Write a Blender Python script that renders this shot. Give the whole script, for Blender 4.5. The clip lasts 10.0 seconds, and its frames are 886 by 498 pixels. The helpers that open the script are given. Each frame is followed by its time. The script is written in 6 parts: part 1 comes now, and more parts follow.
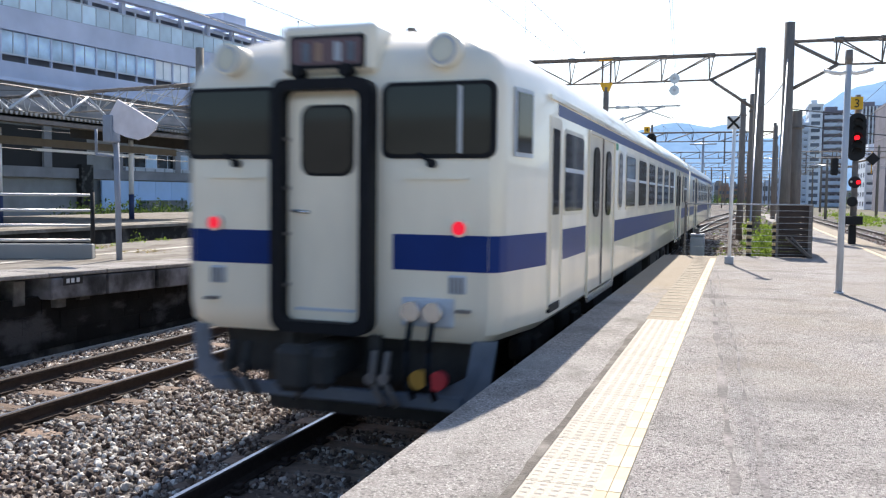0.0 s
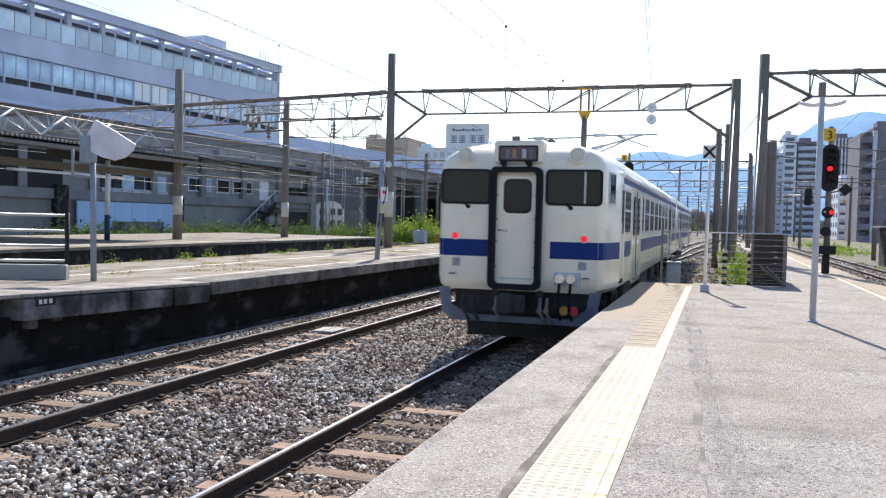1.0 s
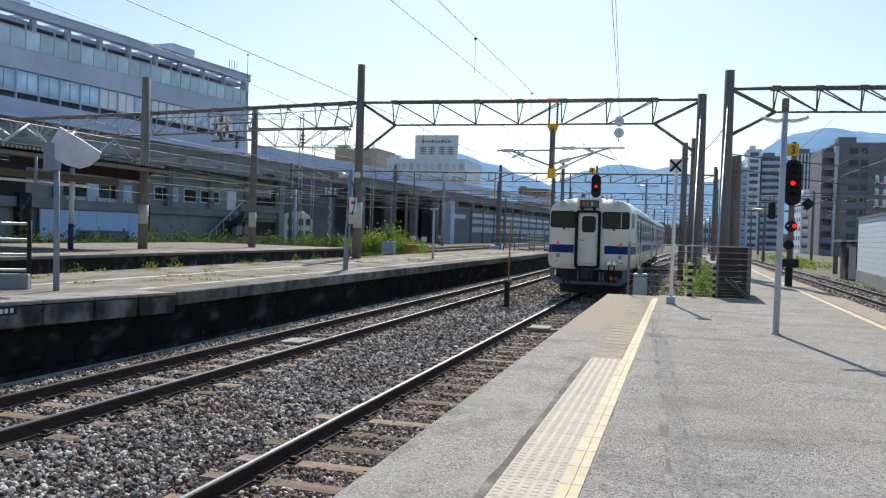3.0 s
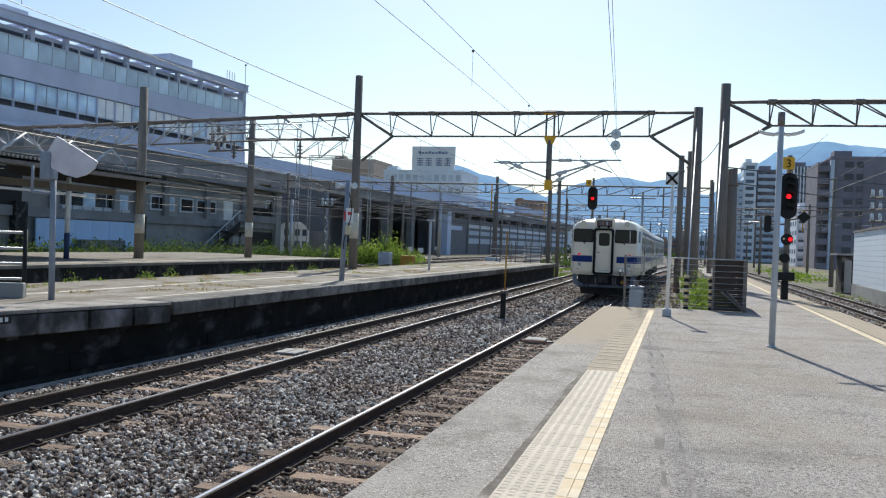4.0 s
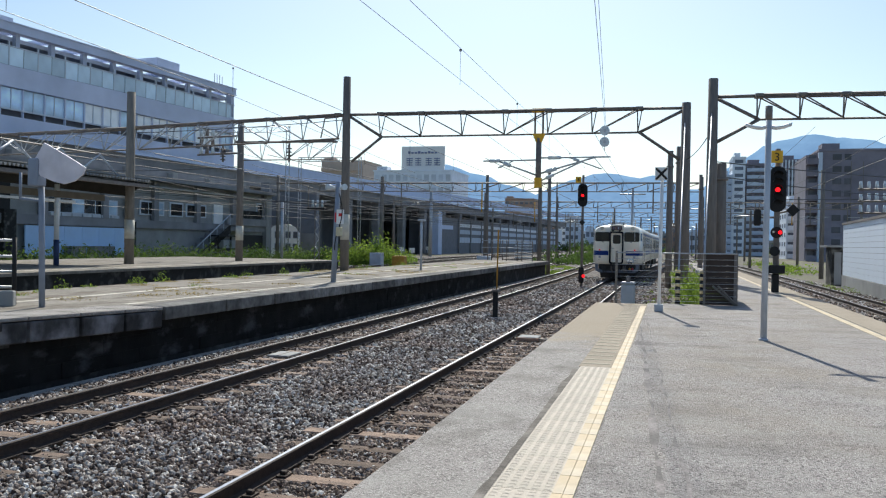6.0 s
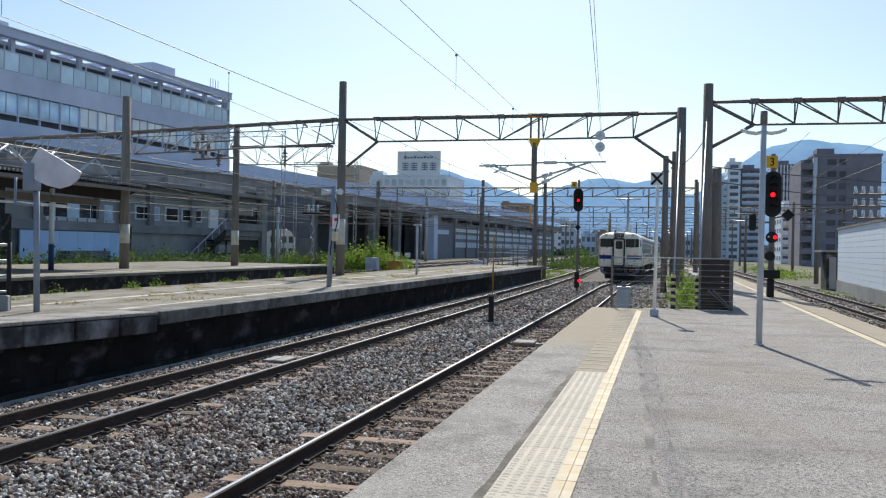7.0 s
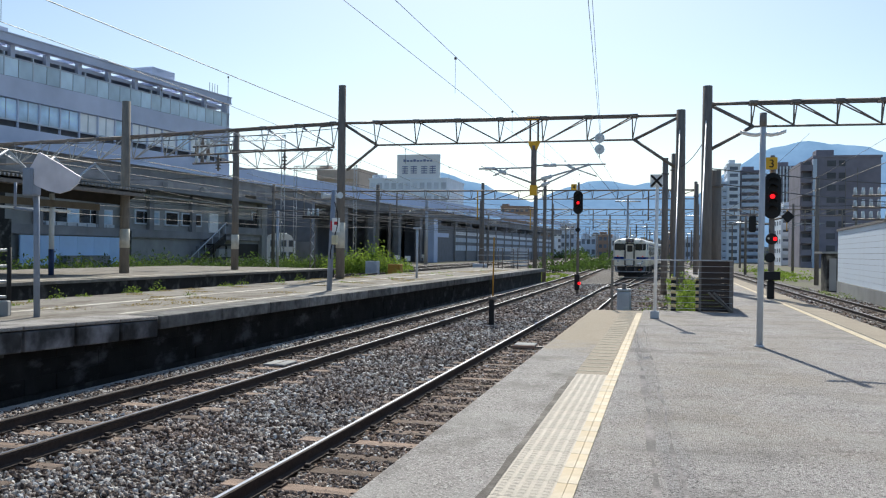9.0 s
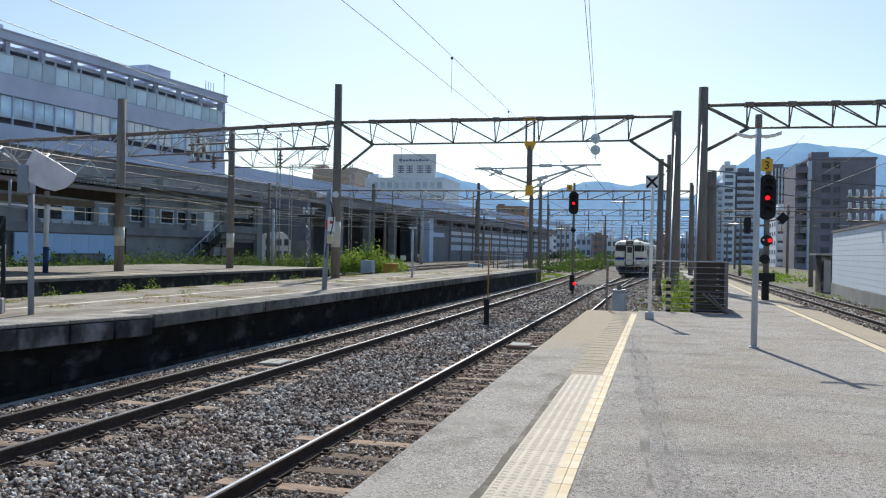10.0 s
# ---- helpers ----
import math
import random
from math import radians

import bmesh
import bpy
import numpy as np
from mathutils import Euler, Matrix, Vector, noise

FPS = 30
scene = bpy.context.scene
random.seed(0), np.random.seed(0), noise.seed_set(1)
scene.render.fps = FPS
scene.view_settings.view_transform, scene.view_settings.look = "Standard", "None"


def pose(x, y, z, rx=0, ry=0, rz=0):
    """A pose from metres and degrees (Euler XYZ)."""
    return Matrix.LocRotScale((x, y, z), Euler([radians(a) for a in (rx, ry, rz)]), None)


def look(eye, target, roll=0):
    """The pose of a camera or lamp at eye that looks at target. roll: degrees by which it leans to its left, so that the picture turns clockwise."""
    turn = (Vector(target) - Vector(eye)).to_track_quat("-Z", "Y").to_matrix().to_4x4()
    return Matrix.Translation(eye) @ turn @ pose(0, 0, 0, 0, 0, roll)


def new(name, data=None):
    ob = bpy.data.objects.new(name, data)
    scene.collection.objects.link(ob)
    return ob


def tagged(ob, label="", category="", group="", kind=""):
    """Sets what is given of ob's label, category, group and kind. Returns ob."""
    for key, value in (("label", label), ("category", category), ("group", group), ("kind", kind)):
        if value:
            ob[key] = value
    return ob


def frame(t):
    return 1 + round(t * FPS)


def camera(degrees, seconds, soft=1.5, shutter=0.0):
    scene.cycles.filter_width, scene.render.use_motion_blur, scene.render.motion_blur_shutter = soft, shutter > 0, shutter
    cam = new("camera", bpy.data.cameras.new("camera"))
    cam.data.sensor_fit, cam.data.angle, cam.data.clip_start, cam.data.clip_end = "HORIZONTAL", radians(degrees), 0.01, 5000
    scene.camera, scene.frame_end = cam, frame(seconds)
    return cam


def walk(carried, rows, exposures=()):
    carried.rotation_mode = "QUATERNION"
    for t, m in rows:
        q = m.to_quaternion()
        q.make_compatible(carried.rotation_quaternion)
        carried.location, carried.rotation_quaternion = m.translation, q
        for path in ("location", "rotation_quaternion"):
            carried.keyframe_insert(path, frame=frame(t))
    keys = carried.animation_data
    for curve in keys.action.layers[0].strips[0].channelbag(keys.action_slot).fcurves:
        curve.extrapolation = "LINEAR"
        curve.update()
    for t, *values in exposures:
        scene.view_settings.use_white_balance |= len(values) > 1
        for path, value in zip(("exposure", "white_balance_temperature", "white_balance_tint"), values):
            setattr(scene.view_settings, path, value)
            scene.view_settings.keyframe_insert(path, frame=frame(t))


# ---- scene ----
cam = camera(54.0, 10.0, soft=1.18, shutter=0.5)
EYE = 1.05          # height of the lens above the platform; the platform top is z = 0
RAIL = -0.88        # top of the rails
walk(cam, [
    (0.0, pose(0, 0, EYE, 86.403, -0.663, 18.851)),
    (0.5, pose(0, 0, EYE, 87.236, -0.886, 18.128)),
    (1.0, pose(0, 0, EYE, 88.070, -1.388, 17.431)),
    (1.5, pose(0, 0, EYE, 88.512, -1.720, 16.840)),
    (2.0, pose(0, 0, EYE, 88.558, -1.672, 16.115)),
    (2.5, pose(0, 0, EYE, 88.771, -1.532, 15.688)),
    (2.7, pose(0, 0, EYE, 88.772, -1.601, 15.528)),
    (3.8, pose(0, 0, EYE, 89.478, -2.101, 15.166)),
    (4.0, pose(0, 0, EYE, 89.609, -2.108, 15.140)),
    (4.5, pose(0, 0, EYE, 89.826, -1.435, 15.200)),
    (5.0, pose(0, 0, EYE, 89.498, -1.236, 14.964)),
    (5.5, pose(0, 0, EYE, 89.449, -1.140, 14.687)),
    (5.7, pose(0, 0, EYE, 89.498, -0.987, 14.641)),
    (6.8, pose(0, 0, EYE, 89.859, -1.211, 14.310)),
    (7.0, pose(0, 0, EYE, 89.913, -1.033, 14.281)),
    (7.5, pose(0, 0, EYE, 90.077, -0.894, 14.379)),
    (8.0, pose(0, 0, EYE, 89.989, -0.969, 14.263)),
    (8.5, pose(0, 0, EYE, 89.985, -1.080, 14.244)),
    (9.0, pose(0, 0, EYE, 90.121, -0.766, 14.282)),
    (9.5, pose(0, 0, EYE, 90.144, -0.849, 14.092)),
    (10.0, pose(0, 0, EYE, 90.105, -1.076, 13.980)),
], exposures=[(0.0, 1.02, 6500, 12), (1.0, 1.02, 6500, 12), (2.0, 0.74, 6450, 9), (2.6, 0.5, 6420, 7), (4.0, 0.43, 6360, 6), (10.0, 0.43, 6360, 6)])

# ---- daylight ----
SUN_EL, SUN_AZ = radians(42), math.atan2(-0.178, 0.984)
world = bpy.data.worlds.new("sky")
scene.world = world
world.use_nodes = True
wn = world.node_tree
sky = wn.nodes.new("ShaderNodeTexSky")
sky.sky_type = "NISHITA"
sky.sun_disc = False
sky.sun_elevation, sky.sun_rotation = SUN_EL, SUN_AZ
sky.air_density, sky.dust_density, sky.ozone_density = 1.0, 0.8, 2.0
wn.links.new(sky.outputs[0], wn.nodes["Background"].inputs[0])
wn.nodes["Background"].inputs[1].default_value = 0.095
sun = new("sun", bpy.data.lights.new("sun", "SUN"))
sun.data.energy, sun.data.angle, sun.data.color = 3.8, radians(0.6), (1.0, 0.935, 0.83)
toward = Vector((math.sin(SUN_AZ) * math.cos(SUN_EL), math.cos(SUN_AZ) * math.cos(SUN_EL), math.sin(SUN_EL)))
sun.matrix_world = look(toward * 50, (0, 0, 0))


# ---- materials ----
def material(name, colour, rough=0.7, metal=0.0, spread=0.15, scale=6.0, bump=0.0, bump_scale=60.0, second=None,
             second_scale=1.2, second_at=0.55, second_soft=0.15, random_object=0.0, island=0.0, stretch=(1, 1, 1), spec=0.5, coat=0.0):
    """A surface with grain at one scale, patches of a second colour at another, and fine relief."""
    m = bpy.data.materials.new(name)
    m.use_nodes = True
    t = m.node_tree
    b = t.nodes["Principled BSDF"]
    b.inputs["Roughness"].default_value = rough
    b.inputs["Metallic"].default_value = metal
    b.inputs["Specular IOR Level"].default_value = spec
    b.inputs["Coat Weight"].default_value = coat
    co = t.nodes.new("ShaderNodeTexCoord")
    mp = t.nodes.new("ShaderNodeMapping")
    mp.inputs["Scale"].default_value = stretch
    t.links.new(co.outputs["Object"], mp.inputs[0])

    def cloud(s, detail=5):
        n = t.nodes.new("ShaderNodeTexNoise")
        n.inputs["Scale"].default_value = s
        n.inputs["Detail"].default_value = detail
        t.links.new(mp.outputs[0], n.inputs["Vector"])
        return n.outputs["Fac"]

    def ramp(source, lo, hi, a, c):
        r = t.nodes.new("ShaderNodeMapRange")
        r.inputs[1].default_value, r.inputs[2].default_value = lo, hi
        r.inputs[3].default_value, r.inputs[4].default_value = a, c
        t.links.new(source, r.inputs[0])
        return r.outputs[0]

    def scaled(colour_socket, factor):
        v = t.nodes.new("ShaderNodeVectorMath")
        v.operation = "SCALE"
        t.links.new(colour_socket, v.inputs[0])
        t.links.new(factor, v.inputs["Scale"])
        return v.outputs[0]
    base = t.nodes.new("ShaderNodeRGB")
    base.outputs[0].default_value = (*colour, 1)
    out = base.outputs[0]
    if second:
        mix = t.nodes.new("ShaderNodeMix")
        mix.data_type = "RGBA"
        t.links.new(ramp(cloud(second_scale, 8), second_at - second_soft, second_at + second_soft, 0, 1), mix.inputs[0])
        t.links.new(out, mix.inputs[6])
        mix.inputs[7].default_value = (*second, 1)
        out = mix.outputs[2]
    if spread:
        out = scaled(out, ramp(cloud(scale), 0.25, 0.75, 1 - spread, 1 + spread))
    if random_object:
        info = t.nodes.new("ShaderNodeObjectInfo")
        out = scaled(out, ramp(info.outputs["Random"], 0, 1, 1 - random_object, 1 + random_object))
    if island:
        geo = t.nodes.new("ShaderNodeNewGeometry")
        out = scaled(out, ramp(geo.outputs["Random Per Island"], 0, 1, 1 - island, 1 + island))
    t.links.new(out, b.inputs["Base Color"])
    if bump:
        bn = t.nodes.new("ShaderNodeBump")
        bn.inputs["Strength"].default_value = bump
        bn.inputs["Distance"].default_value = 0.02
        t.links.new(cloud(bump_scale, 6), bn.inputs["Height"])
        t.links.new(bn.outputs[0], b.inputs["Normal"])
    return m


def speckled(m, scale=160.0, pale=(0.62, 0.60, 0.56), cut=0.62, amount=0.55):
    """Adds pale stone specks to a material's colour."""
    t = m.node_tree
    b = t.nodes["Principled BSDF"]
    old = b.inputs["Base Color"].links[0].from_socket
    co = t.nodes.new("ShaderNodeTexCoord")
    v = t.nodes.new("ShaderNodeTexVoronoi")
    v.inputs["Scale"].default_value = scale
    t.links.new(co.outputs["Object"], v.inputs["Vector"])
    sep = t.nodes.new("ShaderNodeSeparateColor")
    t.links.new(v.outputs["Color"], sep.inputs[0])
    r = t.nodes.new("ShaderNodeMapRange")
    r.inputs[1].default_value, r.inputs[2].default_value, r.inputs[3].default_value, r.inputs[4].default_value = cut, cut + 0.2, 0, amount
    t.links.new(sep.outputs[0], r.inputs[0])
    mix = t.nodes.new("ShaderNodeMix")
    mix.data_type = "RGBA"
    t.links.new(r.outputs[0], mix.inputs[0])
    t.links.new(old, mix.inputs[6])
    mix.inputs[7].default_value = (*pale, 1)
    t.links.new(mix.outputs[2], b.inputs["Base Color"])
    return m


def stained(m, colour, scale, at, soft, amount, stretch=(1, 1, 1), offset=(0, 0, 0), along=None):
    """Lays uneven stains over a material; along = (from, to) lets them grow with y."""
    t = m.node_tree
    b = t.nodes["Principled BSDF"]
    old = b.inputs["Base Color"].links[0].from_socket
    co = t.nodes.new("ShaderNodeTexCoord")
    mp = t.nodes.new("ShaderNodeMapping")
    mp.inputs["Scale"].default_value = stretch
    mp.inputs["Location"].default_value = offset
    t.links.new(co.outputs["Object"], mp.inputs[0])
    n = t.nodes.new("ShaderNodeTexNoise")
    n.inputs["Scale"].default_value = scale
    n.inputs["Detail"].default_value = 9
    n.inputs["Roughness"].default_value = 0.62
    t.links.new(mp.outputs[0], n.inputs["Vector"])
    source = n.outputs["Fac"]
    if along:
        sep = t.nodes.new("ShaderNodeSeparateXYZ")
        t.links.new(co.outputs["Object"], sep.inputs[0])
        g = t.nodes.new("ShaderNodeMapRange")
        g.inputs[1].default_value, g.inputs[2].default_value, g.inputs[3].default_value, g.inputs[4].default_value = along[0], along[1], -0.5, 0.5
        t.links.new(sep.outputs[1], g.inputs[0])
        add = t.nodes.new("ShaderNodeMath")
        t.links.new(source, add.inputs[0])
        t.links.new(g.outputs[0], add.inputs[1])
        source = add.outputs[0]
    r = t.nodes.new("ShaderNodeMapRange")
    r.inputs[1].default_value, r.inputs[2].default_value, r.inputs[3].default_value, r.inputs[4].default_value = at - soft, at + soft, 0, amount
    t.links.new(source, r.inputs[0])
    mix = t.nodes.new("ShaderNodeMix")
    mix.data_type = "RGBA"
    t.links.new(r.outputs[0], mix.inputs[0])
    t.links.new(old, mix.inputs[6])
    mix.inputs[7].default_value = (*colour, 1)
    t.links.new(mix.outputs[2], b.inputs["Base Color"])
    return m


def continuous(m):
    """Lets grain and stains run on across neighbouring pieces of one wall."""
    t = m.node_tree
    geo = t.nodes.new("ShaderNodeNewGeometry")
    for n in [n for n in t.nodes if n.bl_idname == "ShaderNodeTexCoord"]:
        for link in list(n.outputs["Object"].links):
            t.links.new(geo.outputs["Position"], link.to_socket)
    return m


def leafy(m):
    """Lets light through thin leaves."""
    t = m.node_tree
    b = t.nodes["Principled BSDF"]
    tr = t.nodes.new("ShaderNodeBsdfTranslucent")
    t.links.new(b.inputs["Base Color"].links[0].from_socket, tr.inputs[0])
    mix = t.nodes.new("ShaderNodeMixShader")
    mix.inputs[0].default_value = 0.45
    t.links.new(b.outputs[0], mix.inputs[1])
    t.links.new(tr.outputs[0], mix.inputs[2])
    t.links.new(mix.outputs[0], t.nodes["Material Output"].inputs[0])
    return m


def glow(name, colour, strength, base=None):
    m = bpy.data.materials.new(name)
    m.use_nodes = True
    b = m.node_tree.nodes["Principled BSDF"]
    b.inputs["Base Color"].default_value = (*(base or colour), 1)
    b.inputs["Emission Color"].default_value = (*colour, 1)
    b.inputs["Emission Strength"].default_value = strength
    return m


def glassy(name, colour, rough=0.06):
    m = material(name, colour, rough, spread=0.1, scale=0.8, spec=0.34)
    return m


ASPHALT = material("platform_asphalt", (0.365, 0.333, 0.318), 0.92, spread=0.42, scale=90, bump=0.8, bump_scale=110,
                   second=(0.295, 0.262, 0.247), second_scale=1.1, second_soft=0.22)
speckled(ASPHALT, 110, cut=0.70, amount=0.62)
speckled(ASPHALT, 85, (0.085, 0.08, 0.075), 0.74, 0.8)
stained(ASPHALT, (0.15, 0.14, 0.125), 0.9, 0.58, 0.08, 0.6, (1, 1.8, 1))
stained(ASPHALT, (0.30, 0.255, 0.195), 0.35, 0.57, 0.10, 0.6, (1.5, 1, 1), (3, 1, 0))
stained(ASPHALT, (0.40, 0.385, 0.36), 2.3, 0.60, 0.12, 0.5, (1, 1, 1), (7, 4, 0))
stained(ASPHALT, (0.12, 0.112, 0.10), 5.0, 0.66, 0.05, 0.5, (1, 1, 1), (1, 9, 0))
CONCRETE = material("edge_concrete", (0.325, 0.297, 0.282), 0.9, spread=0.4, scale=90, bump=0.5, bump_scale=110,
                    second=(0.25, 0.226, 0.21), second_scale=2.6, second_soft=0.25)
speckled(CONCRETE, 110, cut=0.72, amount=0.55)
speckled(CONCRETE, 85, (0.085, 0.08, 0.075), 0.76, 0.75)
stained(CONCRETE, (0.13, 0.122, 0.105), 1.3, 0.57, 0.08, 0.75, (1.6, 1, 1))
stained(CONCRETE, (0.34, 0.325, 0.30), 1.7, 0.60, 0.10, 0.6, (1, 1, 1), (5, 2, 0))
EDGESLAB = CONCRETE.copy()
EDGESLAB.name = "edge_concrete_worn_to_buff"
stained(EDGESLAB, (0.335, 0.275, 0.20), 1.6, 0.5, 0.16, 0.9, (1, 1, 1), (0, 0, 0), (7.4, 12.2))
BEIGE = material("old_mortar", (0.325, 0.272, 0.205), 0.9, spread=0.16, scale=22, bump=0.25, second=(0.27, 0.225, 0.17), second_scale=1.1)
OLDCON = material("stained_concrete", (0.185, 0.18, 0.172), 0.92, spread=0.4, scale=9, bump=0.4, bump_scale=30,
                  second=(0.06, 0.058, 0.054), second_scale=2.2, second_at=0.55, random_object=0.5)
continuous(OLDCON)
# near-black base with scattered paler patches
DARKWALL = material("near_black_wall", (0.018, 0.018, 0.017), 0.95, spread=0.4, scale=5, bump=0.5, bump_scale=25,
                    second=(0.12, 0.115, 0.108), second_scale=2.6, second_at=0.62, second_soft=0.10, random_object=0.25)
WORN = material("weathered_platform", (0.245, 0.222, 0.19), 0.95, spread=0.3, scale=14, bump=0.3, second=(0.17, 0.15, 0.12), second_scale=0.9)
stained(WORN, (0.12, 0.095, 0.07), 0.8, 0.56, 0.06, 0.8, (2, 0.7, 1))
stained(WORN, (0.33, 0.30, 0.26), 1.5, 0.58, 0.06, 0.6, (1, 1, 1), (4, 4, 0))
GROUND = material("cinder_ground", (0.118, 0.102, 0.088), 0.98, spread=0.35, scale=9, bump=0.6, bump_scale=20,
                  second=(0.16, 0.17, 0.075), second_scale=0.12, second_at=0.56)
# dark base colour stands in for shade in the gaps between stones
BALLAST = material("ballast_fines", (0.045, 0.036, 0.030), 0.98, spread=0.6, scale=22, bump=1.0, bump_scale=26,
                   second=(0.22, 0.20, 0.185), second_scale=11, second_at=0.52, second_soft=0.07)
STONES = material("crushed_stone", (0.27, 0.24, 0.22), 0.9, spread=0.3, scale=40)


def stone_tones(m):
    """Each stone takes its own tone, from dark brown over grey to nearly white."""
    t = m.node_tree
    geo = t.nodes.new("ShaderNodeNewGeometry")
    r = t.nodes.new("ShaderNodeValToRGB")
    e = r.color_ramp.elements
    e[0].position, e[0].color = 0.0, (0.05, 0.036, 0.03, 1)
    e[1].position, e[1].color = 1.0, (0.80, 0.78, 0.74, 1)
    for at, c in ((0.28, (0.125, 0.09, 0.072, 1)), (0.52, (0.27, 0.225, 0.195, 1)), (0.74, (0.46, 0.425, 0.385, 1)), (0.9, (0.70, 0.67, 0.62, 1))):
        k = r.color_ramp.elements.new(at)
        k.color = c
    t.links.new(geo.outputs["Random Per Island"], r.inputs[0])
    n = t.nodes.new("ShaderNodeTexNoise")
    n.inputs["Scale"].default_value = 0.6
    co = t.nodes.new("ShaderNodeTexCoord")
    t.links.new(co.outputs["Object"], n.inputs["Vector"])
    mix = t.nodes.new("ShaderNodeMix")
    mix.data_type, mix.blend_type = "RGBA", "MULTIPLY"
    mr = t.nodes.new("ShaderNodeMapRange")
    mr.inputs[1].default_value, mr.inputs[2].default_value, mr.inputs[3].default_value, mr.inputs[4].default_value = 0.45, 0.68, 0.0, 0.7
    t.links.new(n.outputs["Fac"], mr.inputs[0])
    t.links.new(mr.outputs[0], mix.inputs[0])
    t.links.new(r.outputs[0], mix.inputs[6])
    mix.inputs[7].default_value = (0.80, 0.62, 0.52, 1)
    t.links.new(mix.outputs[2], t.nodes["Principled BSDF"].inputs["Base Color"])


stone_tones(STONES)
RUSTSTONES = material("rust_stained_stone", (0.2, 0.14, 0.1), 0.92, spread=0.3, scale=40, island=0.75, second=(0.36, 0.30, 0.26), second_scale=3.0, second_at=0.58)
RUST = material("rusty_rail_side", (0.048, 0.032, 0.025), 0.85, spread=0.3, scale=20, bump=0.2)
RAILTOP = material("polished_rail_head", (0.45, 0.45, 0.47), 0.3, 1.0, spread=0.08, scale=15)
SLEEPER = material("weathered_sleeper", (0.265, 0.19, 0.145), 0.95, spread=0.3, scale=9, bump=0.4, bump_scale=40, random_object=0.45, second=(0.13, 0.10, 0.08), second_scale=1.5, second_at=0.58, stretch=(1, 6, 6))
TACTILE = material("cream_tactile_tile", (0.54, 0.475, 0.395), 0.8, spread=0.1, scale=25, bump=0.3, bump_scale=70, second=(0.50, 0.45, 0.37), second_scale=2.0, random_object=0.05)
YELLOW = material("pale_yellow_line", (0.57, 0.45, 0.285), 0.75, spread=0.12, scale=12, second=(0.60, 0.52, 0.40), second_scale=2.0, random_object=0.07)
WHITELINE = material("worn_white_line", (0.62, 0.58, 0.50), 0.85, spread=0.2, scale=10, second=(0.36, 0.32, 0.26), second_scale=1.4, second_at=0.52, second_soft=0.08)
OLDTILE = material("dirty_tactile_bar", (0.46, 0.42, 0.33), 0.9, spread=0.2, scale=15)
IVORY = material("ivory_train_paint", (0.93, 0.85, 0.70), 0.32, spread=0.05, scale=2.5, second=(0.74, 0.69, 0.59), second_scale=1.5, second_at=0.63, coat=0.6, stretch=(1, 1, 0.35))
ROOFPAINT = material("train_roof_paint", (0.70, 0.70, 0.67), 0.5, spread=0.07, scale=3, second=(0.55, 0.54, 0.5), second_scale=1.2)
BLUE = material("deep_blue_paint", (0.002, 0.030, 0.185), 0.35, spread=0.08, scale=4, spec=0.2)
BLACK = material("black_rubber", (0.009, 0.010, 0.014), 0.6, spread=0.2, scale=8, spec=0.2)
UNDER = material("greasy_underframe", (0.035, 0.033, 0.032), 0.75, spread=0.4, scale=6)
SKIRT = material("grey_blue_skirt", (0.14, 0.168, 0.215), 0.6, spread=0.2, scale=5)
GLASS = glassy("tinted_window_glass", (0.012, 0.015, 0.016))
CABGLASS = glassy("cab_window_glass", (0.014, 0.02, 0.019))
LENS = material("lamp_glass", (0.62, 0.6, 0.5), 0.12, spread=0.05, coat=0.6)
CHROME = material("bright_steel", (0.75, 0.76, 0.78), 0.25, 0.9, spread=0.05)
SILVER = material("galvanised_steel", (0.48, 0.50, 0.53), 0.45, 0.5, spread=0.1, scale=8)
POSTBLUE = material("blue_grey_post_paint", (0.27, 0.315, 0.40), 0.55, spread=0.1, scale=6, second=(0.22, 0.25, 0.31), second_scale=2)
GREYPAINT = material("pale_grey_paint", (0.50, 0.545, 0.61), 0.5, spread=0.08, scale=6, second=(0.41, 0.44, 0.49), second_scale=2)
DARKSTEEL = material("dark_weathered_steel", (0.20, 0.178, 0.165), 0.65, 0.1, spread=0.25, scale=8)
POLECON = material("dark_concrete_pole", (0.20, 0.178, 0.16), 0.9, spread=0.22, scale=5, bump=0.2, stretch=(3, 3, 0.5))
PALEBAND = material("faded_pale_band", (0.60, 0.575, 0.50), 0.8, spread=0.15, scale=5)
BROWNPOLE = material("brown_concrete_pole", (0.215, 0.195, 0.172), 0.9, spread=0.2, scale=5, stretch=(3, 3, 0.5))
SIGNYEL = material("signal_yellow", (0.80, 0.44, 0.02), 0.5, spread=0.06)
ORANGEB = material("ochre_box", (0.42, 0.22, 0.03), 0.7, spread=0.2, scale=5)
SIGNWHITE = material("white_sign_enamel", (0.82, 0.82, 0.82), 0.45, spread=0.05)
SIGNRED = material("red_sign_enamel", (0.55, 0.03, 0.04), 0.5, spread=0.06)
REDLIGHT = glow("lit_red_lens", (1.0, 0.006, 0.012), 1.4)
TAIL = glow("lit_tail_lamp", (1.0, 0.01, 0.04), 0.36, (0.5, 0.005, 0.02))
MATTEBLACK = material("matt_black", (0.012, 0.012, 0.013), 0.75, spread=0.1)
LEAF = leafy(material("weed_leaf", (0.21, 0.30, 0.045), 0.7, spread=0.25, scale=3, island=0.4))
LEAFDARK = leafy(material("shrub_leaf", (0.075, 0.125, 0.026), 0.7, spread=0.25, scale=3, island=0.45))
DRYGRASS = leafy(material("dry_grass", (0.36, 0.29, 0.14), 0.9, spread=0.2, island=0.35))
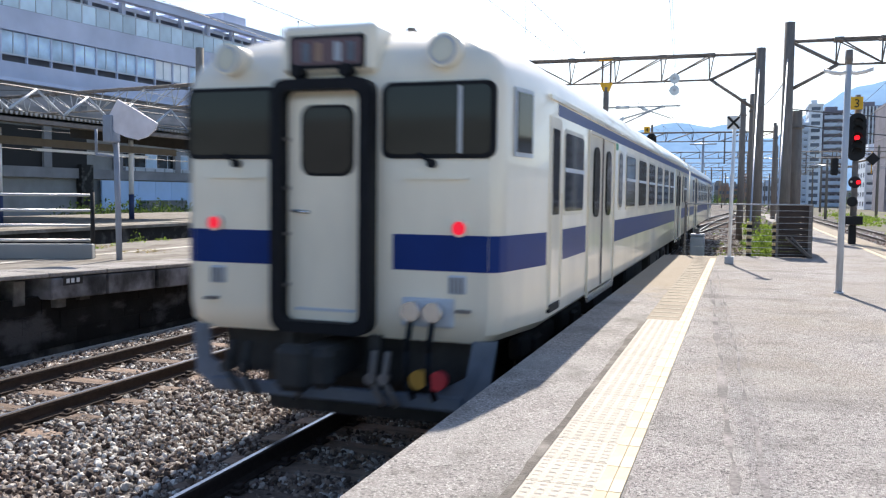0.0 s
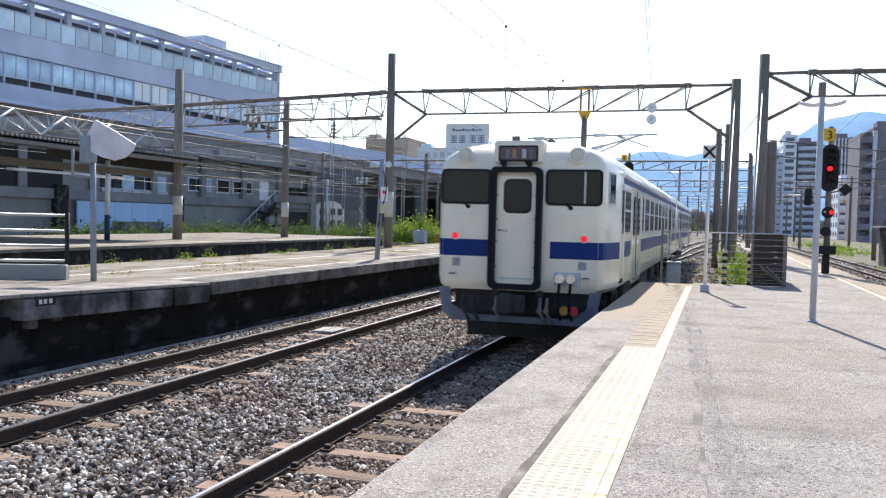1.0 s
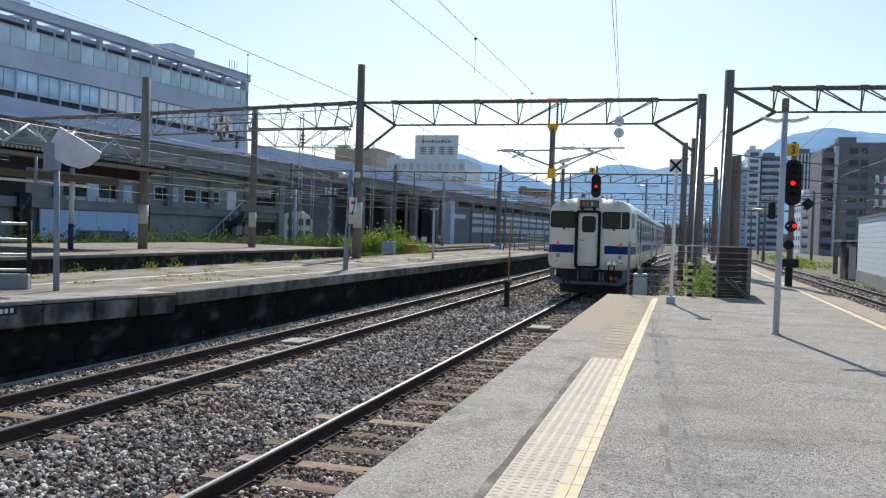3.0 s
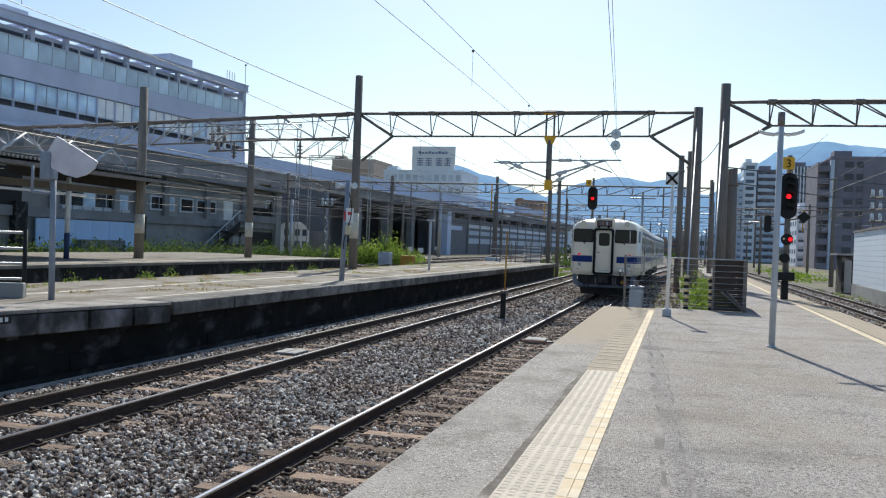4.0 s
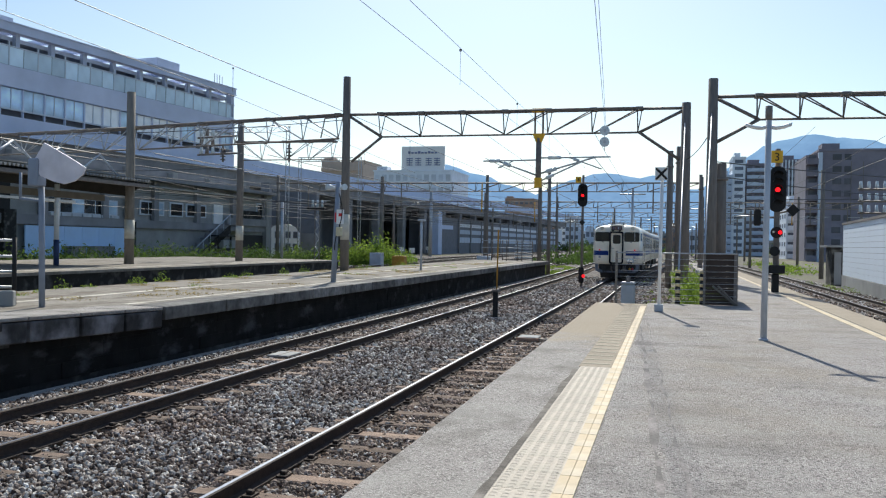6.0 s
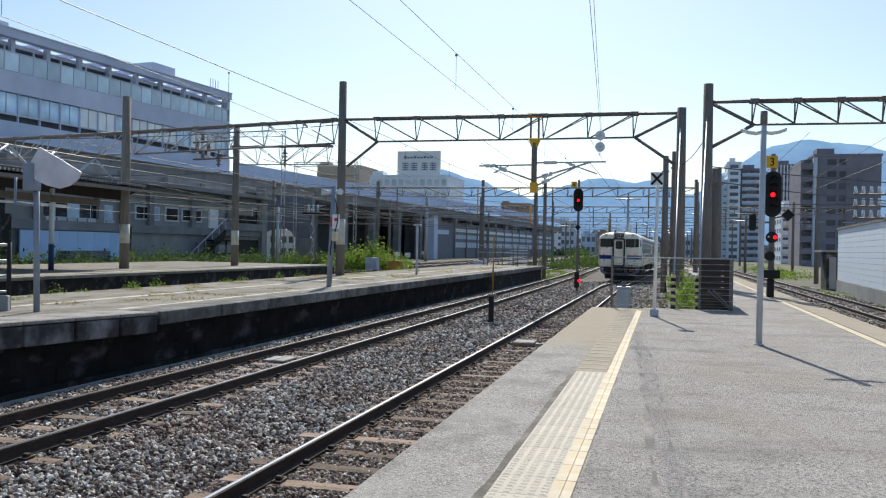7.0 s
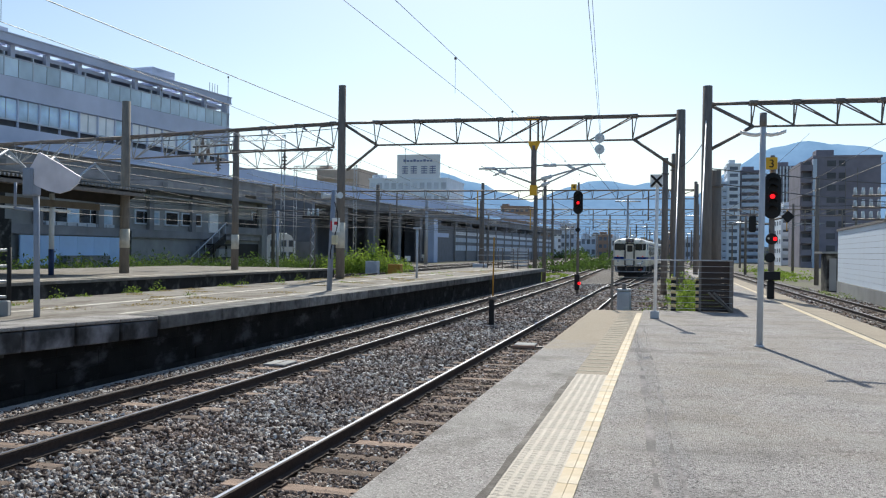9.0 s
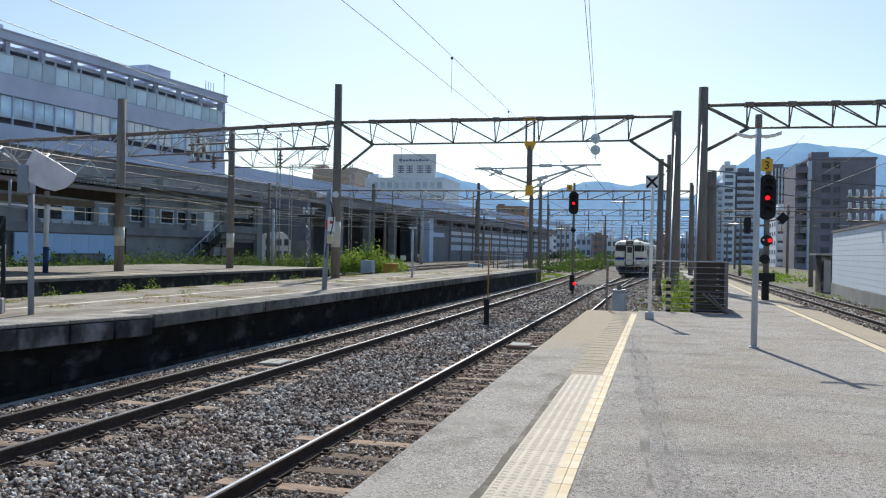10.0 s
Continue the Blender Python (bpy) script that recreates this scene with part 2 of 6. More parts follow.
HALLGREY = material("grey_cladding", (0.62, 0.67, 0.83), 0.55, spread=0.07, scale=0.5, second=(0.50, 0.555, 0.70), second_scale=0.2)
HALLGLASS = material("pale_blue_glazing", (0.52, 0.70, 0.88), 0.10, spread=0.45, scale=0.45, spec=0.7, coat=0.5, random_object=0.35)
# near-white panes: bright sky light in the glass is put into the colour
BRIGHTPANE = material("sky_bright_pane", (0.93, 0.95, 0.97), 0.2, spread=0.12, scale=0.6, coat=0.6, random_object=0.1)
# dark tone that carries the shade of interiors and undersides
HALLDARK = material("shade_dark_grey", (0.16, 0.174, 0.212), 0.6, spread=0.15, scale=1)
FRAMEWHITE = material("pale_mullion", (0.54, 0.59, 0.66), 0.5, spread=0.05)
PANELBLUE = material("pale_blue_noise_panel", (0.54, 0.63, 0.84), 0.55, spread=0.06, scale=0.6, random_object=0.06)
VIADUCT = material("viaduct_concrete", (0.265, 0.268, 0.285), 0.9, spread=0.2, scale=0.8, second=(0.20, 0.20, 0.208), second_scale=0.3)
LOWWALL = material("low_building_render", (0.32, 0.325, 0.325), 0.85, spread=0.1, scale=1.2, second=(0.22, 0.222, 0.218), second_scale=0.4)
HOARDING = material("light_blue_hoarding", (0.46, 0.66, 0.95), 0.6, spread=0.06, scale=1)
# near-black brown: the shade under canopies is put into this colour
CANOPY = material("shade_dark_canopy", (0.055, 0.05, 0.045), 0.85, 0.0, spread=0.2, scale=4)
TIMBER = material("canopy_fascia", (0.15, 0.118, 0.08), 0.8, spread=0.15, scale=4)
WHITECLAD = material("white_metal_cladding", (0.80, 0.88, 0.97), 0.5, spread=0.04, scale=1.5)
APTBROWN = material("brown_tile_facade", (0.275, 0.255, 0.305), 0.8, spread=0.15, scale=0.6, second=(0.215, 0.20, 0.24), second_scale=0.1)
APTWHITE = material("white_apartment_render", (0.80, 0.85, 0.92), 0.8, spread=0.07, scale=0.5)
APTGREY = material("grey_apartment_render", (0.58, 0.66, 0.78), 0.8, spread=0.08, scale=0.5)
APTWIN = material("apartment_window", (0.12, 0.145, 0.19), 0.4, spread=0.2, scale=0.6, random_object=0.3)
WINDARK = material("dim_facade_window", (0.085, 0.085, 0.105), 0.35, spread=0.25, scale=0.6, random_object=0.3)
# distance haze is put into these two paler colours
TAN = material("hazy_tan_facade", (0.52, 0.42, 0.35), 0.8, spread=0.08, scale=0.5)
PALEWIN = material("pale_hotel_window", (0.60, 0.65, 0.72), 0.5, spread=0.15, scale=0.6, random_object=0.2)
BRICK = material("terracotta_facade", (0.36, 0.24, 0.18), 0.8, spread=0.1, scale=0.5)
WOODFENCE = material("dark_stained_board", (0.048, 0.034, 0.029), 0.8, spread=0.25, scale=5, random_object=0.2, stretch=(1, 1, 5))
ROPE = material("striped_guard_yellow", (0.70, 0.56, 0.30), 0.7, spread=0.2)
WIRE = material("dull_wire", (0.10, 0.10, 0.105), 0.6, 0.4, spread=0.05)
INSUL = material("porcelain_insulator", (0.66, 0.72, 0.76), 0.25, spread=0.06)
GREENSTK = material("green_sticker", (0.02, 0.30, 0.12), 0.5, spread=0.05)


# ---- mesh helpers ----
def box(bm, x0, x1, y0, y1, z0, z1, bevel=0.0):
    vs = [bm.verts.new(p) for p in ((x0, y0, z0), (x1, y0, z0), (x1, y1, z0), (x0, y1, z0), (x0, y0, z1), (x1, y0, z1), (x1, y1, z1), (x0, y1, z1))]
    fs = [bm.faces.new([vs[i] for i in q]) for q in ((3, 2, 1, 0), (4, 5, 6, 7), (0, 1, 5, 4), (1, 2, 6, 5), (2, 3, 7, 6), (3, 0, 4, 7))]
    if bevel:
        es = {e for f in fs for e in f.edges}
        bmesh.ops.bevel(bm, geom=list(es), offset=bevel, segments=1, affect="EDGES")
    return bm


def rod(bm, a, b, r, r2=None, seg=8):
    a, b = Vector(a), Vector(b)
    r2 = r if r2 is None else r2
    q = (b - a).to_track_quat("Z", "Y")
    rings = []
    for p, rr in ((a, r), (b, r2)):
        rings.append([bm.verts.new(p + q @ Vector((rr * math.cos(2 * math.pi * i / seg), rr * math.sin(2 * math.pi * i / seg), 0))) for i in range(seg)])
    for i in range(seg):
        f = bm.faces.new((rings[0][i], rings[0][(i + 1) % seg], rings[1][(i + 1) % seg], rings[1][i]))
        f.smooth = True
    bm.faces.new(rings[0][::-1])
    bm.faces.new(rings[1])
    return bm


def bar(bm, a, b, w):
    return rod(bm, a, b, w * 0.7071, seg=4)


def plate(bm, pts, normal, depth):
    """A flat plate: an outline given as points, thickened along normal."""
    n = Vector(normal).normalized() * depth
    lo = [bm.verts.new(Vector(p)) for p in pts]
    hi = [bm.verts.new(Vector(p) + n) for p in pts]
    bm.faces.new(lo[::-1])
    bm.faces.new(hi)
    k = len(pts)
    for i in range(k):
        bm.faces.new((lo[i], lo[(i + 1) % k], hi[(i + 1) % k], hi[i]))
    bmesh.ops.recalc_face_normals(bm, faces=bm.faces[:])
    return bm


def rounded(x0, x1, z0, z1, r, steps=4):
    """Outline in x and z of a rectangle with round corners."""
    pts = []
    for cx, cz, a0 in ((x1 - r, z1 - r, 0), (x0 + r, z1 - r, 90), (x0 + r, z0 + r, 180), (x1 - r, z0 + r, 270)):
        for i in range(steps + 1):
            a = radians(a0 + 90 * i / steps)
            pts.append((cx + r * math.cos(a), cz + r * math.sin(a)))
    return pts


def mesh_of(bm, name, mat):
    me = bpy.data.meshes.new(name)
    bm.to_mesh(me)
    bm.free()
    me.materials.append(mat)
    return me


def part(name, bm, mat, parent=None, label=""):
    ob = new(name, mesh_of(bm, name, mat))
    ob.parent = parent
    if label:
        ob["label"] = label
    return ob


def thing(name, label, category, group="", kind="", at=(0, 0, 0), turn=0.0):
    ob = new(name)
    ob.empty_display_size = 0.2
    ob.matrix_basis = pose(*at, 0, 0, turn)
    return tagged(ob, label, category, group, kind)


def solid(name, bm, mat, label, category, group="", kind=""):
    return tagged(part(name, bm, mat), label, category, group, kind)


def B():
    return bmesh.new()


def boxes(*rows):
    bm = B()
    for r in rows:
        box(bm, *r)
    return bm


def piece(name, me, parent, m):
    """A further object on shared mesh data."""
    ob = new(name, me)
    ob.parent = parent
    ob.matrix_basis = m
    return ob
CREAM = material("cream_enamel", (0.62, 0.55, 0.36), 0.5, spread=0.08)
MORTAR = material("brown_mortar_joint", (0.135, 0.118, 0.102), 0.95, spread=0.3, scale=18, bump=0.4, second=(0.29, 0.265, 0.235), second_scale=3.2, second_at=0.6)
BAND = material("cream_line_paint", (0.60, 0.50, 0.34), 0.85, spread=0.15, scale=10, second=(0.48, 0.40, 0.28), second_scale=2)
CLEARGLASS = material("clear_blue_glazing", (0.72, 0.87, 0.98), 0.1, spread=0.2, scale=0.35, random_object=0.2)
tree = CLEARGLASS.node_tree
see = tree.nodes.new("ShaderNodeBsdfTransparent")
see.inputs[0].default_value = (0.80, 0.90, 0.95, 1)
both = tree.nodes.new("ShaderNodeMixShader")
both.inputs[0].default_value = 0.14
tree.links.new(tree.nodes["Principled BSDF"].outputs[0], both.inputs[1])
tree.links.new(see.outputs[0], both.inputs[2])
tree.links.new(both.outputs[0], tree.nodes["Material Output"].inputs[0])
FACING = continuous(material("pale_stained_facing", (0.25, 0.245, 0.262), 0.95, spread=0.4, scale=7, bump=0.4, bump_scale=30, second=(0.05, 0.048, 0.048), second_scale=1.6, second_at=0.52, second_soft=0.1, random_object=0.45))
STAINED = material("black_stained_concrete", (0.19, 0.185, 0.175), 0.95, spread=0.4, scale=8, bump=0.4, bump_scale=30,
                   second=(0.028, 0.027, 0.026), second_scale=2.4, second_at=0.5, random_object=0.35)
NAVY = material("navy_post_paint", (0.028, 0.05, 0.13), 0.6, spread=0.15, scale=4)


# ---- ground and track beds ----
bm = B()
bmesh.ops.create_grid(bm, x_segments=2, y_segments=2, size=4000)
ground = solid("ground", bm, GROUND, "cindery railway ground with thin dry weeds", "ground", kind="structure")
ground.location = (0, 0, -1.16)


def bed(x0, x1, y0, y1, z, step, amp):
    bm = B()
    nx, ny = max(2, int((x1 - x0) / step)), max(2, int((y1 - y0) / step))
    grid = [[bm.verts.new((x0 + (x1 - x0) * i / nx, y0 + (y1 - y0) * j / ny,
                           z + amp * noise.noise((i * step * 1.3, j * step * 1.3, 0)))) for j in range(ny + 1)] for i in range(nx + 1)]
    for i in range(nx):
        for j in range(ny):
            bm.faces.new((grid[i][j], grid[i + 1][j], grid[i + 1][j + 1], grid[i][j + 1]))
    return bm


solid("ballast_bed", bed(-7.9, -1.4, -8, 60, -1.075, 0.25, 0.03), BALLAST, "grey-brown ballast bed under the two tracks", "ballast", kind="structure")
solid("ballast_bed", bed(-1.4, 0.15, 16.45, 62, -1.07, 0.4, 0.03), BALLAST, "ballast beside the end of the platform", "ballast", kind="structure")
solid("ballast_bed", bed(-14, -1.0, 60, 330, -1.06, 2.0, 0.03), BALLAST, "far grey ballast of the station throat", "ballast", kind="structure")
solid("ballast_bed", bed(-36, -17.6, 46, 330, -1.09, 2.0, 0.04), BALLAST, "brown ballast of the yard sidings", "ballast", kind="structure")
solid("ballast_bed", bed(3.1, 8.9, -8, 330, -1.055, 0.8, 0.03), BALLAST, "brown ballast bed behind the platform", "ballast", kind="structure")
solid("ballast_bed", bed(-17.4, -12.3, -5, 200, -1.055, 1.0, 0.03), BALLAST, "ballast bed between the two older platforms", "ballast", kind="structure")

RAIL_OUT = [(-0.062, -0.14), (0.062, -0.14), (0.062, -0.128), (0.012, -0.112), (0.010, -0.045), (0.032, -0.034), (0.032, -0.008), (0.017, 0.0),
            (-0.017, 0.0), (-0.032, -0.008), (-0.032, -0.034), (-0.010, -0.045), (-0.012, -0.112), (-0.062, -0.128)]


def rail_mesh(line):
    """A rail along a line of (x, y), its head at z = 0; the running face takes the second material."""
    bm = B()
    rings = []
    for x, y in line:
        rings.append([bm.verts.new((x + px, y, pz)) for px, pz in RAIL_OUT])
    k = len(RAIL_OUT)
    for a, b in zip(rings, rings[1:]):
        for i in range(k):
            f = bm.faces.new((a[i], a[(i + 1) % k], b[(i + 1) % k], b[i]))
            f.material_index = 1 if i == 7 else 0
    bm.faces.new(rings[0])
    bm.faces.new(rings[-1][::-1])
    bmesh.ops.recalc_face_normals(bm, faces=bm.faces[:])
    me = mesh_of(bm, "rail", RUST)
    me.materials.append(RAILTOP)
    return me


SLEEPER_MESH = mesh_of(box(B(), -1.0, 1.0, -0.11, 0.11, -0.15, 0.0, 0.012), "sleeper", SLEEPER)
bm = B()
box(bm, -0.045, 0.045, -0.07, 0.07, 0, 0.018)
box(bm, -0.03, 0.03, -0.03, 0.03, 0.018, 0.05, 0.008)
CLIP_MESH = mesh_of(bm, "rail_clip", RUST)


def track(name, label, centre, y0, y1, sleepers_to, clips_to=0.0, gauge=1.067):
    """centre: function of y giving x."""
    th = thing(name, label, "railway track", "tracks", "structure", at=(0, 0, RAIL))
    ys = [y0 + (y1 - y0) * i / 60 for i in range(61)]
    for side in (-1, 1):
        new("rail", rail_mesh([(centre(y) + side * (gauge / 2 + 0.032), y) for y in ys])).parent = th
    y = max(y0, 0.2)
    rng = random.Random(len(name) + int(y1))
    while y < sleepers_to:
        yy = y + rng.uniform(-0.03, 0.03)
        piece("sleeper", SLEEPER_MESH, th, pose(centre(yy) + rng.uniform(-0.07, 0.07), yy, -0.14 - rng.uniform(0, 0.012), 0, rng.uniform(-0.5, 0.5), rng.uniform(-2, 2)))
        if yy < clips_to:
            for side in (-1, 1):
                for off in (-0.105, 0.105):
                    piece("rail_clip", CLIP_MESH, th, pose(centre(yy) + side * (gauge / 2 + 0.032) + off, yy, -0.14))
        y += 0.62
    return th


NEAR_X, LEFT_X = -2.77, -6.50


def near_line(y):
    return NEAR_X + 0.00045 * max(0, y - 50) ** 2 if y < 100 else NEAR_X + 1.125 + 0.045 * (y - 100)


def left_line(y):
    return LEFT_X - 0.00022 * max(0, y - 22) ** 2 if y < 75 else LEFT_X - 0.618 - 0.0233 * (y - 75)


track("railway_track", "track beside the platform, rusty rails with polished heads", near_line, -8, 320, 90, 24)
track("railway_track", "second track with rusty rails on weathered sleepers", left_line, -8, 320, 90, 26)
track("railway_track", "track behind the platform with brown rails", lambda y: 4.55 - 0.0001 * max(0, y - 40) ** 2, -8, 320, 60)
track("railway_track", "outer track beside a white metal building", lambda y: 7.15 - 0.0001 * max(0, y - 40) ** 2, -8, 320, 60)
track("railway_track", "track between the older platforms", lambda y: -14.9, -5, 320, 50)
track("railway_track", "crossover track in the station throat", lambda y: -2.77 + 0.05 * (y - 48), 48, 130, 110)
track("railway_track", "far siding track", lambda y: -11.5 + 0.01 * (y - 60), 62, 320, 90)
track("railway_track", "far siding track", lambda y: -19.5, 46, 320, 90)
track("railway_track", "yard siding beside the bushes", lambda y: -23.6 - 0.03 * (y - 60), 60, 320, 62)
track("railway_track", "yard siding under the portals", lambda y: -27.9 - 0.03 * (y - 80), 90, 320, 90)

# ---- platform where the camera stands ----
plat = thing("platform", "grey asphalt station platform with concrete edge", "platform", kind="structure")
part("paving", boxes((-0.352, 3.05, -12, 16.62, -0.3, 0.0), (1.26, 3.05, 16.62, 62, -0.3, 0.0)), ASPHALT, plat, "grainy grey asphalt paving")
part("edge_slab", boxes((-1.28, -0.352, -12, 12.6, -0.3, 0.0)), EDGESLAB, plat, "grey concrete edge strip worn to buff at its end")
part("end_slab", boxes((-1.28, -0.352, 12.6, 16.3, -0.3, 0.0)), EDGESLAB, plat, "buff mortar-topped platform end")
part("wall", boxes((-1.20, -1.02, -12, 16.2, -1.2, -0.3), (-1.20, 1.30, 16.2, 16.35, -1.2, -0.3), (2.85, 3.0, -12, 62, -1.2, -0.3)), OLDCON, plat, "stained concrete platform wall")
part("safety_line", boxes((2.46, 2.56, -12, 60, 0.0, 0.004)), BAND, plat, "worn cream safety line")
part("edge_strip", boxes((2.60, 3.06, -12, 61.5, 0.0, 0.004)), BEIGE, plat, "buff platform margin")

part("worn_strip", boxes((-0.735, -0.462, 7.58, 15.9, 0.0, 0.004)), BEIGE, plat, "rubbed-off buff tactile strip")
bm = B()
left = [(-0.752 - 0.03 * abs(noise.noise((k * 0.13, 2.0, 0))) - 0.022 * abs(noise.noise((k * 0.9, 7.0, 0))), -3 + k * 0.1) for k in range(105)]
ring_l = [bm.verts.new((x, y, 0.003)) for x, y in left]
ring_r = [bm.verts.new((-0.722, y, 0.003)) for x, y in left]
for k in range(104):
    bm.faces.new((ring_l[k], ring_r[k], ring_r[k + 1], ring_l[k + 1]))
part("mortar_joint", bm, MORTAR, plat, "cracked brown mortar joint")
# two ragged darker lines laid lengthwise on the paving
DARKLINE = material("darker_asphalt", (0.155, 0.142, 0.135), 0.95, spread=0.4, scale=60, second=(0.29, 0.262, 0.25), second_scale=4.0, second_at=0.52, second_soft=0.1)
for x0, x1, y0, y1, half in ((0.015, -0.33, 3.2, 11.6, 0.020), (0.13, -0.26, 3.2, 12.4, 0.012)):
    bm = B()
    prev = None
    for k in range(85):
        f = k / 84
        y = y0 + (y1 - y0) * f
        w = half * max(0.12, 0.7 + 1.1 * noise.noise((k * 0.31, x0 * 40, 0)))
        x = x0 + (x1 - x0) * f + 0.02 * noise.noise((k * 0.17, 5.0, x0 * 9))
        cur = [bm.verts.new((x - w, y, 0.002)), bm.verts.new((x + w, y, 0.002))]
        if prev:
            bm.faces.new((prev[0], prev[1], cur[1], cur[0]))
        prev = cur
    part("tar_seam", bm, DARKLINE, plat, "faint dark ragged line")
bm = B()
box(bm, -0.13, 0.13, -0.148, 0.148, 0.0, 0.004)
for i in range(5):
    for j in range(6):
        x, y = -0.104 + i * 0.052, -0.124 + j * 0.0496
        lo = [bm.verts.new((x + dx * 0.017, y + dy * 0.017, 0.0042)) for dx, dy in ((-1, -1), (1, -1), (1, 1), (-1, 1))]
        hi = [bm.verts.new((x + dx * 0.010, y + dy * 0.010, 0.0070)) for dx, dy in ((-1, -1), (1, -1), (1, 1), (-1, 1))]
        bm.faces.new(hi)
        for k in range(4):
            bm.faces.new((lo[k], lo[(k + 1) % 4], hi[(k + 1) % 4], hi[k]))
TILE_MESH = mesh_of(bm, "tactile_tile", TACTILE)
LINE_MESH = mesh_of(boxes((-0.046, -0.0012, -0.147, 0.147, 0.0, 0.007), (0.0012, 0.046, -0.147, 0.147, 0.0, 0.007)), "yellow_line_tile", YELLOW)
y = 7.43
while y > -11:
    piece("tactile_tile", TILE_MESH, plat, pose(-0.588, y, 0))
    y -= 0.30
y = 15.5
while y > -11:
    piece("yellow_line_tile", LINE_MESH, plat, pose(-0.411, y, 0))
    y -= 0.30
OLD_MESH = mesh_of(box(B(), -0.12, 0.12, -0.016, 0.016, 0.004, 0.007), "worn_tactile_bar", OLDTILE)
for i in range(28):
    piece("worn_tactile_bar", OLD_MESH, plat, pose(-0.60, 7.78 + i * 0.29, 0))

# ---- the platform across the tracks ----
lp = thing("platform", "weathered platform across the tracks with concrete coping", "platform", kind="structure")
part("paving", boxes((-12.3, -8.35, -8, 58, -0.35, -0.045)), WORN, lp, "cracked paving with weeds")
part("retaining_wall", boxes((-8.05, -7.95, -8, 58, -1.2, -0.23), (-12.2, -12.0, -8, 58, -1.2, -0.3), (-12.2, -7.95, 57.9, 58.0, -1.2, -0.3)), DARKWALL, lp, "near-black retaining wall")
part("footing", boxes((-7.75, -7.69, -8, 58, -1.2, -0.925)), LOWWALL, lp, "low concrete footing")
solid("ballast_shoulder", bed(-7.72, -7.14, -8, 58, -0.985, 0.2, 0.02), BALLAST, "raised ballast shoulder by the platform wall", "ballast", kind="structure")
COPING = mesh_of(box(B(), -0.30, 0.30, -0.982, 0.982, -0.215, 0.0, 0.012), "coping_block", OLDCON)
y = 13.3
while y < 57.5:
    piece("coping_block", COPING, lp, pose(-8.05, y, -0.045))
    y += 2.0
NEARSLAB = mesh_of(box(B(), -0.42, 0.42, -0.488, 0.488, -0.05, 0.0, 0.008), "edge_board", CONCRETE)
UNDERBLOCK = mesh_of(box(B(), -0.28, 0.31, -0.47, 0.47, -0.26, 0.0, 0.015), "support_block", FACING)
BRACKET = mesh_of(box(box(B(), -0.20, 0.22, -0.30, -0.14, -0.36, 0.0, 0.01), -0.20, 0.20, 0.12, 0.30, -0.30, 0.0, 0.01), "support_bracket", STAINED)
for i in range(20):
    y = 11.75 - i
    z = -0.045 + (12.25 - y) * 0.026
    piece("edge_board", NEARSLAB, lp, pose(-8.17, y, z, -1.49, 0, 0))
    if i > 2:
        piece("support_bracket", BRACKET, lp, pose(-8.05 if i % 2 else -8.12, y, z - 0.08, -1.49, 0, 0))
    if i not in (4, 7):
        piece("support_block", UNDERBLOCK, lp, pose(-8.05, y, z - 0.066, -1.49, 0, 0))
part("white_line", boxes((-8.62, -8.50, 12.4, 57, -0.045, -0.040)), WHITELINE, lp)
part("white_line", boxes((-10.42, -10.26, -6, 57, -0.045, -0.040)), WHITELINE, lp)

p2 = thing("platform", "older dark-walled platform beyond the second track", "platform", kind="structure")
part("paving", boxes((-27, -17.5, -8, 45, -0.09, 0.0)), WORN, p2)
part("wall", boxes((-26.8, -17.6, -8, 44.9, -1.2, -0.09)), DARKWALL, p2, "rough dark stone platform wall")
part("white_line", boxes((-18.6, -18.4, -6, 44, 0.0, 0.005)), WHITELINE, p2)


# ---- the train ----
CAR = 20.0


def plan(inset, y_in, length=CAR, square=False):
    """Half outline of a car seen from above, from the back of the side to the front's middle."""
    w = 1.38 - inset
    if square:
        return [(w, length - y_in), (w, y_in), (w - 0.05, y_in)]
    f = 1.17 - inset
    return [(w, length - y_in), (w, 0.9 + y_in * 0.5), (f + 0.085, 0.16 + y_in), (f + 0.06, 0.05 + y_in), (f, y_in)]


def ring(inset, y_in, square):
    h = plan(inset, y_in, square=square)
    return h + [(-x, y) for x, y in reversed(h)]


LEVELS = [(0.90, 0.10, 0.05), (0.97, 0.02, 0.01), (1.10, 0, 0), (2.66, 0, 0), (2.80, 0.03, 0.03), (2.90, 0.09, 0.08), (2.99, 0.22, 0.15), (3.06, 0.42, 0.24), (3.11, 0.70, 0.34), (3.14, 1.05, 0.42)]


def car_body(square):
    bm = B()
    rings = [[bm.verts.new((x, y, z)) for x, y in ring(i, yi, square)] for z, i, yi in LEVELS]
    n = len(rings[0])
    for k in range(len(rings) - 1):
        for i in range(n):
            f = bm.faces.new((rings[k][i], rings[k][(i + 1) % n], rings[k + 1][(i + 1) % n], rings[k + 1][i]))
            f.smooth = True
            f.material_index = 1 if k >= 6 else 0
    bm.faces.new(rings[0][::-1])
    bm.faces.new(rings[-1]).material_index = 1
    me = mesh_of(bm, "body", IVORY)
    me.materials.append(ROOFPAINT)
    me.set_sharp_from_angle(angle=radians(38))
    return me


def side_strip(bm, side, y0, y1, z0, z1, proud=0.004, x=1.38):
    a, b = sorted((side * (x - 0.02), side * (x + proud)))
    return box(bm, a, b, y0, y1, z0, z1)


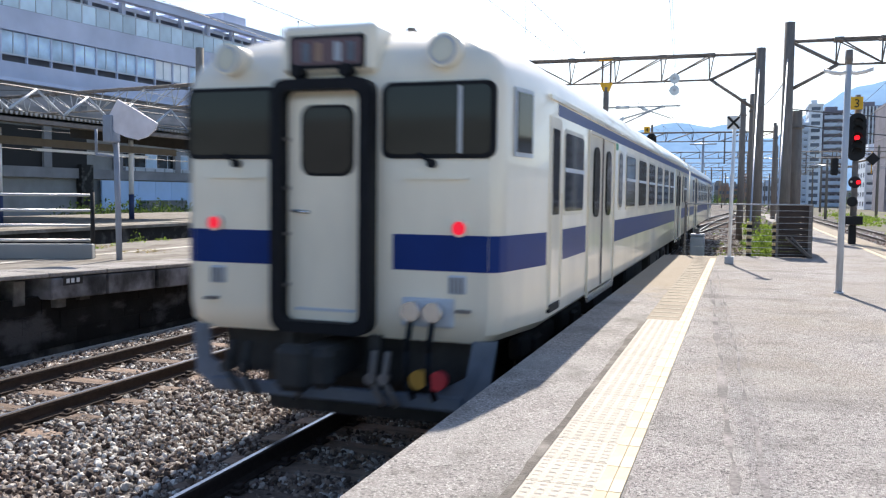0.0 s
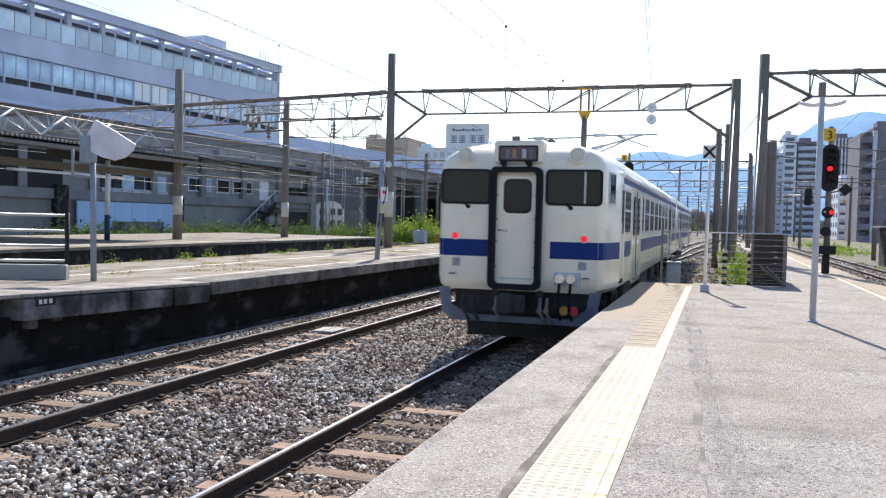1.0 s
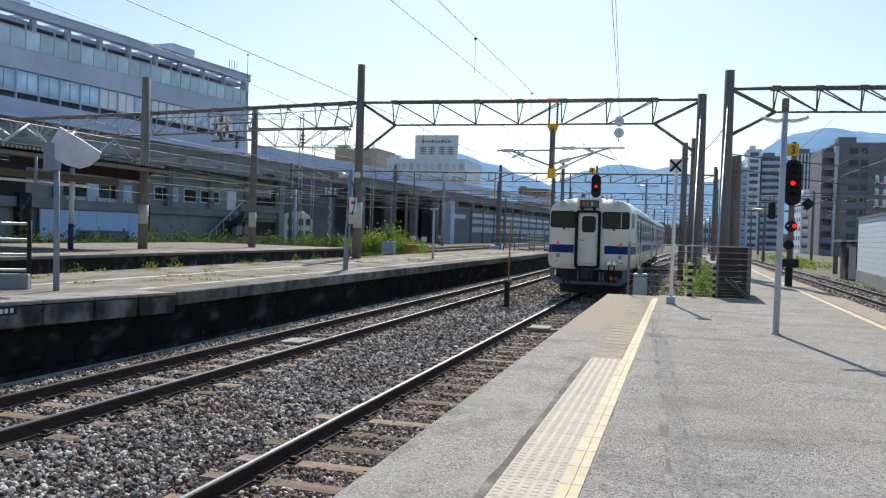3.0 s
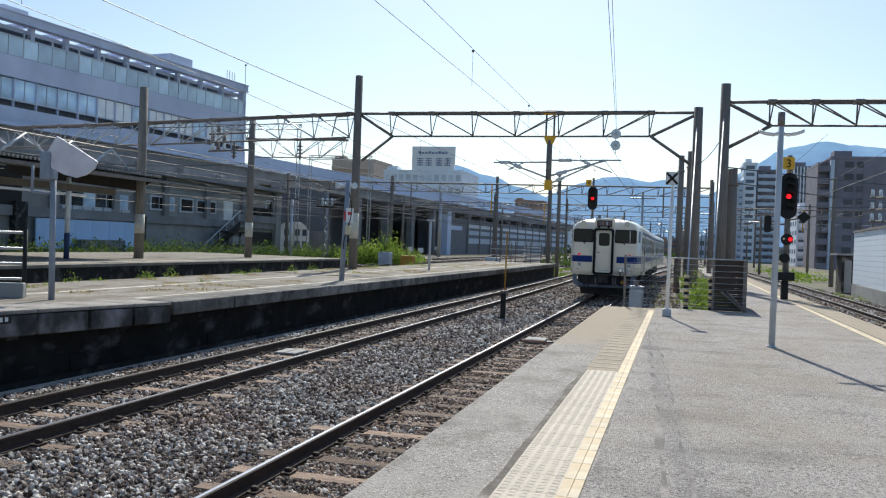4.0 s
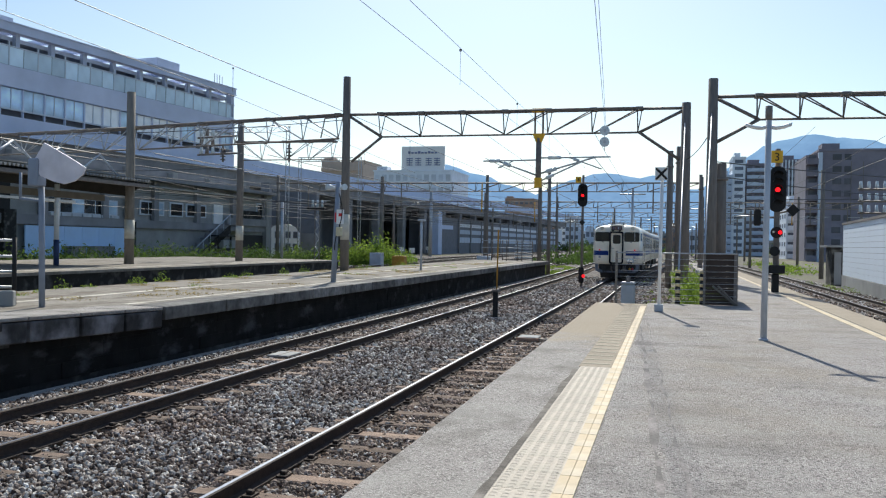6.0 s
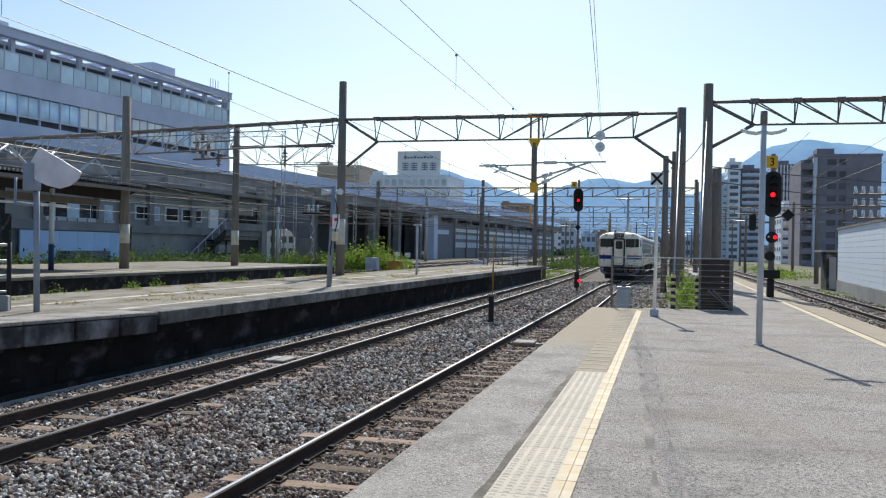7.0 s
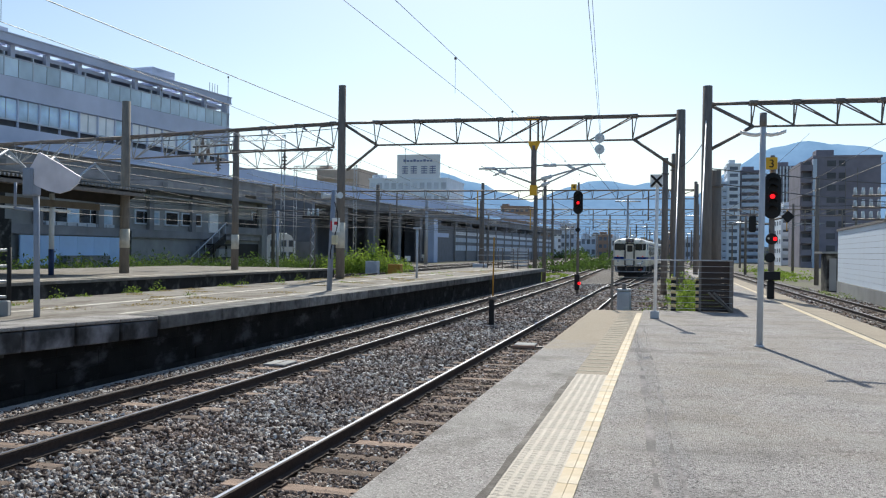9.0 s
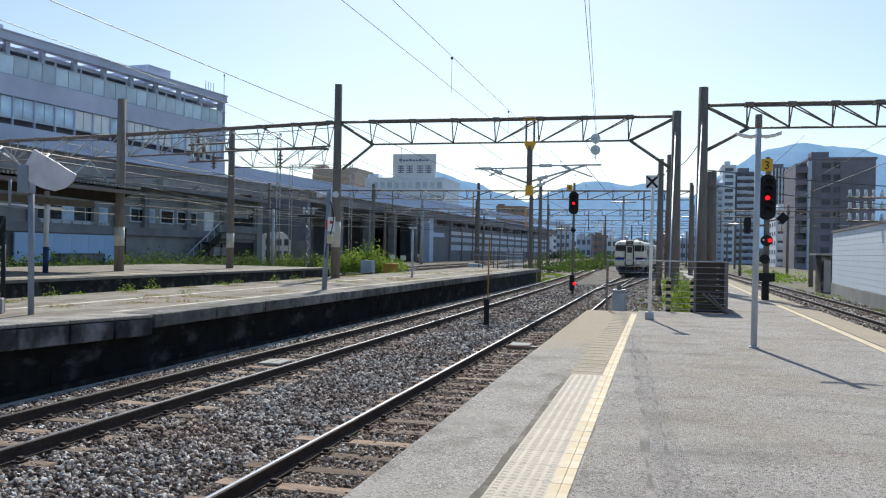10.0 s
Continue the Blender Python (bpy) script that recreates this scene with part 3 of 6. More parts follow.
def side_window(parent, side, y0, y1, z0, z1, split=True, r=0.05):
    x = 1.38
    out = rounded(y0 - 0.035, y1 + 0.035, z0 - 0.035, z1 + 0.035, r + 0.02, 2)
    w = part("window", plate(B(), [(side * (x - 0.01), a, c) for a, c in out], (side, 0, 0), 0.018), IVORY, parent)
    part("pane", plate(B(), [(side * (x - 0.01), a, c) for a, c in rounded(y0, y1, z0, z1, r, 2)], (side, 0, 0), 0.022), GLASS, w, "dark window glass")
    if split:
        m = (z0 + z1) / 2 + 0.02
        a, b = sorted((side * x, side * (x + 0.018)))
        part("sash_bar", boxes((a, b, y0, y1, m - 0.018, m + 0.018)), FRAMEWHITE, w)
    return w


def passenger_door(parent, side, y0, y1):
    x = 1.38
    d = part("door", plate(B(), [(side * (x - 0.01), a, c) for a, c in rounded(y0, y1, 0.99, 2.54, 0.04, 2)], (side, 0, 0), 0.014), IVORY, parent, "pair of ivory sliding doors")
    a, b = sorted((side * x, side * (x + 0.022)))
    part("frame", boxes((a, b, y0 - 0.03, y0, 0.95, 2.555), (a, b, y1, y1 + 0.03, 0.95, 2.555), (a, b, y0, y1, 2.53, 2.56)), IVORY, d)
    part("seam", boxes((a, b - 0.002 if side > 0 else b, (y0 + y1) / 2 - 0.006, (y0 + y1) / 2 + 0.006, 1.0, 2.53)), DARKSTEEL, d)
    m = (y0 + y1) / 2
    for c in (m - 0.42, m + 0.42):
        part("pane", plate(B(), [(side * x, a2, c2) for a2, c2 in rounded(c - 0.17, c + 0.17, 1.72, 2.42, 0.12, 4)], (side, 0, 0), 0.02), GLASS, d, "round-cornered door glass")
    part("step", boxes((a, b, y0, y1, 0.90, 0.97)), CHROME, d, "worn steel step plate")
    part("door_sticker", boxes((*sorted((side * x, side * (x + 0.008))), y1 + 0.06, y1 + 0.34, 2.475, 2.55)), GREENSTK, d, "small green notice")
    return d


def bogie(parent, y, name="bogie"):
    bm = B()
    for s in (-1, 1):
        box(bm, s * 0.86 - 0.06, s * 0.86 + 0.06, y - 1.6, y + 1.6, 0.42, 0.62, 0.03)
        for w in (-1.0, 1.0):
            box(bm, s * 0.86 - 0.10, s * 0.86 + 0.10, y + w - 0.17, y + w + 0.17, 0.26, 0.58, 0.03)
        rod(bm, (s * 0.86, y, 0.40), (s * 0.86, y, 0.80), 0.13)
    box(bm, -0.8, 0.8, y - 0.25, y + 0.25, 0.4, 0.75)
    b = part(name, bm, UNDER, parent, "greasy dark bogie")
    for w in (-1.0, 1.0):
        bw = B()
        rod(bw, (-0.62, y + w, 0.40), (0.62, y + w, 0.40), 0.07)
        for s in (-1, 1):
            rod(bw, (s * 0.50, y + w, 0.40), (s * 0.62, y + w, 0.40), 0.40, seg=20)
            rod(bw, (s * 0.49, y + w, 0.40), (s * 0.53, y + w, 0.40), 0.43, seg=20)
        part("wheelset", bw, UNDER, b, "steel wheelset")


def car(name, label, front):
    th = thing(name, label, "train car", "train cars")
    new("body", car_body(not front)).parent = th
    for side in (-1, 1):
        bm = B()
        spans = [(1.15, 2.62), (4.55, 14.50), (16.60, 19.8)] if front else [(0.2, 2.62), (4.55, 14.50), (16.60, 19.8)]
        for a, b in spans:
            part("blue_band", side_strip(B(), side, a, b, 1.40, 1.65), BLUE, th, "deep blue painted band")
        bm = side_strip(B(), side, 1.24 if front else 0.3, 19.8, 2.565, 2.655)
        part("blue_stripe", bm, BLUE, th, "blue stripe under the roof")
        part("gutter", boxes((*sorted((side * 1.36, side * 1.40)), 0.9, 19.9, 2.668, 2.70)), IVORY, th)
        passenger_door(th, side, 2.72, 4.46)
        passenger_door(th, side, 14.60, 16.50)
        side_window(th, side, 1.52, 2.40, 1.80, 2.45)
        side_window(th, side, 4.90, 5.22, 1.80, 2.45, False, 0.1)
        for i in range(6):
            side_window(th, side, 5.62 + i * 1.46, 6.60 + i * 1.46, 1.80, 2.45)
        side_window(th, side, 16.95, 17.3, 1.80, 2.45, False, 0.1)
        side_window(th, side, 17.7, 18.7, 1.80, 2.45)
        if front:
            cd = part("crew_door", plate(B(), [(side * 1.375, 0.92, 1.05), (side * 1.375, 1.36, 1.05), (side * 1.375, 1.36, 2.54), (side * 1.375, 0.92, 2.54)], (side, 0, 0), 0.012), IVORY, th, "ivory crew door")
            a, b = sorted((side * 1.378, side * 1.402))
            part("handrail", boxes((a, b, 0.94, 0.965, 1.1, 1.95), (a, b, 1.36, 1.385, 1.1, 1.95)), IVORY, cd)
            part("pane", boxes((*sorted((side * 1.38, side * 1.394)), 1.03, 1.27, 1.78, 2.45)), GLASS, cd)
            part("step", boxes((*sorted((side * 1.37, side * 1.396)), 0.95, 1.33, 1.02, 1.08)), BLACK, cd, "dark crew step")
    # roof vents and equipment
    for y in (3.2, 6.4, 9.6, 12.8, 16.0):
        part("roof_vent", box(B(), -0.32, 0.32, y - 0.35, y + 0.35, 3.12, 3.26, 0.05), ROOFPAINT, th)
    bogie(th, 3.6)
    bogie(th, 16.4)
    for y0, y1, w in ((5.9, 7.8, 0.95), (8.2, 10.6, 1.1), (11.0, 12.2, 0.9), (12.6, 14.0, 1.05)):
        part("underfloor_box", box(B(), -w, w, y0, y1, 0.35, 0.92, 0.04), UNDER, th, "dark underfloor equipment")
    return th


def rear_face(th):
    """The driving end with its gangway door, lamps and windows; y = 0 is the face."""
    def disc(bm, x, z, r, y0, y1, seg=18):
        return rod(bm, (x, y0, z), (x, y1, z), r, seg=seg)

    def flat(outline, y0, y1, bm=None):
        return plate(bm or B(), [(x, y1, z) for x, z in outline], (0, -1, 0), y1 - y0)
    # blue band on the face and round the corners
    for s in (-1, 1):
        part("blue_band", flat([(s * 0.47, 1.40), (s * 1.165, 1.40), (s * 1.165, 1.65), (s * 0.47, 1.65)], -0.004, 0.01), BLUE, th, "deep blue painted band")
        edge = [(1.165, 0.0), (1.23, 0.05), (1.255, 0.16), (1.375, 0.88)]
        bmb = B()
        prev = None
        for x, y in edge:
            cur = [bmb.verts.new((s * (x + 0.004), y - 0.002, z)) for z in (1.40, 1.65)]
            if prev:
                f = bmb.faces.new((prev[0], cur[0], cur[1], prev[1]))
            prev = cur
        bmesh.ops.recalc_face_normals(bmb, faces=bmb.faces[:])
        part("blue_band", bmb, BLUE, th, "deep blue painted band")
        # cab window with rubber frame
        x0, x1 = (0.41, 1.185) if s > 0 else (-1.185, -0.46)
        w = part("cab_window", flat(rounded(x0 - 0.025, x1 + 0.025, 2.175, 2.70, 0.07), -0.014, 0.02), BLACK, th, "black rubber window seal")
        part("pane", flat(rounded(x0 + 0.01, x1 - 0.01, 2.205, 2.67, 0.05), -0.018, 0.0), CABGLASS, w, "dark reflecting cab glass")
        if s > 0:
            part("divider", boxes((0.945, 0.975, -0.021, -0.012, 2.21, 2.665)), SILVER, w)
        wp = B()
        px = 0.74 if s > 0 else -0.80
        bar(wp, (px - 0.07, -0.03, 2.21), (px + 0.02, -0.035, 2.14), 0.018)
        disc(wp, px + 0.02, 2.14, 0.03, -0.05, 0.01, 10)
        part("wiper", wp, BLACK, th)
        part("ledge", box(B(), *sorted((s * 0.56, s * 1.02)), -0.02, 0.01, 2.03, 2.045), IVORY, th)
        # quarter window on the tapered side
        q = B()
        plate(q, [(s * 1.272, 0.24, 2.2), (s * 1.325, 0.56, 2.2), (s * 1.325, 0.56, 2.68), (s * 1.272, 0.24, 2.68)], (s, -0.16, 0), 0.012)
        qw = part("quarter_window", q, FRAMEWHITE, th)
        q = B()
        plate(q, [(s * 1.278, 0.27, 2.23), (s * 1.32, 0.53, 2.23), (s * 1.32, 0.53, 2.65), (s * 1.278, 0.27, 2.65)], (s, -0.16, 0), 0.018)
        part("pane", q, GLASS, qw)
        # head lamp
        h = B()
        disc(h, s * 0.84, 2.905, 0.115, -0.05, 0.22, 24)
        hl = part("headlight", h, IVORY, th, "round ivory headlamp housing")
        part("rim", disc(B(), s * 0.84, 2.905, 0.098, -0.056, -0.02, 24), GREYPAINT, hl, "grey lamp rim")
        part("lens", disc(B(), s * 0.84, 2.905, 0.080, -0.061, -0.02, 24), LENS, hl, "clear unlit lens")
        # tail lamp
        tl = part("tail_light", disc(B(), s * 0.965, 1.70, 0.062, -0.035, 0.02, 18), IVORY, th)
        part("lens", disc(B(), s * 0.965, 1.70, 0.046, -0.045, -0.02, 18), TAIL, tl, "glowing red tail lamp")
        # vent under the band
        v = part("vent", box(B(), s * 0.95 - 0.065, s * 0.95 + 0.065, -0.02, 0.01, 1.245, 1.375, 0.01), FRAMEWHITE, th, "small grey grille")
        for i in range(4):
            part("slat", boxes((s * 0.95 - 0.05 + i * 0.028, s * 0.95 - 0.038 + i * 0.028, -0.026, -0.018, 1.255, 1.36)), DARKSTEEL, v)
        part("step", box(B(), s * 1.0 - 0.05, s * 1.0 + 0.05, -0.05, 0.01, 1.12, 1.14), DARKSTEEL, th)
    # gangway: rubber hood round the door
    hood_out = rounded(-0.432, 0.347, 0.93, 2.73, 0.10)
    hood_in = rounded(-0.350, 0.265, 1.01, 2.655, 0.07)
    g = B()
    rings = []
    for out, y in ((hood_out, 0.01), (hood_out, -0.14), (hood_in, -0.14), (hood_in, -0.015)):
        rings.append([g.verts.new((x, y, z)) for x, z in out])
    k = len(hood_out)
    for a, b in zip(rings, rings[1:]):
        for i in range(k):
            g.faces.new((a[i], a[(i + 1) % k], b[(i + 1) % k], b[i]))
    bmesh.ops.recalc_face_normals(g, faces=g.faces[:])
    gw = part("gangway_hood", g, BLACK, th, "black rubber gangway hood")
    for z in (1.25, 1.62, 1.95, 2.3):
        for x in (-0.350, 0.235):
            part("clasp", box(B(), x, x + 0.03, -0.075, -0.02, z, z + 0.025), DARKSTEEL, gw)
    d = part("gangway_door", flat(rounded(-0.34, 0.255, 1.01, 2.60, 0.05), -0.03, 0.0), IVORY, th, "ivory gangway door")
    part("seal", flat(rounded(-0.235, 0.185, 2.05, 2.555, 0.09), -0.036, -0.02), BLACK, d)
    part("pane", flat(rounded(-0.215, 0.165, 2.07, 2.535, 0.08), -0.041, -0.03), GLASS, d, "dark door glass")
    part("handle", bar(B(), (-0.30, -0.05, 1.80), (-0.16, -0.05, 1.79), 0.018), CHROME, d)
    part("kick_plate", box(B(), -0.28, 0.2, -0.036, -0.028, 1.08, 1.10), FRAMEWHITE, d)
    for x in (-0.24, 0.14):
        hb = B()
        disc(hb, x, 2.79, 0.045, -0.12, 0.0, 12)
        box(hb, x - 0.02, x + 0.02, -0.1, 0.0, 2.70, 2.80)
        part("hook", hb, BLACK, th)
    # destination box
    db = part("destination_box", box(B(), -0.40, 0.34, -0.035, 0.75, 2.78, 3.12, 0.03), IVORY, th)
    part("frame", flat(rounded(-0.325, 0.265, 2.81, 3.045, 0.02, 2), -0.045, -0.03), BLACK, db)
    part("pane", flat(rounded(-0.30, 0.24, 2.835, 3.02, 0.015, 2), -0.05, -0.04), DESTPANE, db, "dim destination roll")
    for i, x in enumerate((-0.22, -0.12, 0.03, 0.13)):
        part("sign_mark", boxes((x, x + 0.06, -0.053, -0.049, 2.86, 2.99)), (SKIRT, BRICK, GREYPAINT, SKIRT)[i], db)
    # jumper sockets and cables
    jb = part("jumper_box", box(B(), 0.55, 0.93, -0.03, 0.01, 1.01, 1.21, 0.01), FRAMEWHITE, th, "grey jumper socket plate")
    for x, col in ((0.64, ORANGEB), (0.80, SIGNRED)):
        c = B()
        disc(c, x, 1.12, 0.07, -0.11, -0.02, 20)
        part("socket_cap", c, CHROME, jb, "round polished socket cap")
        cable = B()
        p = [(x, -0.09, 1.06), (x - 0.01, -0.13, 0.85), (x, -0.16, 0.65), (x + 0.03, -0.10, 0.52)]
        for a, b in zip(p, p[1:]):
            rod(cable, a, b, 0.022, seg=8)
        part("jumper_cable", cable, BLACK, th)
    for x, m in ((0.72, ORANGEB), (0.86, SIGNRED)):
        part("air_cock", disc(B(), x, 0.66, 0.065, -0.16, -0.08, 16), m, th, "painted air hose cock")
    for x, m in ((-0.80, UNDER), (-0.66, UNDER), (-0.30, DARKSTEEL), (0.36, DARKSTEEL), (0.46, DARKSTEEL)):
        hb = B()
        rod(hb, (x, -0.05, 0.82), (x, -0.12, 0.62), 0.028)
        rod(hb, (x, -0.12, 0.62), (x + 0.10, -0.10, 0.45), 0.024)
        disc(hb, x, 0.64, 0.04, -0.16, -0.09, 10)
        part("air_hose", hb, m, th)
    # coupler
    c = B()
    box(c, -0.13, 0.13, -0.42, 0.3, 0.62, 0.86, 0.03)
    box(c, -0.20, 0.06, -0.52, -0.36, 0.58, 0.90, 0.05)
    box(c, 0.02, 0.20, -0.46, -0.30, 0.60, 0.88, 0.05)
    part("coupler", c, UNDER, th, "heavy dark knuckle coupler")
    # plough frame under the face
    for s in (-1, 1):
        f = B()
        plate(f, [(s * 1.22, 0.06, 0.92), (s * 1.06, 0.02, 0.92), (s * 1.02, 0.0, 0.67), (s * 0.80, -0.02, 0.55), (s * 0.60, -0.02, 0.44), (s * 1.00, 0.0, 0.44), (s * 1.17, 0.03, 0.54)], (0, 1, 0), 0.03)
        part("skirt", f, SKIRT, th, "grey-blue steel skirt")
        part("strut", box(B(), s * 0.34 - 0.04, s * 0.34 + 0.04, -0.02, 0.05, 0.40, 0.92), UNDER, th)
    part("guard_bar", box(B(), -1.0, 1.0, -0.03, 0.02, 0.43, 0.53, 0.01), SKIRT, th, "grey-blue guard bar")
    part("buffer_beam", box(B(), -1.02, 1.02, 0.22, 0.6, 0.55, 0.92), UNDER, th)
    # dark plate stands in for shadow and bogie down to the rails
    part("snow_plough", plate(B(), [(-0.95, 0.75, 0.12), (0.95, 0.75, 0.12), (1.0, 0.75, 0.56), (-1.0, 0.75, 0.56)], (0, 1, 0), 0.04), UNDER, th, "dark plate for the shadow below the guard bar")
    part("antenna", rod(B(), (-0.35, 1.2, 3.1), (-0.35, 1.2, 3.30), 0.07), DARKSTEEL, th)
    part("horn", rod(B(), (0.30, 0.75, 3.17), (0.30, 1.0, 3.19), 0.05, 0.03), DARKSTEEL, th)


DESTPANE = glassy("destination_glass", (0.14, 0.08, 0.09), 0.2)
rear_car = car("train_car", "ivory diesel train car with blue bands, rear end", True)
rear_face(rear_car)
lead_car = car("train_car", "ivory diesel train car with blue bands, leading", False)
part("gangway_bellows", box(B(), -0.45, 0.45, -0.5, 0.1, 0.95, 2.8), BLACK, lead_car, "black folded gangway")


def motions():
    rows = [(0.0, 5.66), (0.5, 9.08), (1.0, 12.57), (1.5, 16.14), (2.0, 19.72), (2.5, 23.57), (3.0, 27.2), (3.5, 30.8), (4.0, 34.4), (4.5, 38.25), (5.0, 42.05),
            (5.5, 45.8), (6.0, 49.5), (6.5, 53.1), (7.0, 56.6), (7.5, 60.0), (8.0, 63.4), (8.5, 66.8), (9.0, 70.2), (9.5, 73.5), (10.0, 76.8)]

    def at(y):
        """Pose of a car whose rear end is at y: both bogies follow the rails."""
        a, b = near_line(y + 3.6), near_line(y + 16.4)
        turn = math.degrees(math.atan2(-(b - a), 12.8))
        return pose(a - (b - a) / 12.8 * 3.6, y, RAIL, 0, 0, turn)
    walk(rear_car, [(t, at(y)) for t, y in rows])
    walk(lead_car, [(t, at(y + 20.5)) for t, y in rows])


# ---- gantries, poles and wires ----
def pole(parent, x, y, z0, z1, r0, r1, mat=None, seg=12, name="pole", label=""):
    return part(name, rod(B(), (x, y, z0), (x, y, z1), r0, r1, seg), mat or POLECON, parent, label)


def truss(parent, y, x0, x1, zt0, zt1, zb0, zb1, step, chord=0.08, lace=0.045, lean=1, lacing=None):
    """Three-cornered lattice beam: two top chords, one bottom chord, paired posts and diagonals."""
    n = max(2, round(abs(x1 - x0) / step))
    at = [x0 + (x1 - x0) * i / n for i in range(n + 1)]
    top = [zt0 + (zt1 - zt0) * i / n for i in range(n + 1)]
    low = [zb0 + (zb1 - zb0) * i / n for i in range(n + 1)]
    d = 0.2
    for e in (-d, d):
        part("top_chord", bar(B(), (x0, y + e, zt0), (x1, y + e, zt1), chord * 0.75), DARKSTEEL, parent)
    part("bottom_chord", bar(B(), (x0, y, zb0), (x1, y, zb1), chord * 0.62), DARKSTEEL, parent)
    thin = lace * 0.72
    for i in range(n + 1):
        part("post", bar(bar(B(), (at[i] - 0.05, y, low[i]), (at[i] - 0.07, y - d, top[i]), thin), (at[i] - 0.05, y, low[i]), (at[i] + 0.07, y + d, top[i]), thin), lacing or DARKSTEEL, parent)
        part("gusset", box(B(), at[i] - 0.12, at[i] + 0.12, y - d - 0.03, y + d + 0.03, top[i] - 0.05, top[i] + 0.045), DARKSTEEL, parent)
    for i in range(n):
        mid = (i < n / 2) == (lean > 0)
        a, b = (i, i + 1) if mid else (i + 1, i)
        part("diagonal", bar(bar(B(), (at[a], y - d, top[a]), (at[b], y, low[b]), thin), (at[a], y + d, top[a]), (at[b], y, low[b]), thin), lacing or DARKSTEEL, parent)


g = thing("catenary_gantry", "dark lattice gantry on tapering poles over the tracks", "gantry", "gantries")
pole(g, 0.49, 30.5, -1.1, 5.93, 0.19, 0.15)
pole(g, -11.72, 30.5, -0.05, 7.17, 0.17, 0.14)
pole(g, -20.68, 30.2, 0.0, 6.79, 0.19, 0.16, BROWNPOLE)
part("pole_band", rod(B(), (-20.68, 30.2, 1.0), (-20.68, 30.2, 1.75), 0.192, 0.19, 12), PALEBAND, g, "faded pale paint band")
part("pole_band", rod(B(), (-11.72, 30.5, 1.1), (-11.72, 30.5, 2.05), 0.172, 0.17, 12), PALEBAND, g, "faded pale paint band")
truss(g, 30.5, -10.33, -1.05, 5.76, 5.76, 4.92, 4.95, 1.5)
truss(g, 30.5, -20.5, -12.0, 5.42, 5.76, 4.55, 4.88, 1.35, lean=-1, lacing=SILVER)
truss(g, 30.5, -31.0, -20.8, 5.10, 5.40, 4.3, 4.55, 1.35, lacing=SILVER)
for a, b in (((-11.6, 5.76), (-10.3, 5.76)), ((-1.05, 5.76), (0.45, 5.75)), ((-11.5, 4.01), (-10.33, 4.92)), ((0.30, 4.0), (-1.05, 4.95)),
             ((-11.6, 5.7), (-10.33, 4.92)), ((0.45, 5.7), (-1.05, 4.95))):
    part("knee_brace", bar(B(), (a[0], 30.5, a[1]), (b[0], 30.5, b[1]), 0.075), DARKSTEEL, g)
hg = thing("catenary_hanger", "yellow-clamped mast with cantilever arms under the gantry", "catenary arm", "catenary arms")
for x in (-4.64, -4.36):
    part("hanger_bar", bar(B(), (x, 30.5, 4.8), (x, 30.5, 5.85), 0.05), DARKSTEEL, hg)
part("clamp", box(B(), -4.76, -4.26, 30.4, 30.6, 5.70, 5.84, 0.02), SIGNYEL, hg, "yellow steel clamp")
part("yoke", plate(B(), [(-4.72, 30.42, 4.95), (-4.28, 30.42, 4.95), (-4.40, 30.42, 4.66), (-4.60, 30.42, 4.66)], (0, 1, 0), 0.16), SIGNYEL, hg, "yellow V-shaped yoke")
part("mast", rod(B(), (-4.50, 30.5, 3.05), (-4.50, 30.5, 4.8), 0.10), DARKSTEEL, hg)
part("marker", boxes((-4.62, -4.38, 30.38, 30.62, 3.05, 3.40)), SIGNYEL, hg)
for (a, c), (b, d), r in (((-6.48, 4.0), (-4.5, 4.03), 0.03), ((-5.9, 3.98), (-4.54, 3.48), 0.035), ((-5.95, 3.75), (-5.4, 4.0), 0.02),
                          ((-4.45, 4.10), (-2.0, 4.12), 0.03), ((-4.45, 3.55), (-2.5, 4.12), 0.035), ((-4.4, 3.3), (-2.9, 4.0), 0.03), ((-3.4, 4.1), (-2.3, 3.7), 0.025)):
    part("cantilever_tube", rod(B(), (a, 30.5, c), (b, 30.5, d), r, seg=6), SILVER, hg)
    part("insulator", rod(B(), (a + (b - a) * 0.12, 30.5, c + (d - c) * 0.12), (a + (b - a) * 0.3, 30.5, c + (d - c) * 0.3), r * 2.1, seg=10), INSUL, hg)
dp = thing("tension_pulley", "pair of pale round tension wheels on a wire", "pulley")
for z in (5.0, 4.61):
    w = part("wheel", rod(B(), (-2.20, 30.22, z), (-2.20, 30.32, z), 0.165, seg=24), INSUL, dp)
    part("hub", rod(B(), (-2.20, 30.19, z), (-2.20, 30.35, z), 0.05, seg=12), SILVER, w)
part("hanger_rod", rod(B(), (-2.20, 30.27, 4.3), (-2.20, 30.27, 5.2), 0.012, seg=5), DARKSTEEL, dp)

g = thing("catenary_gantry", "lattice gantry over the tracks behind the platform", "gantry", "gantries")
pole(g, 1.19, 27.0, -1.0, 6.06, 0.18, 0.14)
truss(g, 27.0, 2.48, 16.5, 5.52, 5.46, 4.83, 4.78, 1.17)
for a, b in (((1.25, 5.52), (2.48, 5.52)), ((1.2, 4.12), (2.48, 4.83)), ((1.25, 5.5), (2.48, 4.83))):
    part("knee_brace", bar(B(), (a[0], 27.0, a[1]), (b[0], 27.0, b[1]), 0.075), DARKSTEEL, g)
pole(g, 16.6, 27.0, -1.1, 6.0, 0.18, 0.14)

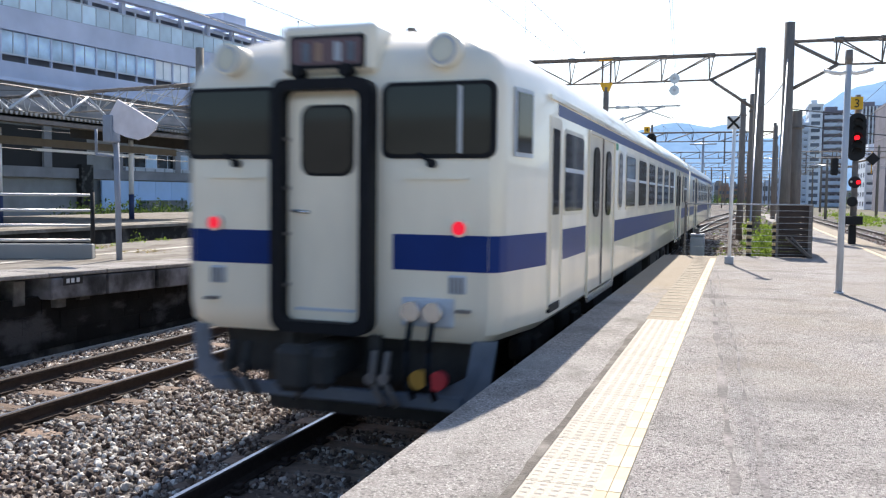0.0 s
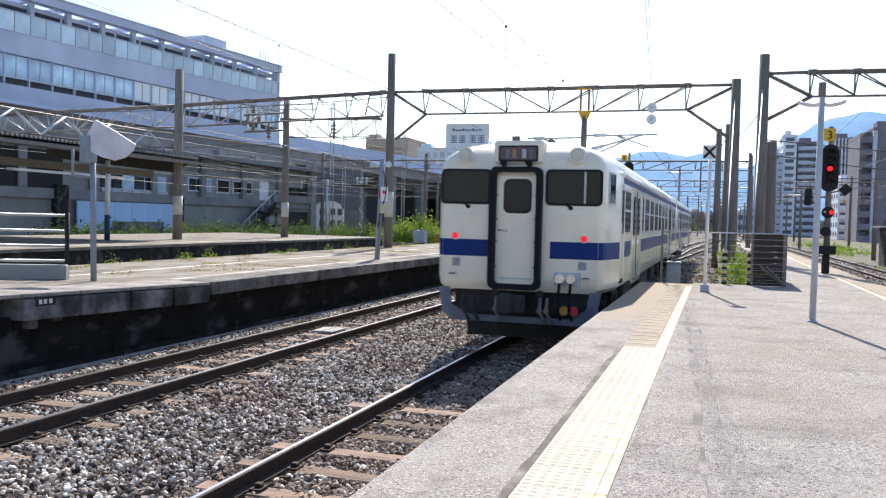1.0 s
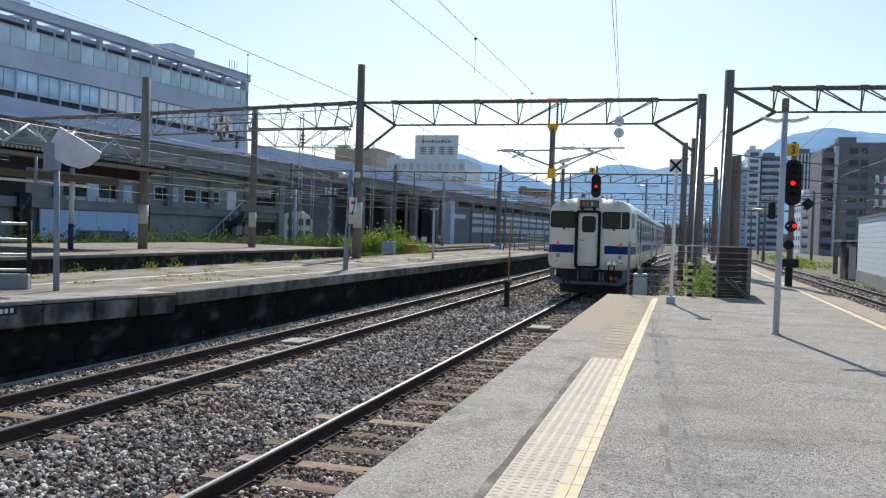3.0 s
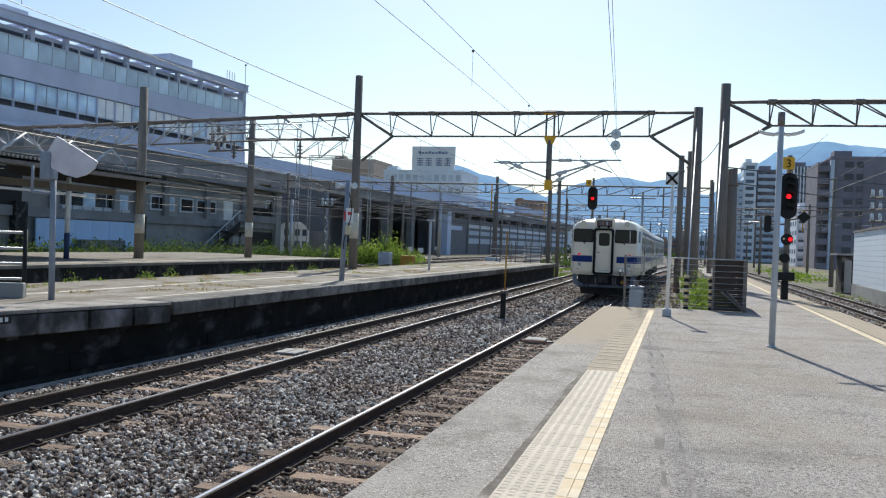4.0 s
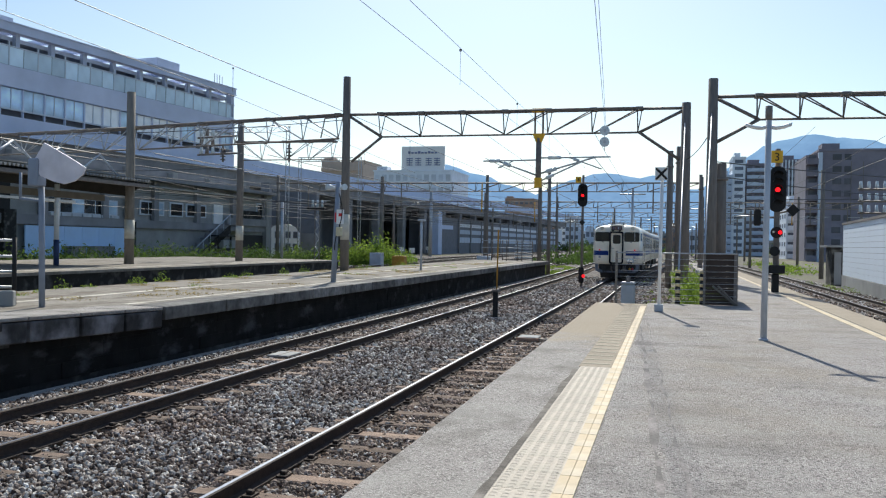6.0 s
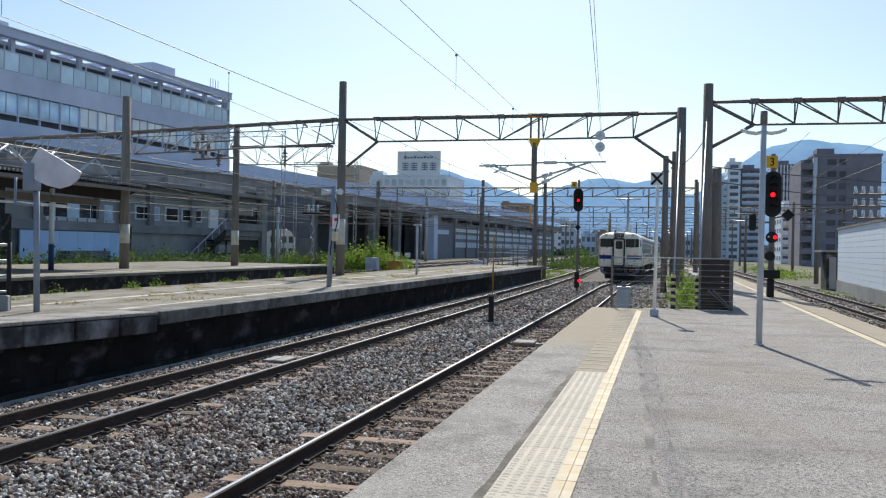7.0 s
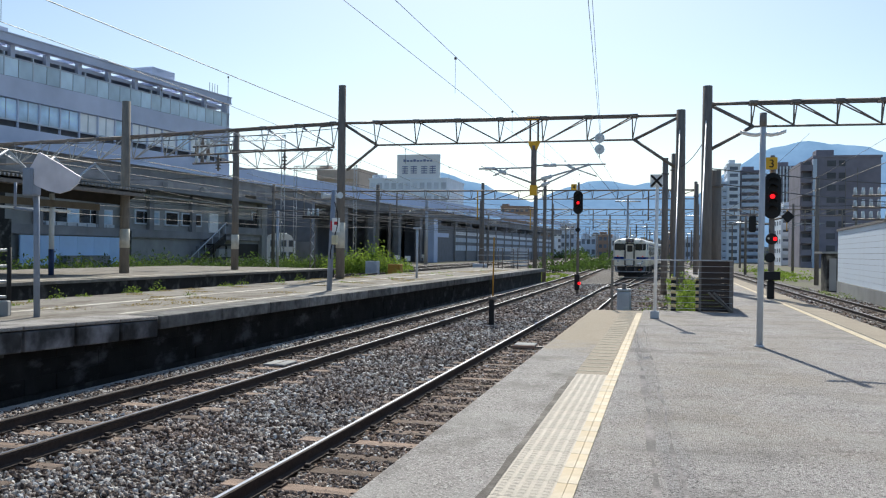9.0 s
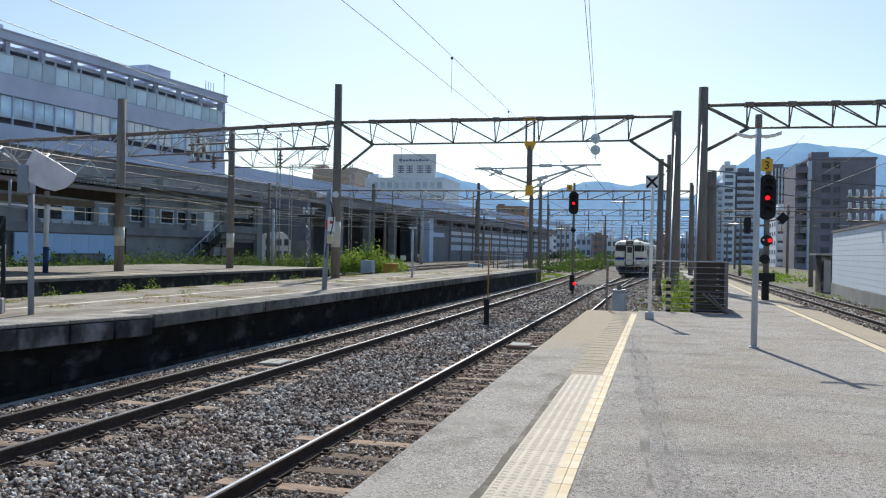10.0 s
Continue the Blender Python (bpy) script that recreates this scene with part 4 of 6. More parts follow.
for x, y, z0, z1, r, m in ((0.0, 45, -1.1, 5.85, 0.17, POLECON), (0.43, 45.6, -1.1, 6.13, 0.17, POLECON), (1.58, 47, -0.2, 4.70, 0.13, POLECON),
                           (1.47, 27.4, -0.1, 3.58, 0.20, POLECON), (-20.2, 38.4, 0.0, 6.71, 0.18, POLECON), (10.74, 68, -1.1, 6.8, 0.17, POLECON),
                           (11.8, 58, -1.1, 2.9, 0.14, POLECON), (-15.9, 76, -1.1, 5.6, 0.13, POLECON), (-25.6, 76, -1.1, 7.05, 0.2, POLECON), (-8.05, 60, -1.1, 6.2, 0.14, POLECON),
                           (-35.8, 130, -1.1, 9, 0.3, SILVER), (-10.9, 75.3, -1.1, 6.6, 0.2, POLECON), (-29, 62, -1.1, 4.0, 0.13, SILVER)):
    t = thing("line_pole", "tall dark weathered concrete line pole" if m is POLECON else "brown concrete line pole", "pole", "line poles")
    pole(t, x, y, z0, z1, r, r * 0.82, m, name="shaft")
    part("collar", rod(B(), (x, y, z1 * 0.86), (x, y, z1 * 0.86 + 0.06), r * 1.12, seg=12), DARKSTEEL, t)
    if x == -20.2:
        part("paint_band", rod(B(), (x, y, 1.0), (x, y, 1.7), r * 1.02, r * 1.0, 12), PALEBAND, t)

for y, x0, x1, zt, seed in ((76.0, -36, 2.5, 6.45, 1), (112.0, -36, 4, 6.6, 2), (150.0, -30, 12, 6.7, 3), (195.0, -28, 14, 6.8, 4), (250.0, -26, 14, 7.0, 5), (112.0, 6, 22, 6.6, 7)):
    g = thing("catenary_gantry", "distant lattice gantry across the station throat", "gantry", "gantries")
    for x in (x0, (x0 + x1) / 2 + seed % 3, x1):
        pole(g, x, y, -1.1, zt + 0.7, 0.17, 0.14)
    truss(g, y, x0, x1, zt, zt, zt - 0.75, zt - 0.75, 2.2, 0.1, 0.06)
    rng = random.Random(seed)
    for i in range(5):
        x = x0 + (x1 - x0) * (i + 0.5) / 5 + rng.uniform(-1, 1)
        part("dropper_mast", rod(B(), (x, y, zt - 2.6), (x, y, zt), 0.06, seg=6), SIGNYEL if i == 2 else DARKSTEEL, g)
        part("cantilever_tube", rod(B(), (x, y, zt - 1.7), (x + 2.2, y, zt - 1.65), 0.04, seg=6), SILVER, g)
        part("cantilever_tube", rod(B(), (x, y, zt - 2.4), (x + 1.8, y, zt - 1.7), 0.04, seg=6), SILVER, g)
    part("insulator", rod(B(), (x0 + 8, y, zt), (x0 + 8, y, zt + 0.5), 0.12, seg=8), INSUL, g)

pr = random.Random(17)
for i in range(18):
    x, y = pr.uniform(-17, 9), 85 + 12.5 * i
    t = thing("line_pole", "slim distant line pole in the station throat", "pole", "line poles")
    top = pr.uniform(4.2, 7.2)
    pole(t, x + 0.03 * (y - 85), y, -1.1, top, 0.15, 0.11, POLECON if i % 3 else SILVER, 8, "shaft")
    part("cross_arm", bar(B(), (x + 0.03 * (y - 85) - 1.2, y, top - 0.6), (x + 0.03 * (y - 85) + 1.2, y, top - 0.6), 0.09), SILVER, t)

# secondary beam with insulators beside the hall
g = thing("catenary_gantry", "short steel beam carrying switch insulators", "gantry", "gantries")
truss(g, 38.4, -20.24, -15.39, 5.75, 5.75, 4.89, 4.89, 1.25, 0.06, 0.04, lacing=SILVER)
for i in range(9):
    x = -22.8 + 0.32 * (i % 3)
    z = 5.3 + 0.45 * (i // 3)
    iz = part("insulator", rod(B(), (x, 39.2, z), (x, 39.2, z + 0.34), 0.10, 0.07, 8), DARKSTEEL if i % 2 else INSUL, g)
for x in (-17.6, -21.1):
    part("insulator", rod(B(), (x, 38.3, 4.79), (x, 38.3, 5.64), 0.05, seg=8), DARKSTEEL, g)
    for k in range(4):
        part("insulator_disc", rod(B(), (x, 38.3, 4.89 + 0.17 * k), (x, 38.3, 4.94 + 0.17 * k), 0.15, 0.10, 10), DARKSTEEL, g)
part("bracket", bar(B(), (-23.0, 39.2, 5.25), (-20.2, 38.5, 5.25), 0.07), DARKSTEEL, g)
part("bracket", bar(B(), (-23.0, 39.2, 6.1), (-20.2, 38.5, 6.1), 0.07), DARKSTEEL, g)
part("horn_gap", bar(B(), (-16.5, 39.5, 6.05), (-16.3, 39.5, 7.0), 0.05), DARKSTEEL, g)
part("horn_gap", bar(B(), (-16.3, 39.5, 7.0), (-15.6, 39.5, 7.05), 0.05), DARKSTEEL, g)


def wire(label, pts, r=0.009, droppers=0.0, drop=0.0):
    """A continuous wire through points, with droppers hung from it at even steps."""
    th = thing("overhead_wire", label, "wire", "overhead wires")
    bm = B()
    rings = [[bm.verts.new(Vector(p) + Vector((r * math.cos(a), 0, r * math.sin(a)))) for a in (0, 1.57, 3.14, 4.71)] for p in pts]
    for a, b in zip(rings, rings[1:]):
        for i in range(4):
            bm.faces.new((a[i], a[(i + 1) % 4], b[(i + 1) % 4], b[i]))
    part("conductor", bm, WIRE, th)
    if droppers:
        a, b = Vector(pts[0]), Vector(pts[-1])
        n = int((b - a).length / droppers)
        for i in range(1, n):
            p = a.lerp(b, i / n)
            part("dropper", rod(B(), p, p - Vector((0, 0, drop)), r * 0.6, seg=4), WIRE, th)
            part("clamp", rod(B(), p - Vector((0, 0, 0.03)), p + Vector((0, 0, 0.03)), 0.035, seg=6), DARKSTEEL, th)
    return th


def sag(x0, y0, z0, x1, y1, z1, dip, n=10):
    return [(x0 + (x1 - x0) * i / n, y0 + (y1 - y0) * i / n, z0 + (z1 - z0) * i / n - dip * 4 * (i / n) * (1 - i / n)) for i in range(n + 1)]


wire("thin dark feeder wire high over the tracks", [(-6.2, -5, 5.95), (-6.2, 30.5, 6.0), (-6.3, 76, 6.3)], 0.008)
wire("thin dark feeder wire high over the tracks", [(-5.2, -5, 5.95), (-5.2, 30.5, 6.0), (-5.6, 76, 6.3)], 0.008, 9.0, 0.9)
wire("thin dark wire high over the far platform", [(-16.0, -5, 7.55), (-16.0, 39, 7.6), (-16.0, 76, 7.4)], 0.016, 11.0, 0.9)
wire("thin dark wire high over the far platform", [(-22.5, -5, 9.15), (-22.5, 25.5, 8.83), (-22.5, 41.9, 8.64), (-22.5, 76, 7.4)], 0.014, 12.0, 0.8)
wire("tension wire above the platform track", [(-0.45, 0, 5.95), (-1.38, 15.7, 5.60), (-2.20, 30.3, 5.20)], 0.006)
wire("tension wire above the platform track", [(-0.38, 0, 6.05), (-1.31, 15.7, 5.66), (-2.17, 30.3, 5.20)], 0.005, 14.0, 0.05)
for x, z in ((-2.6, 4.15), (-6.4, 4.1), (-14.9, 4.3), (4.55, 4.2), (7.15, 4.2), (-19.8, 4.4), (-24, 4.4)):
    wire("contact wire following its track", [(x, 30.5, z), (x - 0.2, 76, z + 0.1), (x + 0.1, 112, z), (x, 250, z + 0.1)], 0.014)
    wire("messenger wire with droppers over its track", sag(x, 30.5, z + 0.85, x, 76, z + 0.9, 0.25) + sag(x, 76, z + 0.9, x, 112, z + 0.9, 0.2)[1:] + [(x, 250, z + 0.9)], 0.008)
for x0, z0, x1, z1, y1 in ((-30, 4.5, -12, 4.2, 76), (-30, 3.7, -14, 3.8, 76), (-31, 3.2, -15.9, 3.9, 76), (-27, 5.0, -11, 5.0, 76), (-29, 4.1, -20.2, 4.6, 38.4), (-31, 5.4, -11.7, 5.6, 30.5),
                           (-31, 3.3, -15.9, 3.5, 76), (-31, 2.9, -25.6, 3.1, 76)):
    wire("slack cable strung across the yard", sag(x0, 30.2, z0, x1, y1 + 0.1, z1, 0.3), 0.014)
wr = random.Random(31)
for i in range(9):
    x, z = -17.0 - 1.75 * i + wr.uniform(-0.8, 0.8), wr.uniform(3.4, 5.4)
    wire("yard cable running along the viaduct", sag(x, 41.0, z, x - 1.5, 76, z + wr.uniform(-0.5, 0.3), 0.35) + sag(x - 1.5, 76, z, x - 3.0, 170, z + 0.8, 0.5)[1:], 0.008)
for i in range(6):
    y, z = 46 + 11.5 * i, 3.3 + 0.22 * (i % 4)
    wire("span cable crossing the yard", sag(-36.5, y, z + 0.9, -13.0, y + 3, z + wr.uniform(-0.2, 0.3), 0.35), 0.016)


def lattice_portal(y, x0, x1, z, depth, legs):
    """A pale slim lattice beam with lattice legs."""
    th = thing("lattice_portal", "pale galvanised lattice portal in the yard", "gantry", "lattice portals")
    n = max(3, int((x1 - x0) / 0.55))
    for zz in (z, z - depth):
        part("chord", bar(B(), (x0, y, zz), (x1, y, zz), 0.06), SILVER, th)
    for i in range(n):
        a, b = x0 + (x1 - x0) * i / n, x0 + (x1 - x0) * (i + 1) / n
        part("lacing", bar(B(), (a, y, z if i % 2 else z - depth), (b, y, z - depth if i % 2 else z), 0.035), SILVER, th)
    for x in legs:
        for e in (-0.16, 0.16):
            part("leg", bar(B(), (x + e, y, -1.15), (x + e, y, z), 0.06), SILVER, th)
        for i in range(int(z / 0.5)):
            part("lacing", bar(B(), (x - 0.16 if i % 2 else x + 0.16, y, z - 0.5 * i), (x + 0.16 if i % 2 else x - 0.16, y, z - 0.5 * i - 0.5), 0.03), SILVER, th)


lattice_portal(70, -40.65, -32.15, 10.96, 0.45, (-32.30,))
lattice_portal(90, -40.23, -32.73, 10.29, 0.45, (-40.03, -32.93))
lm = thing("lattice_mast", "slim lattice mast with a black platform and insulators", "mast", at=(-26.92, 64.0, 0))
for e in (-0.2, 0.2):
    part("leg", bar(B(), (e, 0, -1.15), (e, 0, 3.51), 0.07), DARKSTEEL, lm)
for i in range(9):
    part("lacing", bar(B(), (-0.2 if i % 2 else 0.2, 0, -1.0 + 0.55 * i), (0.2 if i % 2 else -0.2, 0, -0.45 + 0.55 * i), 0.05), SILVER, lm)
part("deck", box(B(), -0.75, 0.75, -0.4, 0.4, 3.51, 3.67, 0.02), MATTEBLACK, lm, "black work platform")
for i in range(3):
    part("insulator", rod(B(), (-0.4 + 0.4 * i, 0, 3.67), (-0.4 + 0.4 * i, 0, 4.26), 0.12, 0.07, 10), INSUL, lm)
wire("guy cable between two poles", sag(0.5, 30.5, 4.0, 1.2, 27, 4.6, 0.15), 0.015)
wire("cables between apartment side poles", sag(1.3, 27, 3.6, 16, 40, 3.9, 0.2), 0.016)
wire("cables between apartment side poles", sag(1.3, 27.2, 3.2, 16, 44, 3.5, 0.3), 0.016)
wire("cables between apartment side poles", sag(4.0, 40, 3.2, 20, 50, 4.6, 0.3), 0.016)

rk = thing("insulator_rack", "steel rack of pale insulators on a line pole", "insulator rack")
pole(rk, 10.6, 40.0, -1.1, 4.4, 0.14, 0.12)
for z in (2.62, 3.12, 3.62):
    part("cross_arm", bar(B(), (7.7, 40, z), (11.3, 40, z), 0.06), DARKSTEEL, rk)
    for i in range(11):
        x = 7.8 + 0.31 * i
        part("insulator", rod(B(), (x, 39.95, z + 0.04), (x, 39.95, z + 0.34), 0.085, 0.055, 8), INSUL, rk)

# ---- things on the platform ----
lamp = thing("platform_lamp", "slim pale grey platform lamp post with two wings", "lamp post")
part("post", rod(B(), (1.07, 10.56, 0), (1.08, 10.56, 2.55), 0.036, 0.033, 14), GREYPAINT, lamp)
part("cap", rod(B(), (1.08, 10.56, 2.52), (1.08, 10.56, 2.68), 0.04, 0.04, 12), DARKSTEEL, lamp)
part("foot", rod(B(), (1.07, 10.56, 0), (1.07, 10.56, 0.02), 0.055, 0.05, 14), GREYPAINT, lamp)
for s in (-1, 1):
    w = B()
    prof = [(0.02, 0.00, 0.03), (0.08, -0.015, 0.055), (0.17, 0.0, 0.05), (0.25, 0.03, 0.012)]
    rings = []
    for d, dz, half in prof:
        rings.append([w.verts.new((1.08 + s * d, 10.56 + half * math.cos(a), 2.44 + dz + 0.022 * math.sin(a))) for a in [i * math.pi / 4 for i in range(8)]])
    for a, b in zip(rings, rings[1:]):
        for i in range(8):
            w.faces.new((a[i], a[(i + 1) % 8], b[(i + 1) % 8], b[i])).smooth = True
    w.faces.new(rings[0][::-1])
    w.faces.new(rings[-1])
    bmesh.ops.recalc_face_normals(w, faces=w.faces[:])
    part("lamp_wing", w, SIGNWHITE, lamp, "white leaf-shaped lamp wing")

cs = thing("stop_marker", "white post with a black cross on a white plate", "sign")
part("post", rod(B(), (-0.14, 14.5, 0), (-0.12, 14.5, 2.3), 0.028, seg=10), SIGNWHITE, cs)
part("foot", box(B(), -0.21, -0.07, 14.43, 14.57, 0, 0.12, 0.01), GREYPAINT, cs)
pl = part("plate", box(B(), -0.235, -0.035, 14.44, 14.462, 2.12, 2.33), SIGNWHITE, cs)
for s in (-1, 1):
    part("cross_bar", bar(B(), (-0.135 - s * 0.085, 14.435, 2.135), (-0.135 + s * 0.085, 14.435, 2.315), 0.026), MATTEBLACK, pl)


def text(body, x, y, z, size, mat, parent):
    c = bpy.data.curves.new("numeral", "FONT")
    c.body, c.size, c.extrude, c.align_x = body, size, 0.004, "CENTER"
    c.materials.append(mat)
    o = new("numeral", c)
    o.parent = parent
    o.matrix_basis = pose(x, y, z, 90, 0, 0)
    return o


def signal_head(parent, x, y, z0, z1, w, lit):
    """A long black shield with hooded lenses; lit is the number of the red one from above."""
    n = 5
    out = rounded(x - w / 2, x + w / 2, z0, z1, w * 0.48, 6)
    s = part("signal_head", plate(B(), [(a, y - 0.02, c) for a, c in out], (0, 1, 0), 0.14), MATTEBLACK, parent, "black signal shield")
    for i in range(n):
        z = z1 - w * 0.6 - i * (z1 - z0 - w * 1.1) / (n - 1)
        part("lens", rod(B(), (x, y - 0.05, z), (x, y - 0.01, z), w * 0.145, seg=14), REDLIGHT if i == lit else MATTEBLACK, s, "lit red lens" if i == lit else "")
        h = B()
        for k in range(7):
            a0, a1 = radians(10 + k * 160 / 7), radians(10 + (k + 1) * 160 / 7)
            r = w * 0.3
            q = [h.verts.new(p) for p in ((x + r * math.cos(a0), y - 0.02, z + r * math.sin(a0)), (x + r * math.cos(a1), y - 0.02, z + r * math.sin(a1)),
                                          (x + r * math.cos(a1), y - 0.17, z + r * math.sin(a1)), (x + r * math.cos(a0), y - 0.17, z + r * math.sin(a0)))]
            h.faces.new(q)
        part("hood", h, MATTEBLACK, s)
    return s


sg = thing("railway_signal", "black colour-light signal showing red, yellow number plate", "railway signal", "signals")
part("mast", rod(B(), (2.50, 22.25, 0), (2.50, 22.25, 3.45), 0.075, 0.06), DARKSTEEL, sg)
part("base", box(B(), 2.41, 2.57, 22.15, 22.35, 0, 0.45, 0.02), MATTEBLACK, sg)
signal_head(sg, 2.49, 22.1, 1.93, 3.02, 0.38, 2)
np_ = part("number_plate", box(B(), 2.33, 2.59, 22.06, 22.09, 3.10, 3.39), SIGNYEL, sg, "yellow number plate")
text("3", 2.46, 22.055, 3.15, 0.27, MATTEBLACK, np_)
part("lower_head", rod(B(), (2.49, 22.08, 1.44), (2.49, 22.2, 1.44), 0.135, seg=20), MATTEBLACK, sg)
part("red_lens", rod(B(), (2.56, 22.04, 1.44), (2.56, 22.09, 1.44), 0.045, seg=14), REDLIGHT, sg, "lit red lens")
part("white_lens", rod(B(), (2.41, 22.04, 1.45), (2.41, 22.09, 1.45), 0.025, seg=12), LENS, sg)
part("lower_head", rod(B(), (2.45, 22.08, 0.99), (2.45, 22.2, 0.99), 0.115, seg=18), MATTEBLACK, sg)
part("relay_box", box(B(), 2.31, 2.68, 22.0, 22.3, 0.46, 0.66, 0.01), MATTEBLACK, sg)
part("side_head", rod(B(), (2.86, 22.2, 1.98), (2.86, 22.3, 1.98), 0.15, seg=4), MATTEBLACK, sg)
part("side_arm", bar(B(), (2.5, 22.3, 1.9), (2.86, 22.3, 1.98), 0.03), DARKSTEEL, sg)
part("side_head", box(B(), 1.98, 2.14, 22.2, 22.36, 1.60, 2.0, 0.03), MATTEBLACK, sg)
part("side_arm", bar(B(), (2.5, 22.3, 1.8), (2.1, 22.3, 1.8), 0.03), DARKSTEEL, sg)

sg = thing("railway_signal", "tall track-side signal with a red light", "railway signal", "signals")
part("mast", rod(B(), (-4.24, 44.3, -1.1), (-4.24, 44.3, 4.6), 0.075, 0.06), DARKSTEEL, sg)
signal_head(sg, -4.24, 44.1, 3.0, 4.16, 0.47, 2)
np_ = part("number_plate", box(B(), -4.60, -4.32, 44.06, 44.09, 4.2, 4.5), SIGNYEL, sg, "yellow number plate")
text("4", -4.46, 44.05, 4.25, 0.27, MATTEBLACK, np_)
part("low_head", box(B(), -4.37, -4.12, 44.0, 44.2, -0.85, -0.05, 0.05), MATTEBLACK, sg)
part("red_lens", rod(B(), (-4.12, 43.94, -0.49), (-4.12, 44.0, -0.49), 0.075, seg=14), REDLIGHT, sg, "lit red lens")
part("mid_head", rod(B(), (-4.24, 44.1, 2.2), (-4.24, 44.2, 2.2), 0.15, seg=4), MATTEBLACK, sg)

mk = thing("track_marker", "short dark stake with a thin yellow rod", "marker post")
part("stake", box(B(), -4.80, -4.66, 24.2, 24.32, -1.1, -0.28, 0.015), MATTEBLACK, mk)
part("rod", rod(B(), (-4.70, 24.25, -0.3), (-4.68, 24.25, 1.45), 0.022), ORANGEB, mk, "weathered yellow rod")
part("bracket", box(B(), -4.82, -4.60, 24.2, 24.3, -0.32, -0.24), DARKSTEEL, mk)

bc = thing("track_beacon", "flat white and red beacon between the rails", "track beacon")
part("plate", box(B(), -3.10, -2.66, 18.4, 18.9, -0.98, -0.93, 0.01), LOWWALL, bc)
part("edge", boxes((-3.12, -2.64, 18.34, 18.4, -1.0, -0.94)), BRICK, bc)
part("bracket", boxes((-3.2, -2.2, 18.6, 18.7, -1.03, -0.98)), DARKSTEEL, bc)
gr = thing("drain_plate", "pale grey plate between the rails", "plate")
part("plate", box(B(), -6.85, -6.45, 14.1, 14.7, -1.02, -0.985, 0.01), LOWWALL, gr)
part("rib", boxes((-6.66, -6.63, 14.1, 14.7, -0.985, -0.978)), DARKSTEEL, gr)

es = thing("edge_sign", "small dark plate with pale marks on the platform edge", "sign")
part("plate", boxes((-7.76, -7.735, 8.45, 8.78, -0.11, 0.0)), MATTEBLACK, es)
for y in (8.50, 8.58, 8.67):
    part("mark", boxes((-7.737, -7.73, y, y + 0.05, -0.085, -0.03)), SIGNWHITE, es)

# fence at the platform end
fe = thing("platform_fence", "wire fence with dark posts closing the platform end", "fence")
for x in (-0.94, 1.2):
    part("fence_post", box(B(), x - 0.021, x + 0.021, 16.56, 16.60, -0.3, 0.96), BROWNPOLE, fe)
for z in (0.05, 0.16, 0.27, 0.38, 0.49, 0.60, 0.71, 0.82, 0.93):
    part("fence_wire", rod(B(), (-0.94, 16.49, z), (1.2, 16.49, z + 0.01), 0.0038 if z < 0.9 else 0.014, seg=6), SILVER, fe)
for dx in (0.0, 0.09):
    part("brace", bar(B(), (0.78 + dx, 16.46, 0.36), (1.17 + dx * 0.3, 16.46, 0.02), 0.028), POLECON, fe, "weathered slanting brace")
pb = thing("board_fence", "dark stained board panel at the platform end", "fence")
part("fence_post", boxes((0.62, 0.66, 16.52, 16.58, 0, 0.95)), DARKSTEEL, pb)
part("fence_post", boxes((1.15, 1.20, 16.50, 16.56, 0, 0.95)), DARKSTEEL, pb)
plank = mesh_of(box(B(), -0.40, 0.16, -0.01, 0.01, -0.05, 0.05, 0.004), "plank", WOODFENCE)
for i in range(9):
    piece("plank", plank, pb, pose(1.04, 16.545, 0.055 + i * 0.104))
# side of the panel runs on along the platform
plank2 = mesh_of(box(B(), -0.01, 0.01, 0, 2.2, -0.05, 0.05, 0.004), "plank", WOODFENCE)
for i in range(9):
    piece("plank", plank2, pb, pose(1.21, 16.57, 0.055 + i * 0.104))
cb = thing("trackside_cabinet", "small grey steel trackside cabinet", "cabinet")
part("body", box(B(), -0.94, -0.66, 18.3, 18.56, -0.95, 0.26, 0.03), GREYPAINT, cb)
part("lid", box(B(), -0.95, -0.65, 18.29, 18.57, 0.26, 0.31, 0.02), SILVER, cb)
part("knob", rod(B(), (-0.80, 18.4, 0.31), (-0.80, 18.4, 0.43), 0.045), DARKSTEEL, cb)
for x, y, tx, ty, tz in ((0.17, 16.67, 0.45, 30.2, 5.2), (0.61, 16.67, 1.15, 26.8, 5.0)):
    gy = thing("guy_wire", "guy wire with a striped yellow guard", "guy wire")
    v = (Vector((tx, ty, tz)) - Vector((x, y, 0))).normalized()
    part("wire", rod(B(), (x, y, -0.1), (tx, ty, tz), 0.018, seg=6), SILVER, gy)
    for i in range(10):
        a = Vector((x, y, 0.0)) + Vector((0, 0.015 * i, 0.062 * i))
        part("guard", rod(B(), a, a + Vector((0.005, 0.012, 0.058)), 0.05, seg=8), ROPE if i % 2 else MATTEBLACK, gy)

solid("dirt_bank", bed(0.1, 1.25, 16.7, 62, -0.22, 0.5, 0.06), GROUND, "dry dirt strip behind the fence", "ground", kind="structure")

